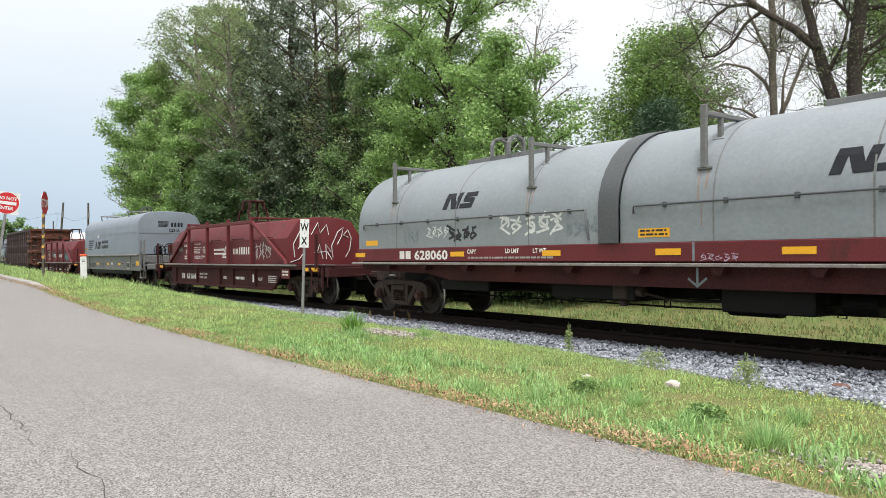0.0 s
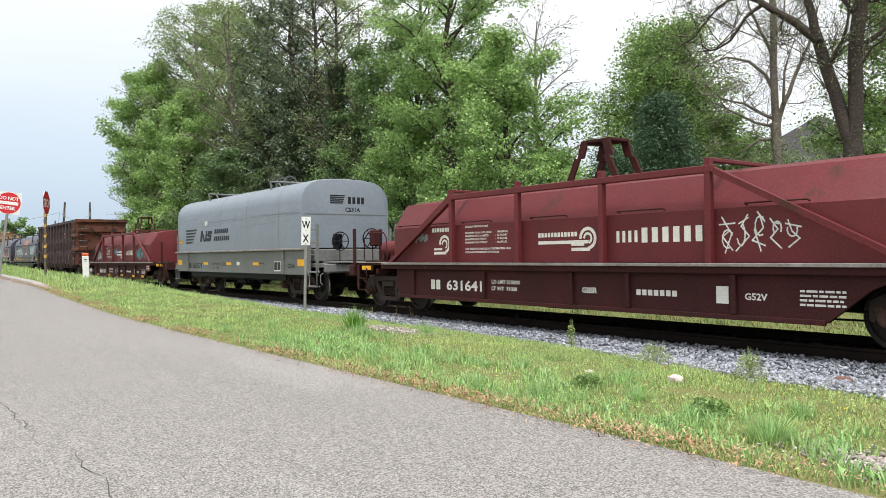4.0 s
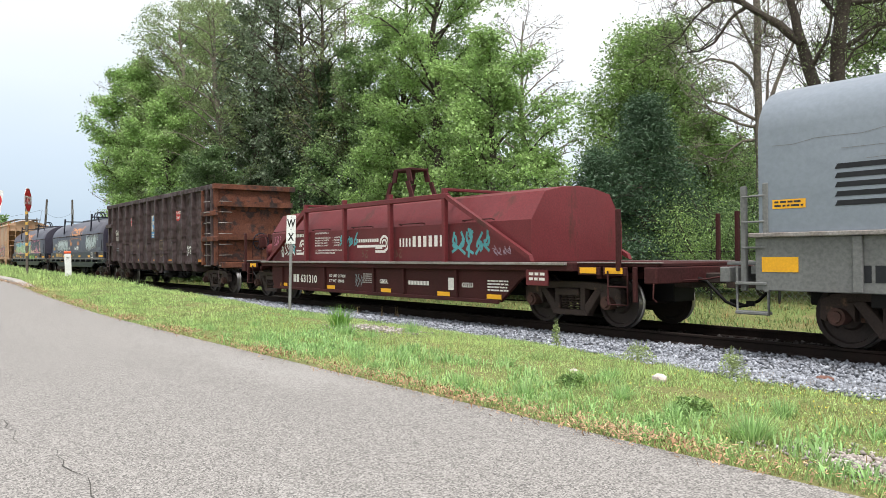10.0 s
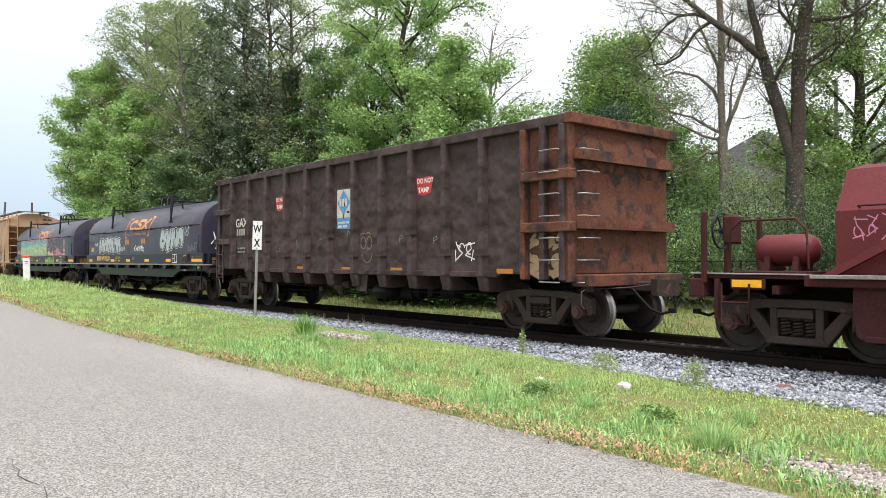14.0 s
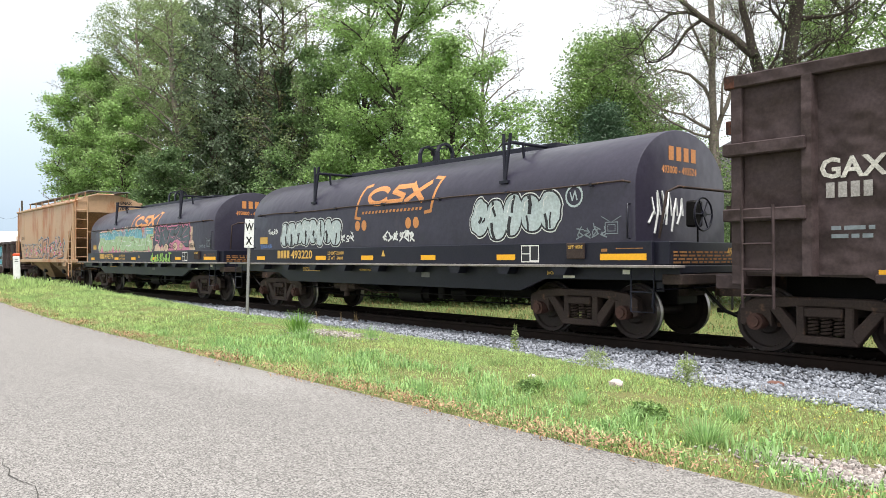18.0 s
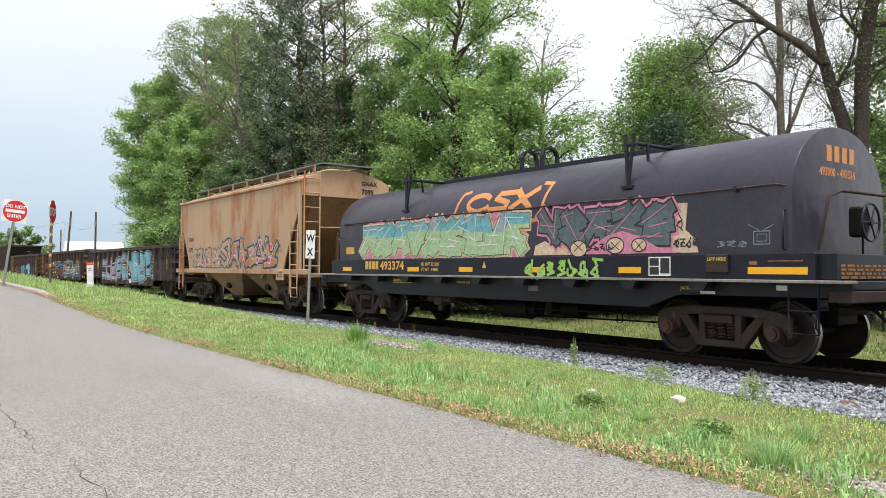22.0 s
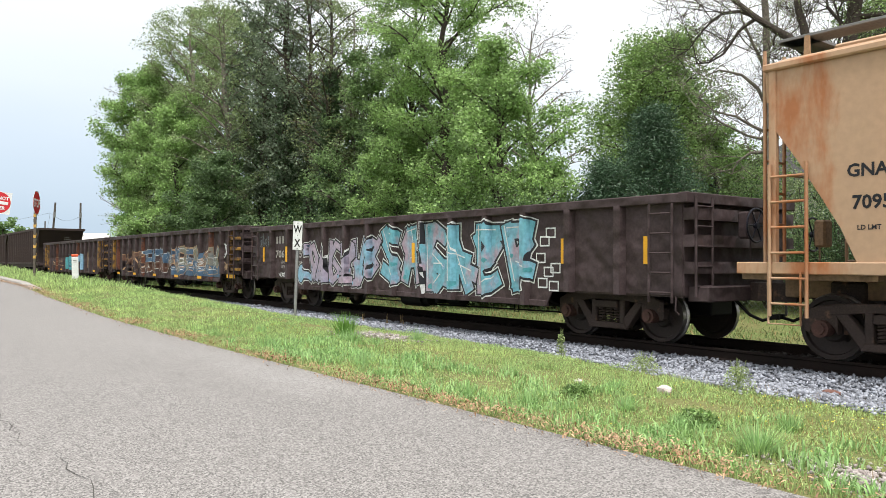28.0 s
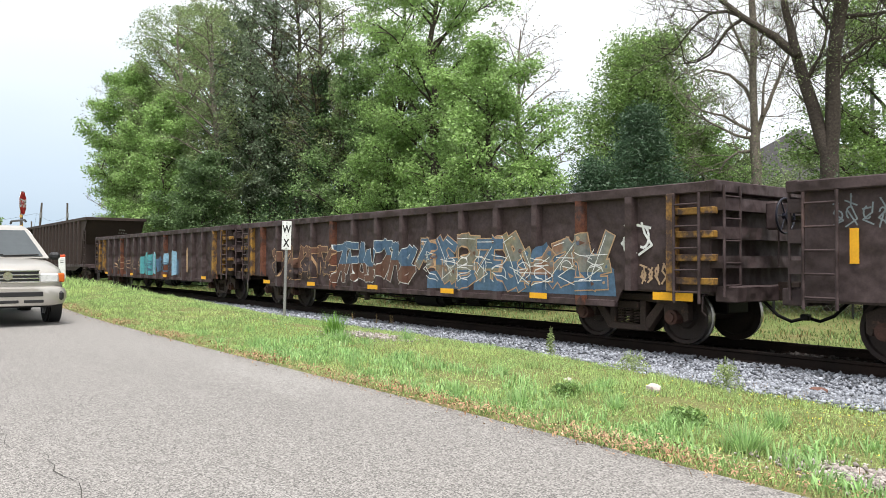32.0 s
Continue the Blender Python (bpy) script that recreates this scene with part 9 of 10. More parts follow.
RUBBLE = on_ground(-13.4, 8.6)


def long_grass(n, x0, x1, y0, y1, h, w, seed, label):
    """Arching fresh blades that stand in clumps."""
    rng = np.random.default_rng(seed)
    xs, ys = rng.uniform(x0, x1, n), rng.uniform(y0, y1, n)
    keep = np.array([noise.noise((a * 2.4, b * 2.4, 3.0)) + 0.7 * noise.noise((a * 0.9, b * 0.9, 5.0)) + 0.25 * (1 - (b - y0) / (y1 - y0)) > c and not bare(a, b) and b < ballast_edge(a) for a, b, c in zip(xs, ys, rng.uniform(-0.05, 0.55, n))])
    xs, ys = xs[keep], ys[keep]
    k = len(xs)
    base = np.stack([xs, ys, ground_at(xs, ys) - 0.01], 1)
    hh = h * rng.uniform(0.5, 1.25, k)
    a, b = rng.uniform(0, 2 * np.pi, k), rng.uniform(0, 2 * np.pi, k)
    out = np.stack([np.cos(a), np.sin(a), np.zeros(k)], 1) * (hh * rng.uniform(0.2, 0.5, k))[:, None]
    mid = base + out * 0.7 + np.array([0, 0, 1.0]) * (hh * 0.75)[:, None]
    tip = base + out * 2.2 + np.array([0, 0, 1.0]) * (hh * rng.uniform(0.7, 1.0, k))[:, None]
    side = np.stack([-np.sin(b), np.cos(b), np.zeros(k)], 1) * (w * rng.uniform(0.6, 1.3, k))[:, None]
    return tagged(part("long_grass", bent_blades("long_grass", base, mid, tip, side, TALL_GRASS), TALL_GRASS), label, "grass", kind="stuff")


def grass_patch(name, x0, x1, y0, y1, n, h, w, seed, material=GRASS, label="green verge grass", thin=0.0, edge=None):
    rng = np.random.default_rng(seed)
    xs, ys = rng.uniform(x0, x1, n), rng.uniform(y0, y1, n)
    if thin:
        keep = np.array([noise.noise((a * 0.8, b * 0.8, 7.0)) + 0.5 * noise.noise((a * 2.6, b * 2.6, 2.0)) + rng.uniform(-0.35, 0.35) > thin - 0.55 for a, b in zip(xs, ys)])
        xs, ys = xs[keep], ys[keep]
    if edge:
        keep = np.array([b < edge(a) and not bare(a, b) for a, b in zip(xs, ys)])
        xs, ys = xs[keep], ys[keep]
    k = len(xs)
    base = np.stack([xs, ys, ground_at(xs, ys) - 0.01], 1)
    hh = h * rng.uniform(0.45, 1.3, k) * np.array([max(0.3, 0.8 + 0.6 * noise.noise((a * 0.9, b * 0.9, 11.0)) + 0.9 * noise.noise((a * 3.1, b * 3.1, 6.0))) for a, b in zip(xs, ys)])
    a = rng.uniform(0, 2 * np.pi, k)
    bend = hh * rng.uniform(0.1, 0.75, k)
    tip = base + np.stack([np.cos(a) * bend, np.sin(a) * bend, hh], 1)
    b = rng.uniform(0, 2 * np.pi, k)
    side = np.stack([np.cos(b), np.sin(b), np.zeros(k)], 1) * (w * rng.uniform(0.6, 1.3, k))[:, None]
    return tagged(part(name, tris_mesh(name, base, tip, side, material), material), label, "grass", kind="stuff")


def ballast_edge(x):
    return interp(x, [(-60, 9.3), (-14, 9.2), (-9.5, 9.05), (-7, 8.2), (-5.85, 7.75), (-4.5, 7.3), (-2.8, 7.05), (10, 6.7)])


grass_patch("verge_grass", -13, 2.0, 3.76, 9.2, 180000, 0.060, 0.0046, 501, thin=0.12, edge=ballast_edge)
long_grass(24000, -10, 1.5, 3.84, 5.6, 0.10, 0.0055, 510, "long fresh green grass blades in clumps")
grass_patch("dry_grass", -4.2, 1.0, 5.3, 7.0, 7000, 0.045, 0.005, 511, STRAW, "short dry grass near the ballast", thin=0.35, edge=ballast_edge)
grass_patch("verge_grass", -26, -12, 3.7, 9.3, 80000, 0.070, 0.008, 502, thin=0.05, edge=ballast_edge)
grass_patch("verge_grass", -62, -24, 4.0, 9.4, 40000, 0.17, 0.015, 503)
grass_patch("verge_grass", -120, -60, 4.0, 9.4, 9000, 0.28, 0.03, 504)
grass_patch("bank_grass", -45, 4, 13.4, 18.0, 36000, 0.12, 0.015, 505, label="rough grass on the bank behind the track", material=BANK_GRASS, thin=0.1)
grass_patch("bank_grass", -110, -45, 13.4, 18.0, 9000, 0.26, 0.03, 506, label="rough grass on the bank behind the track", material=BANK_GRASS)
grass_patch("dry_grass", -13, 2.0, 3.6, 8.0, 9000, 0.08, 0.004, 507, STRAW, "dry straw among the grass", thin=0.25)
grass_patch("dry_grass", -45, 4, 13.3, 17.0, 5000, 0.16, 0.010, 508, STRAW, "dry stalks behind the track", thin=0.2)

# low broad-leaved growth between the blades
CLOVER = mat("clover_leaves", (0.30, 0.44, 0.16), 0.6, second=(0.46, 0.53, 0.20), scale=0.8, fine=5.0, amount=0.6, bump=0.0, spec=0.25, island=0.5, trans=0.25, third=(0.22, 0.36, 0.11), third_cut=0.56, third_scale=1.6)
rng = np.random.default_rng(515)
m = 84000
xs, ys = -13 + 15 * rng.random(m) ** 0.8, rng.uniform(3.8, 9.2, m)
keep = np.array([b < ballast_edge(a) - 0.1 and not bare(a, b) and noise.noise((a * 1.4, b * 1.4, 4.0)) + 0.6 * noise.noise((a * 4.0, b * 4.0, 8.0)) + 0.35 > c for a, b, c in zip(xs, ys, rng.uniform(-0.4, 0.5, m))])
xs, ys = xs[keep], ys[keep]
lift = 0.012 + 0.05 * np.clip(np.array([0.5 + noise.noise((a * 2.2, b * 2.2, 9.0)) for a, b in zip(xs, ys)]), 0.05, 1.2) * rng.random(len(xs))
pts = np.stack([xs, ys, ground_at(xs, ys) + lift], 1)
tagged(part("clover", quads_mesh("clover", pts, 0.0145 * rng.uniform(0.5, 1.6, len(xs)), CLOVER, 516, 0.0, 0.55, 0.8), CLOVER), "low clover and small weeds in the verge", "clover", kind="stuff")

# leaf litter along the broken edge of the road
rng = np.random.default_rng(21)
m = 34000
xs = 1.5 - 41.5 * rng.random(m) ** 1.6
ys = ROAD_EDGE + 0.05 + np.abs(rng.normal(0, 0.15, m)) * rng.choice([1, 1, -0.7], m)
dens = np.array([noise.noise((a * 0.9, 0.3, 5.0)) for a in xs]) + rng.uniform(-0.4, 0.5, m) > -0.15
xs, ys = xs[dens], ys[dens]
pts = np.stack([xs, ys, ground_at(xs, ys) + 0.045 + rng.uniform(0, 0.045, len(xs))], 1)
tagged(part("leaf_litter", quads_mesh("leaf_litter", pts, 0.032 * rng.uniform(0.4, 1.6, len(xs)), LITTER, 22, 0.0, 0.3, 6.0), LITTER), "brown dead leaves along the road edge", "leaf litter", kind="stuff")
m = 380
xs = rng.normal(-11.0, 1.4, m)
ys = rng.normal(5.4, 0.45, m)
xs = np.concatenate([xs, rng.normal(-1.8, 1.2, 500), rng.normal(-3.0, 0.8, 160)])
ys = np.concatenate([ys, rng.normal(5.9, 0.35, 500), rng.normal(5.3, 0.4, 160)])
pts = np.stack([xs, ys, ground_at(xs, ys) + rng.uniform(0.05, 0.14, len(xs))], 1)
tagged(part("small_flowers", quads_mesh("small_flowers", pts, 0.012 * rng.uniform(0.6, 1.4, len(xs)), FLOWER, 23, 0.0, 0.9, 4.0), FLOWER), "tiny yellow flowers in the grass", "flowers", kind="stuff")

STONE = mat("ballast_stone", (0.30, 0.315, 0.35), 0.85, second=(0.19, 0.20, 0.225), scale=9.0, fine=60, amount=0.6, bump=0.25, island=0.5, spec=0.25)
# near black: grime plus the train's shade, put into the stone colour
STONE_SHADED_SOOT = mat("sooty_stone", (0.05, 0.045, 0.042), 0.85, second=(0.03, 0.027, 0.026), scale=9.0, fine=60, amount=0.6, bump=0.25, island=0.5, spec=0.25)
STONE_PALE = mat("pale_rubble", (0.42, 0.39, 0.36), 0.85, second=(0.22, 0.165, 0.15), scale=9.0, fine=60, amount=0.6, bump=0.25, island=0.45, spec=0.25)


def stones(name, pts, sizes, material, seed, label):
    """Crushed stones: a rough octahedron each, joined."""
    rng = np.random.default_rng(seed)
    n = len(pts)
    base = np.array([(1, 0, 0), (-1, 0, 0), (0, 1, 0), (0, -1, 0), (0, 0, 1), (0, 0, -1)], float)
    v = base[None] * rng.uniform(0.55, 1.25, (n, 6, 1)) + rng.normal(0, 0.22, (n, 6, 3))
    q = rng.normal(size=(n, 4))
    q /= np.linalg.norm(q, axis=1, keepdims=True)
    w, a, b, c = q.T
    R = np.stack([1 - 2 * (b * b + c * c), 2 * (a * b - c * w), 2 * (a * c + b * w), 2 * (a * b + c * w), 1 - 2 * (a * a + c * c), 2 * (b * c - a * w), 2 * (a * c - b * w), 2 * (b * c + a * w), 1 - 2 * (a * a + b * b)], 1).reshape(n, 3, 3)
    v = np.einsum("nij,nkj->nki", R, v) * sizes[:, None, None]
    v[:, :, 2] *= 0.8
    v += pts[:, None, :]
    f = np.array([(0, 2, 4), (2, 1, 4), (1, 3, 4), (3, 0, 4), (2, 0, 5), (1, 2, 5), (3, 1, 5), (0, 3, 5)])
    idx = (f[None] + (np.arange(n) * 6)[:, None, None]).reshape(-1).astype(np.int32)
    me = bpy.data.meshes.new(name)
    me.vertices.add(n * 6)
    me.vertices.foreach_set("co", v.astype(np.float32).ravel())
    me.loops.add(len(idx))
    me.loops.foreach_set("vertex_index", idx)
    me.polygons.add(n * 8)
    me.polygons.foreach_set("loop_start", np.arange(0, n * 24, 3, dtype=np.int32))
    me.polygons.foreach_set("loop_total", np.full(n * 8, 3, dtype=np.int32))
    me.update(calc_edges=True)
    me.materials.append(material)
    return tagged(part(name, me, material), label, "gravel", kind="stuff")


def bed_z(y):
    return np.interp(y, [7.7, 8.5, 9.55, 12.75, 13.8], [0.03, 0.035, 0.10, 0.10, 0.0])


rng = np.random.default_rng(31)
m = 30000
xs = rng.uniform(-15, 1.0, m)
ys = rng.uniform(6.7, 10.28, m)
ok = ys > np.array([ballast_edge(a) for a in xs]) - 0.08 + rng.normal(0, 0.12, m)
xs, ys = xs[ok], ys[ok]
stones("ballast_stones", np.stack([xs, ys, np.maximum(bed_z(ys), ground_at(xs, ys)) + rng.uniform(0.0, 0.035, len(xs))], 1), 0.026 * rng.uniform(0.5, 1.6, len(xs)), STONE, 32, "loose grey crushed stone beside the rail")
m = 9000
xs, ys = rng.uniform(-46, -15, m), rng.uniform(8.9, 10.28, m)
stones("ballast_stones", np.stack([xs, ys, bed_z(ys) + rng.uniform(0.0, 0.03, m)], 1), 0.045 * rng.uniform(0.6, 1.4, m), STONE, 33, "loose grey crushed stone beside the rail")
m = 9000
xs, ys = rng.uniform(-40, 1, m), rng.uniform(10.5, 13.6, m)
stones("ballast_stones", np.stack([xs, ys, bed_z(ys) + rng.uniform(0.0, 0.03, m)], 1), 0.05 * rng.uniform(0.6, 1.4, m), STONE_SHADED_SOOT, 34, "loose crushed stone between the rails, darkened by soot and painted shade")
gx, gy = on_ground(-13.4, 8.6)
m = 700
xs, ys = rng.normal(gx, 0.4, m), rng.normal(gy, 0.28, m)
stones("rubble_patch", np.stack([xs, ys, ground_at(xs, ys) + 0.03], 1), 0.016 * rng.uniform(0.5, 1.5, m), STONE_PALE, 35, "patch of pale rubble in the grass")
m = 2600
xs, ys = rng.normal(-1.5, 0.36, m), rng.normal(4.45, 0.16, m)
stones("rubble_patch", np.stack([xs, ys, ground_at(xs, ys) + 0.012], 1), 0.009 * rng.uniform(0.4, 1.9, m) ** 1.5, STONE_PALE, 36, "patch of pale gravel at the verge")


def rock(name, label, xg, yg, size, material, seed):
    rnd = random.Random(seed)
    x, y = on_ground(xg, yg)
    bm = bmesh.new()
    bmesh.ops.create_icosphere(bm, subdivisions=2, radius=1)
    for v in bm.verts:
        v.co = Vector((v.co.x * size[0], v.co.y * size[1], v.co.z * size[2])) * rnd.uniform(0.82, 1.12)
    return tagged(part(name, bm, material, at=pose(x, y, height(x, y) + size[2] * 0.45)), label, "rock")


rock("rock", "pale grey rock lying in the grass", -5.77, 7.8, (0.085, 0.06, 0.05), STONE_PALE, 1)
rock("rock", "reddish brown stone on the ballast", -4.44, 9.24, (0.11, 0.08, 0.05), mat("red_stone", (0.17, 0.085, 0.065), 0.85, scale=8, fine=40, amount=0.6), 2)
rock("rock", "small stone in the verge", -6.9, 7.5, (0.05, 0.05, 0.03), STONE_PALE, 3)


def tuft(name, label, xg, yg, n, h, spread, width, material, seed, stems=0, smat=None, leafy=0.0):
    """A clump of arching blades, with seed stems where it has them."""
    rng = np.random.default_rng(seed)
    x, y = on_ground(xg, yg)
    a = rng.uniform(0, 2 * np.pi, n)
    r0 = np.abs(rng.normal(0, spread * 0.25, n))
    base = np.stack([np.cos(a) * r0, np.sin(a) * r0, np.zeros(n)], 1)
    hh = h * rng.uniform(0.5, 1.1, n)
    out = spread * rng.uniform(0.2, 1.0, n)
    tip = np.stack([np.cos(a) * out, np.sin(a) * out, hh], 1)
    side = np.stack([-np.sin(a), np.cos(a), np.zeros(n)], 1) * (width * rng.uniform(0.6, 1.2, n))[:, None]
    t = thing(name, label, "plant", at=pose(x, y, height(x, y) - 0.01))
    if leafy:
        m = n * 4
        b = rng.uniform(0, 2 * np.pi, m)
        u = rng.random(m)
        rr = spread * 0.8 * np.sqrt(rng.random(m)) * np.sqrt(np.maximum(1 - u * 0.8, 0.05))
        part("leaf_clump", quads_mesh("leaf_clump", np.stack([np.cos(b) * rr, np.sin(b) * rr, 0.02 + u * h], 1), leafy * rng.uniform(0.6, 1.5, m), material, seed, 0.0, 0.5), material, t)
    else:
        part("leaf_clump", tris_mesh("leaf_clump", base, tip, side, material), material, t)
    if stems:
        rnd = random.Random(seed)
        bm = bmesh.new()
        for _ in range(stems):
            b, c = rnd.uniform(0, 6.28), rnd.uniform(0.1, 0.4) * spread
            tube(bm, [(0, 0, 0), (math.cos(b) * c * 0.5, math.sin(b) * c * 0.5, h * 0.7), (math.cos(b) * c, math.sin(b) * c, h * rnd.uniform(1.0, 1.5))], 0.002, 3, 0, [0.0025, 0.002, 0.003])
        part("seed_head", bm, smat or STRAW, t)
    return t


L_TUFT = mat("iris_blades", (0.19, 0.36, 0.07), 0.5, second=(0.14, 0.28, 0.06), scale=3, fine=8, amount=0.5, bump=0, island=0.35, trans=0.3)
L_WEED = mat("weed_leaves", (0.34, 0.42, 0.17), 0.6, second=(0.19, 0.25, 0.11), scale=3, fine=8, amount=0.5, bump=0, island=0.4, trans=0.3)
L_DOCK = mat("dock_leaves", (0.19, 0.30, 0.09), 0.55, second=(0.14, 0.235, 0.075), scale=3, fine=8, amount=0.5, bump=0, island=0.4, trans=0.25)
tuft("iris_clump", "clump of upright green iris leaves", -14.35, 8.25, 150, 0.36, 0.34, 0.012, L_TUFT, 41)
tuft("weed", "pale feathery weed growing on the ballast", -8.95, 9.3, 80, 0.34, 0.11, 0.012, L_WEED, 42, 7, L_WEED, 0.035)
tuft("weed", "bushy weed at the ballast edge", -6.89, 8.85, 240, 0.20, 0.32, 0.010, L_WEED, 43, 14, L_WEED, 0.024)
tuft("weed", "bushy weed at the ballast edge", -5.29, 8.65, 220, 0.24, 0.24, 0.010, L_WEED, 44, 16, L_WEED, 0.024)
tuft("weed", "dark dock plant in the verge", -4.4, 6.45, 150, 0.11, 0.26, 0.014, L_DOCK, 45, 0, None, 0.035)
tuft("weed", "dark dock plant in the verge", -6.2, 6.7, 120, 0.10, 0.22, 0.012, L_DOCK, 46, 0, None, 0.035)
tuft("weed", "tall grass clump in the verge", -12.9, 7.6, 160, 0.22, 0.25, 0.006, TALL_GRASS, 47)
tuft("weed", "tall grass clump in the verge", -3.5, 6.0, 260, 0.2, 0.3, 0.006, TALL_GRASS, 48)
tuft("weed", "tall grass clump in the verge", -12.3, 8.7, 120, 0.24, 0.25, 0.006, TALL_GRASS, 49)
for i, (a, b) in enumerate(((-15.7, 10.2), (-15.2, 10.3), (-16.5, 10.0))):
    tuft("weed", "dry seeding grass stalks by the rail", a, b, 20, 0.22, 0.12, 0.006, STRAW, 52 + i, 6)
rs = random.Random(5)
for i in range(16):
    tuft("grass_clump", "taller clump of verge grass", rs.uniform(-16, -3.0), rs.uniform(5.4, 7.8), 110, rs.uniform(0.12, 0.19), rs.uniform(0.16, 0.28), 0.005, TALL_GRASS, 60 + i)

# ---- cracks in the road ----
CRACK = mat("crack_shadow", (0.06, 0.056, 0.05), 0.95, scale=8, fine=40, amount=0.4, bump=0.0)


def crack(pts, w, seed):
    rnd = random.Random(seed)
    line = []
    for (a, b), (c, d) in zip(pts, pts[1:]):
        n = max(2, int(math.hypot(c - a, d - b) / 0.12))
        line += [(a + (c - a) * i / n + rnd.uniform(-0.03, 0.03), b + (d - b) * i / n + rnd.uniform(-0.03, 0.03)) for i in range(n)]
    line.append(pts[-1])
    bm = bmesh.new()
    prev = None
    for i, (a, b) in enumerate(line):
        ww = w * rnd.uniform(0.35, 1.0) * (0.4 if i in (0, len(line) - 1) else 1)
        j = min(i + 1, len(line) - 1)
        k = max(i - 1, 0)
        u = Vector((line[j][0] - line[k][0], line[j][1] - line[k][1])).normalized()
        z = height(a, b) + 0.034
        cur = (bm.verts.new((a - u.y * ww, b + u.x * ww, z)), bm.verts.new((a + u.y * ww, b - u.x * ww, z)))
        if prev:
            bm.faces.new((prev[0], prev[1], cur[1], cur[0]))
        prev = cur
    for f in bm.faces:
        f.normal_update()
        if f.normal.z < 0:
            f.normal_flip()
    o = part("crack", bm, CRACK, road)


for line, w, sd in (([(-14.5, 1.0), (-11.4, 1.06), (-9.3, 1.04), (-8.1, 1.08), (-7.2, 1.05)], 0.0042, 1),
                    ([(-7.2, 1.05), (-6.75, 1.24), (-6.2, 1.22), (-5.6, 1.24), (-4.6, 1.2)], 0.0034, 2),
                    ([(-7.2, 1.05), (-7.0, 0.5), (-6.7, -0.3), (-6.6, -1.6)], 0.003, 3)):
    crack([on_ground(*p) for p in line], w, sd)

# ---- kerb, signs, posts ----
CONCRETE = mat("weathered_concrete", (0.34, 0.32, 0.29), 0.9, second=(0.24, 0.22, 0.19), scale=1.5, fine=30, amount=0.7, bump=0.3)
GALV = mat("galvanised_steel", (0.30, 0.30, 0.30), 0.5, 0.6, second=(0.20, 0.20, 0.195), scale=4, fine=40, amount=0.4)
SIGN_WHITE = mat("sign_white", (0.72, 0.73, 0.72), 0.45, second=(0.60, 0.60, 0.58), scale=2.5, fine=20, amount=0.3, bump=0.0)
SIGN_RED = mat("sign_red", (0.56, 0.022, 0.030), 0.4, second=(0.46, 0.022, 0.028), scale=3, fine=20, amount=0.2, bump=0.0)
SIGN_BLACK = mat("sign_black", (0.02, 0.02, 0.02), 0.5, scale=3, fine=20, amount=0.2, bump=0.0)
POST_ORANGE = mat("marker_orange", (0.75, 0.10, 0.03), 0.5, scale=4, fine=20, amount=0.3, bump=0.0)
OLD_WOOD = mat("old_pole_wood", (0.12, 0.10, 0.085), 0.9, second=(0.07, 0.06, 0.05), scale=3, fine=25, amount=0.7, bump=0.4, streak=5)

for i in range(11):
    bm = bmesh.new()
    xa, xb = -24.2 - i * 2.6, -24.2 - i * 2.6 - 2.585
    za, zb = height(xa, 3.6) + 0.03, height(xb, 3.6) + 0.03
    hi = 0.02 if i == 0 else 0.10
    v = [bm.verts.new(p) for p in ((xa, 3.68, za - 0.1), (xa, 3.98, za - 0.1), (xa, 3.98, za + hi), (xa, 3.73, za + hi), (xb, 3.68, zb - 0.1), (xb, 3.98, zb - 0.1), (xb, 3.98, zb + 0.10), (xb, 3.73, zb + 0.10))]
    for q in ((0, 1, 2, 3), (7, 6, 5, 4), (0, 4, 5, 1), (1, 5, 6, 2), (2, 6, 7, 3), (3, 7, 4, 0)):
        bm.faces.new([v[k] for k in q])
    bmesh.ops.recalc_face_normals(bm, faces=bm.faces)
    bmesh.ops.bevel(bm, geom=list(bm.edges), offset=0.015, segments=1, affect="EDGES")
    tagged(part("kerb", bm, CONCRETE), "grey concrete kerb stone along the road", "kerb", kind="structure")


def sign_text(parent, text, y0, z0, h, material, squeeze=1.0, lift=0.006):
    """Words on a sign face that looks along -y in its own space, centred on y0."""
    o = words(parent, text, 0, z0, h, material, flat(0), squeeze, lift=lift)
    xs = [v.co.x for v in o.data.vertices]
    mid = (min(xs) + max(xs)) / 2
    for v in o.data.vertices:
        v.co.x += y0 - mid
    return o


def plate(name, outline, thick, material, parent, z=0.0):
    bm = bmesh.new()
    prism(bm, [(a, b + z) for a, b in outline], 0, thick, "y")
    return part(name, bm, material, parent)


# whistle board beside the track
wx, wy = -15.07, 7.4
ws = thing("whistle_sign", "white railway whistle board on a steel post", "sign", at=pose(wx, wy, height(wx, wy) - 0.05, 0, 1.6, 52))
zc = 1.6 + 16.8 * math.tan(radians(1.88)) - height(wx, wy) + 0.05
bm = bmesh.new()
box(bm, -0.03, 0.03, 0.004, 0.05, 0, zc + 0.3, 0.006)
part("post", bm, GALV, ws)
plate("board", [(-0.10, -0.31), (0.10, -0.31), (0.10, 0.31), (-0.10, 0.31)], -0.006, SIGN_WHITE, ws, zc)
sign_text(ws, "W", 0, zc + 0.06, 0.165, SIGN_BLACK, 0.72, 0.009)
sign_text(ws, "X", 0, zc - 0.24, 0.165, SIGN_BLACK, 0.72, 0.009)
bm = bmesh.new()
for zz in (0.27, 0.0, -0.28):
    cyl(bm, (0, -0.01, zc + zz), "y", 0.012, 0.012, 8)
part("bolt", bm, GALV, ws)

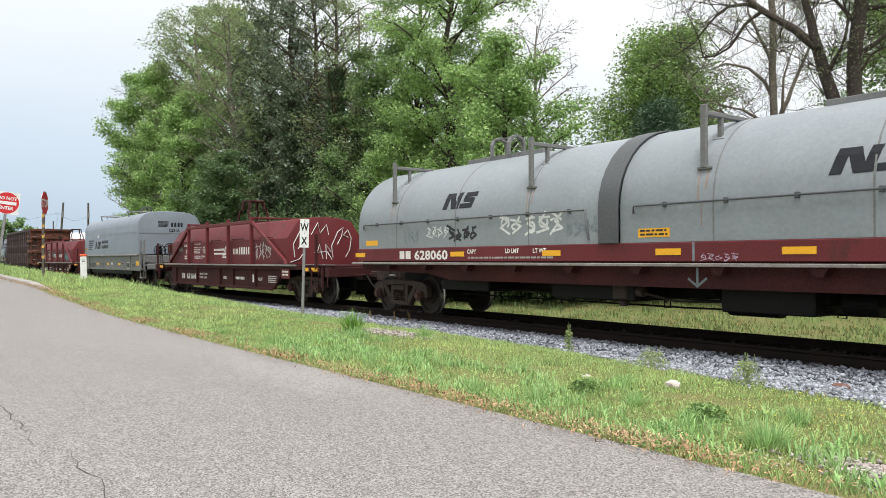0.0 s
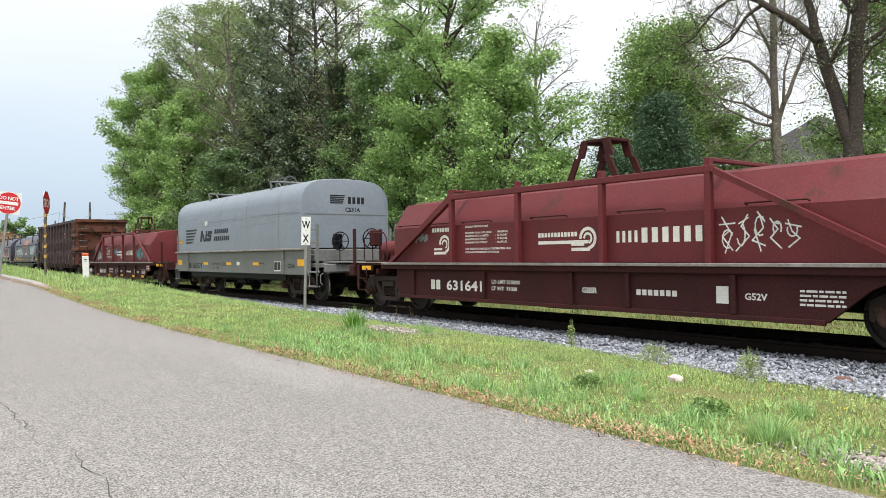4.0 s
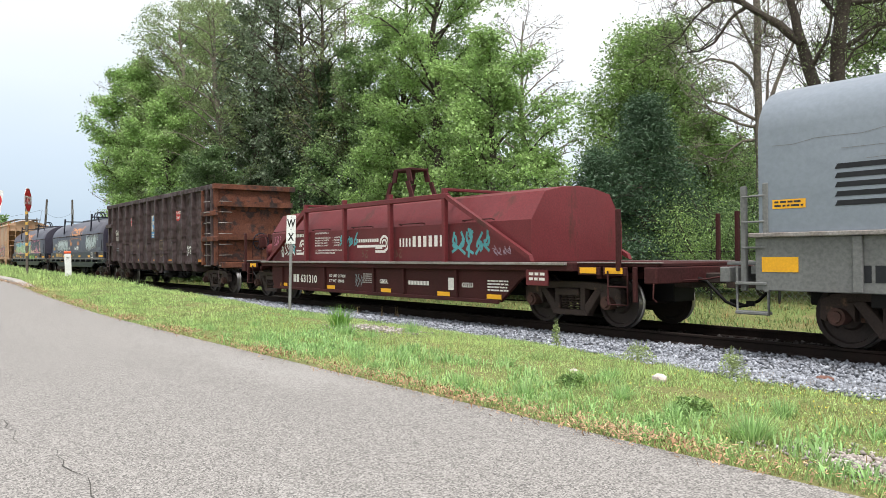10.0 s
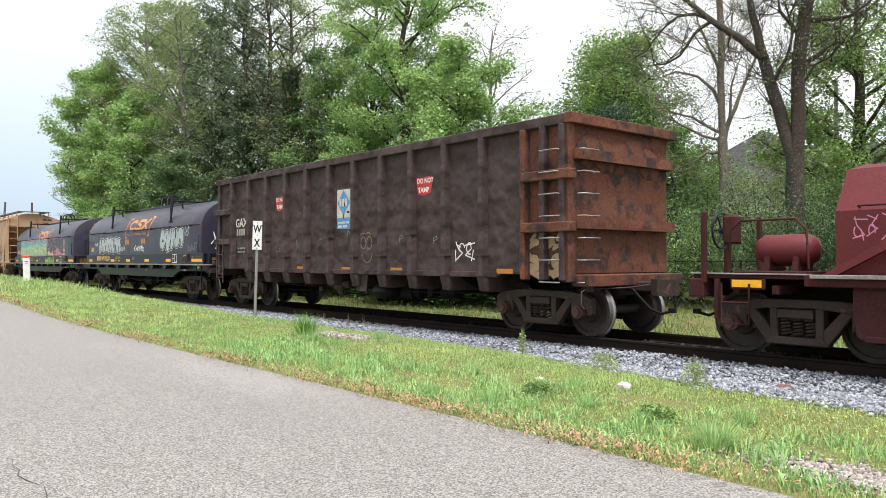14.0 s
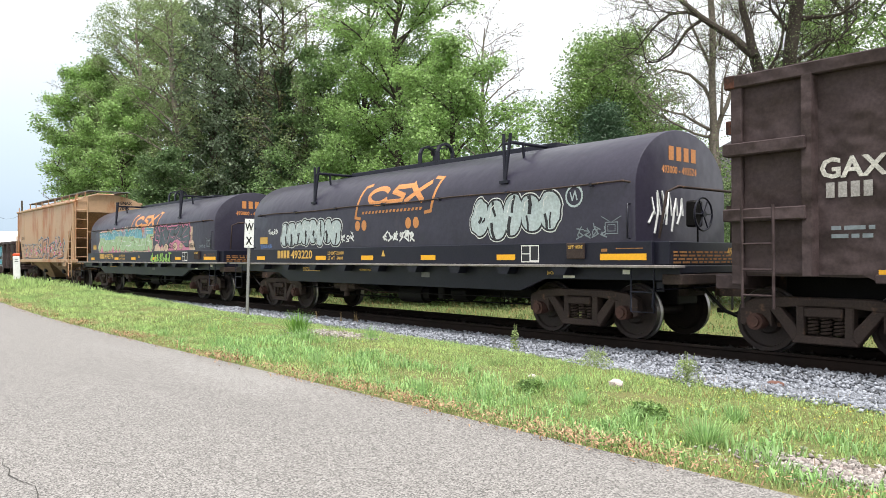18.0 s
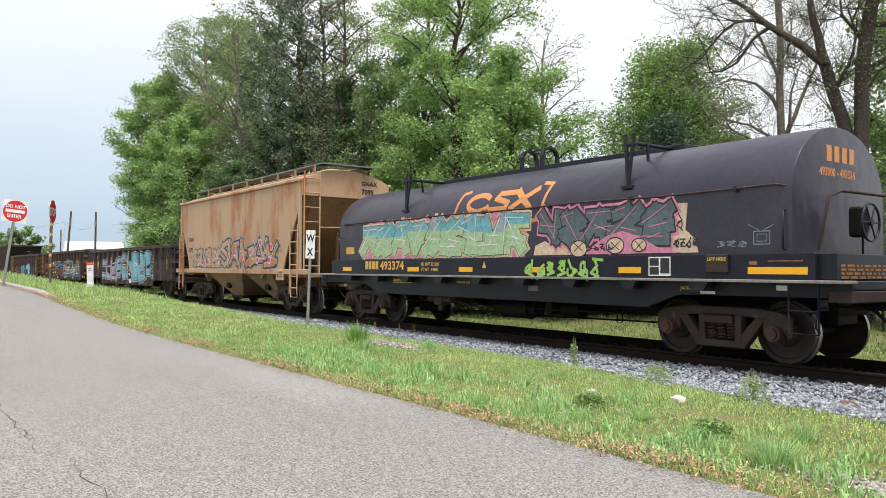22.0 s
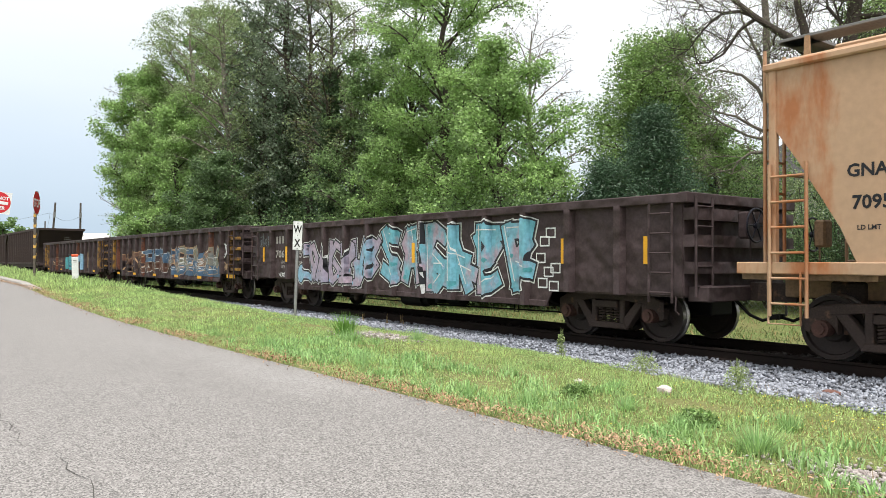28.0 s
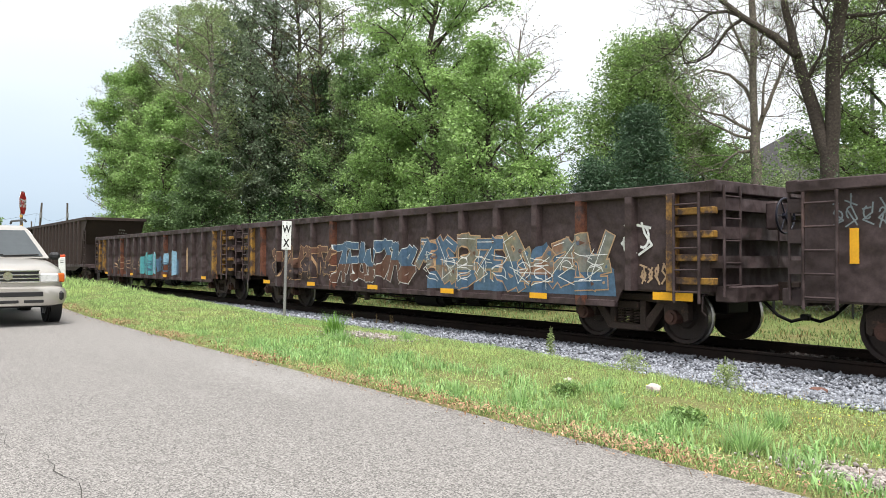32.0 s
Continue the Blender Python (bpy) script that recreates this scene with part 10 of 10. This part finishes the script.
# stop sign seen edge-on
sx, sy_ = polar(81.06, 33.2)
st = thing("stop_sign", "red octagonal stop sign on a striped post", "sign", at=pose(sx, sy_, height(sx, sy_) - 0.1, 0, 0, 156))
zc = 1.6 + 33.2 * math.tan(radians(3.79)) - height(sx, sy_) + 0.1
oct8 = [(0.455 / math.cos(math.pi / 8) * math.cos(math.pi / 8 + i * math.pi / 4), 0.455 / math.cos(math.pi / 8) * math.sin(math.pi / 8 + i * math.pi / 4)) for i in range(8)]
plate("face", oct8, 0.006, SIGN_WHITE, st, zc)
plate("red_field", [(a * 0.93, b * 0.93) for a, b in oct8], -0.004, SIGN_RED, st, zc)
sign_text(st, "STOP", 0, zc - 0.16, 0.32, SIGN_WHITE, 0.78, 0.008)
bm = bmesh.new()
box(bm, -0.05, 0.05, 0.01, 0.09, 0, zc + 0.2, 0.008)
part("post", bm, OLD_WOOD, st)
for i in range(9):
    bm = bmesh.new()
    z = zc - 0.55 - i * 0.2
    prism(bm, [(-0.056, z), (0.056, z + 0.1), (0.056, z + 0.2), (-0.056, z + 0.1)], 0.004, 0.096, "y")
    part("stripe", bm, GOLD if i % 2 == 0 else OLD_WOOD, st)

# do-not-enter sign
dx_, dy_ = polar(83.9, 34.0)
dn = thing("do_not_enter_sign", "square do not enter sign on a leaning steel post", "sign", at=pose(dx_, dy_, height(dx_, dy_) - 0.1, 0, 7.0, 80))
zc = 1.6 + 34.0 * math.tan(radians(3.77)) - height(dx_, dy_) + 0.1
plate("board", [(-0.43, -0.43), (0.43, -0.43), (0.43, 0.43), (-0.43, 0.43)], 0.008, SIGN_WHITE, dn, zc)
plate("red_disc", [(0.415 * math.cos(i * math.pi / 16), 0.415 * math.sin(i * math.pi / 16)) for i in range(32)], -0.004, SIGN_RED, dn, zc)
plate("white_bar", [(-0.33, -0.06), (0.33, -0.06), (0.33, 0.06), (-0.33, 0.06)], -0.008, SIGN_WHITE, dn, zc)
sign_text(dn, "DO NOT", 0, zc + 0.12, 0.135, SIGN_WHITE, 0.9, 0.008)
sign_text(dn, "ENTER", 0, zc - 0.26, 0.135, SIGN_WHITE, 0.9, 0.008)
bm = bmesh.new()
box(bm, -0.05, 0.05, 0.01, 0.07, 0, zc, 0.008)
part("post", bm, GALV, dn)

# white marker post with an orange cap
px_, py_ = polar(78.67, 30.0)
zp = 1.6 + 30.0 * math.tan(radians(0.39)) - height(px_, py_) + 0.01
mk = thing("marker_post", "white pipeline marker post with an orange cap", "marker post", at=pose(px_, py_, height(px_, py_) - 0.1, 0, -2, 76))
bm = bmesh.new()
box(bm, -0.11, 0.11, -0.03, 0.03, 0, zp, 0.02)
part("post", bm, SIGN_WHITE, mk)
bm = bmesh.new()
box(bm, -0.115, 0.115, -0.034, 0.034, zp, zp + 0.09, 0.02)
part("cap", bm, POST_ORANGE, mk)
decal("label_bars", mk, [rect(-0.05, 0.05, 0.73, 0.75), rect(-0.05, 0.05, 0.79, 0.81)], SIGN_BLACK, flat(-0.03))

# utility poles and wires in the distance
tops = []
for az, el, d, lean, r in ((80.26, 3.87, 95, 0.9, 0.14), (78.42, 3.88, 95, 0.0, 0.14), (80.55, 2.6, 120, 0.0, 0.12), (86.2, 3.2, 120, 0.0, 0.12)):
    x, y = polar(az, d)
    h = 1.6 + d * math.tan(radians(el)) - height(x, y)
    up = thing("utility_pole", "distant weathered wooden utility pole", "utility pole", at=pose(x, y, height(x, y) - 0.3, 0, lean * 4, az))
    bm = bmesh.new()
    tube(bm, [(0, 0, 0), (0, 0, h + 0.3)], r, 8, 0, [r, r * 0.7])
    part("pole", bm, OLD_WOOD, up)
    bm = bmesh.new()
    cyl(bm, (0, -0.22, h - 1.1), "z", 0.14, 0.6, 10)
    part("transformer", bm, GALV, up)
    tops.append(Vector((x, y, h)))
for a, b in ((0, 1), (2, 0), (0, 3)):
    bm = bmesh.new()
    p, q = tops[a], tops[b]
    tube(bm, [p.lerp(q, k / 8) - Vector((0, 0, 1.0 + 0.7 * math.sin(math.pi * k / 8))) for k in range(9)], 0.012, 4)
    tagged(part("overhead_wire", bm, SIGN_BLACK), "thin black wire between utility poles", "wire")

# ---- buildings ----
ROOF_GREEN = mat("green_metal_roof", (0.20, 0.27, 0.235), 0.5, second=(0.17, 0.23, 0.20), scale=1, fine=12, amount=0.3)
ROOF_GREY = mat("grey_shingles", (0.052, 0.049, 0.050), 0.9, second=(0.038, 0.036, 0.038), scale=1.2, fine=14, amount=0.6, bump=0.4)
WALL_PALE = mat("pale_siding", (0.62, 0.60, 0.56), 0.8, second=(0.52, 0.50, 0.47), scale=1, fine=12, amount=0.4)
GLASS_DARK = mat("dark_window_glass", (0.03, 0.035, 0.04), 0.08, scale=2, fine=8, amount=0.2, bump=0.0, spec=0.6)


def house(label, x, y, rz, w, d, eave, ridge, wall, roofm, windows, hip=0.0):
    h = thing("house", label, "house", at=pose(x, y, height(x, y), 0, 0, rz))
    bm = bmesh.new()
    box(bm, -w / 2, w / 2, -d / 2, d / 2, 0, eave)
    part("wall", bm, wall, h)
    bm = bmesh.new()
    o = 0.35
    lo = [bm.verts.new(p) for p in ((-w / 2 - o, -d / 2 - o, eave), (w / 2 + o, -d / 2 - o, eave), (w / 2 + o, d / 2 + o, eave), (-w / 2 - o, d / 2 + o, eave))]
    up = [bm.verts.new(p) for p in ((-w / 2 - o + hip, 0, ridge), (w / 2 + o - hip, 0, ridge))]
    for q in ((lo[0], lo[1], up[1], up[0]), (lo[2], lo[3], up[0], up[1]), (lo[1], lo[2], up[1]), (lo[3], lo[0], up[0]), (lo[3], lo[2], lo[1], lo[0])):
        bm.faces.new(q)
    roof_ = part("roof", bm, roofm, h)
    bm = bmesh.new()
    box(bm, w * 0.2, w * 0.2 + 0.3, -0.15, 0.15, (eave + ridge) / 2 - 0.4, ridge - (0.9 if hip > 1 else -0.4), 0.02)
    part("chimney", bm, mat("brick_red", (0.22, 0.09, 0.06), 0.9, scale=4, fine=20, amount=0.5), roof_)
    for i in range(windows):
        xx = -w / 2 + w * (i + 0.5) / windows
        bm = bmesh.new()
        box(bm, xx - 0.5, xx + 0.5, -d / 2 - 0.05, -d / 2 + 0.02, eave * 0.35, eave * 0.8, 0.01)
        win = part("window", bm, SIGN_WHITE, h)
        bm = bmesh.new()
        box(bm, xx - 0.42, xx + 0.42, -d / 2 - 0.056, -d / 2 - 0.051, eave * 0.38, eave * 0.77)
        part("pane", bm, GLASS_DARK, win)
    return h


x, y = polar(75.2, 112)
house("low pale building with a green metal roof", x, y, 78, 4.6, 9.0, 3.4, 5.4, WALL_PALE, ROOF_GREEN, 2)
x, y = polar(77.4, 116)
house("long pale building with a light grey roof", x, y, 78, 11.0, 9.0, 2.9, 4.6, WALL_PALE, WALL_PALE, 3)
x, y = polar(26.9, 41)
house("grey-roofed house behind the trees", x, y, 30, 10.0, 9.0, 3.6, 7.1, WALL_PALE, ROOF_GREY, 3, 5.25)
x, y = polar(24.0, 46)
house("low grey-roofed house behind the trees", x, y, 30, 9.0, 7.0, 3.6, 6.9, WALL_PALE, ROOF_GREY, 3, 1.5)

# chain-link fence and street lamp behind the track
fence = thing("fence", "low chain-link fence with dark steel posts", "fence")
for i in range(12):
    bm = bmesh.new()
    fx = -16.5 + i * 1.8
    z = height(fx, 17.2)
    cyl(bm, (fx, 17.2, z + 0.62), "z", 0.03, 1.3, 8)
    part("post", bm, SIGN_BLACK, fence)
bm = bmesh.new()
tube(bm, [(-16.5, 17.2, height(-16, 17.2) + 1.24), (3.4, 17.2, height(3, 17.2) + 1.24)], 0.022, 6)
part("top_rail", bm, SIGN_BLACK, fence)
bm = bmesh.new()
for i in range(130):
    a = -16.5 + i * 0.155
    z = height(a, 17.2)
    tube(bm, [(a, 17.21, z + 0.05), (min(a + 1.2, 3.4), 17.21, z + 1.22)], 0.003, 3)
    tube(bm, [(a, 17.22, z + 1.22), (min(a + 1.2, 3.4), 17.22, z + 0.05)], 0.003, 3)
part("wire_mesh", bm, GALV, fence)
x, y = polar(22.35, 27)
lamp = thing("street_lamp", "grey street lamp on a slim pole", "street lamp", at=pose(x, y, height(x, y)))
bm = bmesh.new()
tube(bm, [(0, 0, 0), (0, 0, 6.6)], 0.07, 8, 0, [0.09, 0.06])
part("pole", bm, GALV, lamp)
bm = bmesh.new()
tube(bm, [(0, 0, 6.4), (-0.15, -0.2, 6.8), (-0.4, -0.5, 6.95)], 0.03, 6)
part("arm", bm, GALV, lamp)
bm = bmesh.new()
bmesh.ops.create_uvsphere(bm, u_segments=14, v_segments=8, radius=0.26, matrix=Matrix.Translation((-0.45, -0.55, 6.9)) @ Matrix.Diagonal((1.0, 1.0, 0.6, 1)))
part("head", bm, SILL_GREY, lamp, smooth=60)

guy = thing("guy_wire", "steel guy wire with a yellow plastic guard at its foot", "guy wire")
foot, head = Vector((*polar(26.7, 27), 0.75)), Vector((*polar(22.35, 27), 6.55))
bm = bmesh.new()
tube(bm, [foot, head], 0.012, 5)
part("cable", bm, GALV, guy)
bm = bmesh.new()
tube(bm, [foot.lerp(head, 0.02), foot.lerp(head, 0.34)], 0.035, 6)
part("guard", bm, YELLOW, guy, "yellow plastic guard")

# ---- silver four-wheel-drive car coming along the road ----
CAR_SILVER = mat("champagne_silver_paint", (0.47, 0.445, 0.41), 0.3, 0.5, second=(0.43, 0.41, 0.375), scale=1, fine=60, amount=0.15, bump=0.0, spec=0.6)
CAR_GLASS = mat("tinted_car_glass", (0.05, 0.06, 0.065), 0.05, scale=1, fine=10, amount=0.2, bump=0.0, spec=0.8)
CAR_LAMP = mat("headlamp_glass", (0.62, 0.63, 0.62), 0.12, scale=20, fine=60, amount=0.4, bump=0.3, dist=0.01, spec=0.8)
CAR_AMBER = mat("amber_lens", (0.62, 0.13, 0.02), 0.2, scale=10, fine=40, amount=0.3, bump=0.1)
CHROME = mat("chrome", (0.62, 0.62, 0.62), 0.12, 1.0, scale=2, fine=20, amount=0.1, bump=0.0)
PLASTIC = mat("black_plastic", (0.02, 0.02, 0.021), 0.5, scale=5, fine=60, amount=0.3)
TYRE = mat("tyre_rubber", (0.022, 0.022, 0.022), 0.85, scale=5, fine=50, amount=0.5, bump=0.2)

SUV_WHEELS = []


def suv():
    """Nose towards +x, nose at x = 0, wheels on z = 0."""
    s = thing("suv", "silver four-wheel-drive car driving along the road", "car")
    W = 0.86
    def loft(bm, stations):
        """Rounded sections (x, half width, top, bottom, crown) joined from nose to tail."""
        rings = []
        for x, hw, zt, zl, cr in stations:
            half = [(0.0, zt + cr), (hw * 0.55, zt + cr * 0.75), (hw * 0.86, zt), (hw * 0.965, zt - 0.045), (hw, zt - 0.13), (hw, zl + 0.12), (hw * 0.96, zl + 0.02), (hw * 0.8, zl), (0.0, zl)]
            ring = [(y, z) for y, z in half] + [(-y, z) for y, z in half[-2:0:-1]]
            rings.append([bm.verts.new((x, y, z)) for y, z in ring])
        for p, q in zip(rings, rings[1:]):
            for k in range(len(p)):
                bm.faces.new((p[k], q[k], q[(k + 1) % len(p)], p[(k + 1) % len(p)]))
        bm.faces.new(rings[0]), bm.faces.new(rings[-1][::-1])
        bmesh.ops.recalc_face_normals(bm, faces=bm.faces)

    bm = bmesh.new()
    loft(bm, [(0.0, 0.66, 0.84, 0.50, 0.03), (-0.03, 0.74, 0.90, 0.48, 0.035), (-0.12, 0.81, 0.945, 0.45, 0.04), (-0.3, 0.85, 0.975, 0.43, 0.05), (-0.6, 0.87, 1.0, 0.42, 0.055), (-1.2, 0.88, 1.06, 0.42, 0.05), (-2.5, 0.88, 1.08, 0.42, 0.02), (-4.1, 0.87, 1.08, 0.42, 0.02), (-4.32, 0.82, 1.04, 0.46, 0.02), (-4.38, 0.74, 0.98, 0.52, 0.02)])
    b = part("body", bm, CAR_SILVER, s, smooth=50)
    bm = bmesh.new()
    loft(bm, [(0.14, 0.60, 0.635, 0.36, 0.0), (0.12, 0.72, 0.65, 0.35, 0.0), (0.05, 0.82, 0.66, 0.35, 0.0), (-0.08, 0.885, 0.66, 0.36, 0.0), (-0.36, 0.905, 0.65, 0.38, 0.0), (-0.40, 0.86, 0.63, 0.40, 0.0)])
    part("front_bumper", bm, CAR_SILVER, s, smooth=50)
    bm = bmesh.new()
    box(bm, 0.12, 0.148, -0.5, 0.5, 0.50, 0.585, 0.012)
    part("intake", bm, PLASTIC, s)
    for yy in (-0.36, 0.0, 0.36):
        bm = bmesh.new()
        box(bm, 0.12, 0.146, yy - 0.15, yy + 0.15, 0.395, 0.455, 0.012)
        part("lower_intake", bm, PLASTIC, s)
    for sg in (-1, 1):
        for x in (-0.80, -3.45):
            bm = bmesh.new()
            cyl(bm, (x, sg * 0.80, 0.40), "y", 0.425, 0.175, 28)
            part("wheel_arch", bm, PLASTIC, s)
    bm = bmesh.new()
    cab = [(-1.12, 1.08), (-1.95, 1.62), (-2.2, 1.68), (-4.0, 1.67), (-4.32, 1.08)]
    lo = [(x, z) for x, z in cab]
    left = [bm.verts.new((x, -(W - 0.03 - 0.25 * (z - 1.08) / 0.6), z)) for x, z in lo]
    right = [bm.verts.new((x, W - 0.03 - 0.25 * (z - 1.08) / 0.6, z)) for x, z in lo]
    n = len(lo)
    for i in range(n):
        bm.faces.new((left[i], left[(i + 1) % n], right[(i + 1) % n], right[i]))
    bm.faces.new(left[::-1]), bm.faces.new(right)
    bmesh.ops.recalc_face_normals(bm, faces=bm.faces)
    bmesh.ops.bevel(bm, geom=list(bm.edges), offset=0.03, segments=2, affect="EDGES")
    part("cabin", bm, CAR_SILVER, s, smooth=40)

    def pane(name, pts, material=CAR_GLASS):
        bm = bmesh.new()
        vs = [bm.verts.new(p) for p in pts]
        f = bm.faces.new(vs)
        r = bmesh.ops.extrude_face_region(bm, geom=[f])
        f.normal_update()
        nrm = f.normal.copy()
        for v in r["geom"]:
            if isinstance(v, bmesh.types.BMVert):
                v.co += nrm * 0.008
        bmesh.ops.recalc_face_normals(bm, faces=bm.faces)
        return part(name, bm, material, s)

    def wpt(f, y):
        x, z = -1.12 - 0.83 * f, 1.08 + 0.54 * f
        return (x + 0.012, y * (W - 0.07 - 0.23 * f), z + 0.012)
    pane("windscreen", [wpt(0.08, -0.93), wpt(0.08, 0.93), wpt(0.92, 0.92), wpt(0.92, -0.92)])
    for sg in (-1, 1):
        for x0, x1, t0, t1 in ((-1.55, -2.4, -1.98, -2.42), (-2.5, -3.3, -2.5, -3.3), (-3.4, -4.1, -3.4, -3.92)):
            y0, y1 = sg * (W - 0.055), sg * (W - 0.232)
            pts = [(x0, y0, 1.16), (x1, y0, 1.16), (t1, y1, 1.58), (t0, y1, 1.58)]
            pane("side_window", pts if sg < 0 else pts[::-1])
        bm = bmesh.new()
        box(bm, -1.5, -1.36, min(sg * 0.86, sg * 1.04), max(sg * 0.86, sg * 1.04), 1.06, 1.20, 0.045)
        part("mirror", bm, PLASTIC, s, "dark door mirror")
        bm = bmesh.new()
        box(bm, -0.10, 0.03, min(sg * 0.46, sg * 0.74), max(sg * 0.46, sg * 0.74), 0.72, 0.87, 0.02)
        part("headlamp", bm, CAR_LAMP, s, "clear glass headlamp")
        bm = bmesh.new()
        box(bm, -0.26, -0.055, min(sg * 0.745, sg * 0.85), max(sg * 0.745, sg * 0.85), 0.72, 0.87, 0.02)
        part("indicator", bm, CAR_AMBER, s, "amber corner indicator")
        bm = bmesh.new()
        box(bm, -0.02, 0.108, min(sg * 0.56, sg * 0.81), max(sg * 0.56, sg * 0.81), 0.43, 0.58, 0.03)
        part("fog_lamp", bm, PLASTIC, s)
        bm = bmesh.new()
        tube(bm, [(-2.2, sg * 0.6, 1.76), (-2.3, sg * 0.6, 1.79), (-3.8, sg * 0.6, 1.79), (-3.9, sg * 0.6, 1.74)], 0.02, 6)
        part("roof_rail", bm, PLASTIC, s)
        for x in (-0.80, -3.45):
            w = part("wheel", shared("suv_tyre", lambda q: (cyl(q, (0, 0, 0), "y", 0.35, 0.22, 28), None)[1], TYRE, 40), TYRE, s, at=pose(x, sg * 0.79, 0.35))
            def b_rim(q):
                cyl(q, (0, 0, 0), "y", 0.21, 0.232, 20)
                for k in range(6):
                    a = k * math.pi / 3
                    tube(q, [(0, -0.118, 0), (0.2 * math.cos(a), -0.118, 0.2 * math.sin(a))], 0.025, 5)
            part("rim", shared("suv_rim", b_rim, GALV, 40), GALV, w)
            SUV_WHEELS.append((w, x, sg * 0.79))
    bm = bmesh.new()
    box(bm, -0.05, 0.028, -0.45, 0.45, 0.72, 0.93, 0.02)
    gr = part("grille", bm, PLASTIC, s)
    for z in (0.735, 0.79, 0.85, 0.915):
        bm = bmesh.new()
        box(bm, 0.02, 0.045, -0.46, 0.46, z - 0.012, z + 0.012, 0.006)
        part("grille_bar", bm, CHROME, gr)
    bm = bmesh.new()
    cyl(bm, (0.045, 0, 0.83), "x", 0.07, 0.02, 16)
    part("badge", bm, CHROME, gr)
    bm = bmesh.new()
    box(bm, -4.2, -0.2, -0.7, 0.7, 0.30, 0.45, 0.02)
    part("chassis", bm, PLASTIC, s)
    bm = bmesh.new()
    tube(bm, [(-1.16, -0.5, 1.14), (-1.19, 0.1, 1.16)], 0.012, 4)
    part("wiper", bm, PLASTIC, s)
    bm = bmesh.new()
    tube(bm, [(-1.16, 0.1, 1.14), (-1.19, 0.65, 1.16)], 0.012, 4)
    part("wiper", bm, PLASTIC, s)
    s.scale = (1.045, 1.045, 1.045)
    return s


SUV = suv()
SUV_SPEED, SUV_END, SUV_Y = 11.7, -14.45, 2.05


def motions():
    for c, cx in CARS:
        walk(c, [(t, pose(cx + d, TRACK_Y, RAIL_Z)) for t, d in TRAIN_ROWS])
    # wheels turn as the train rolls; every fourth frame keeps each step under a right angle
    ts = [i * 4 / FPS for i in range(int(32 * FPS / 4) + 1)]
    rolled = [interp(t, TRAIN_ROWS) for t in ts]
    for w, x in WHEELS:
        walk(w, [(t, pose(x, 0, WR, 0, math.degrees(d / WR), 0)) for t, d in zip(ts, rolled)])
    rows = []
    for t in [0, 10, 20, 24, 27] + [28 + 0.25 * i for i in range(17)]:
        x = SUV_END + SUV_SPEED * (t - 32)
        za, zb = height(x - 0.8, SUV_Y), height(x - 3.45, SUV_Y)
        rows.append((t, pose(x, SUV_Y, za + 0.03 + (za - zb) * 0.3, 0, -math.degrees(math.atan2(za - zb, 2.65)), 0)))
    walk(SUV, rows)
    for w, x, y in SUV_WHEELS:
        walk(w, [(i / FPS, pose(x, y, 0.35, 0, math.degrees(SUV_SPEED * i / FPS / 0.35), 0)) for i in range(int(32 * FPS) + 1)])


motions()
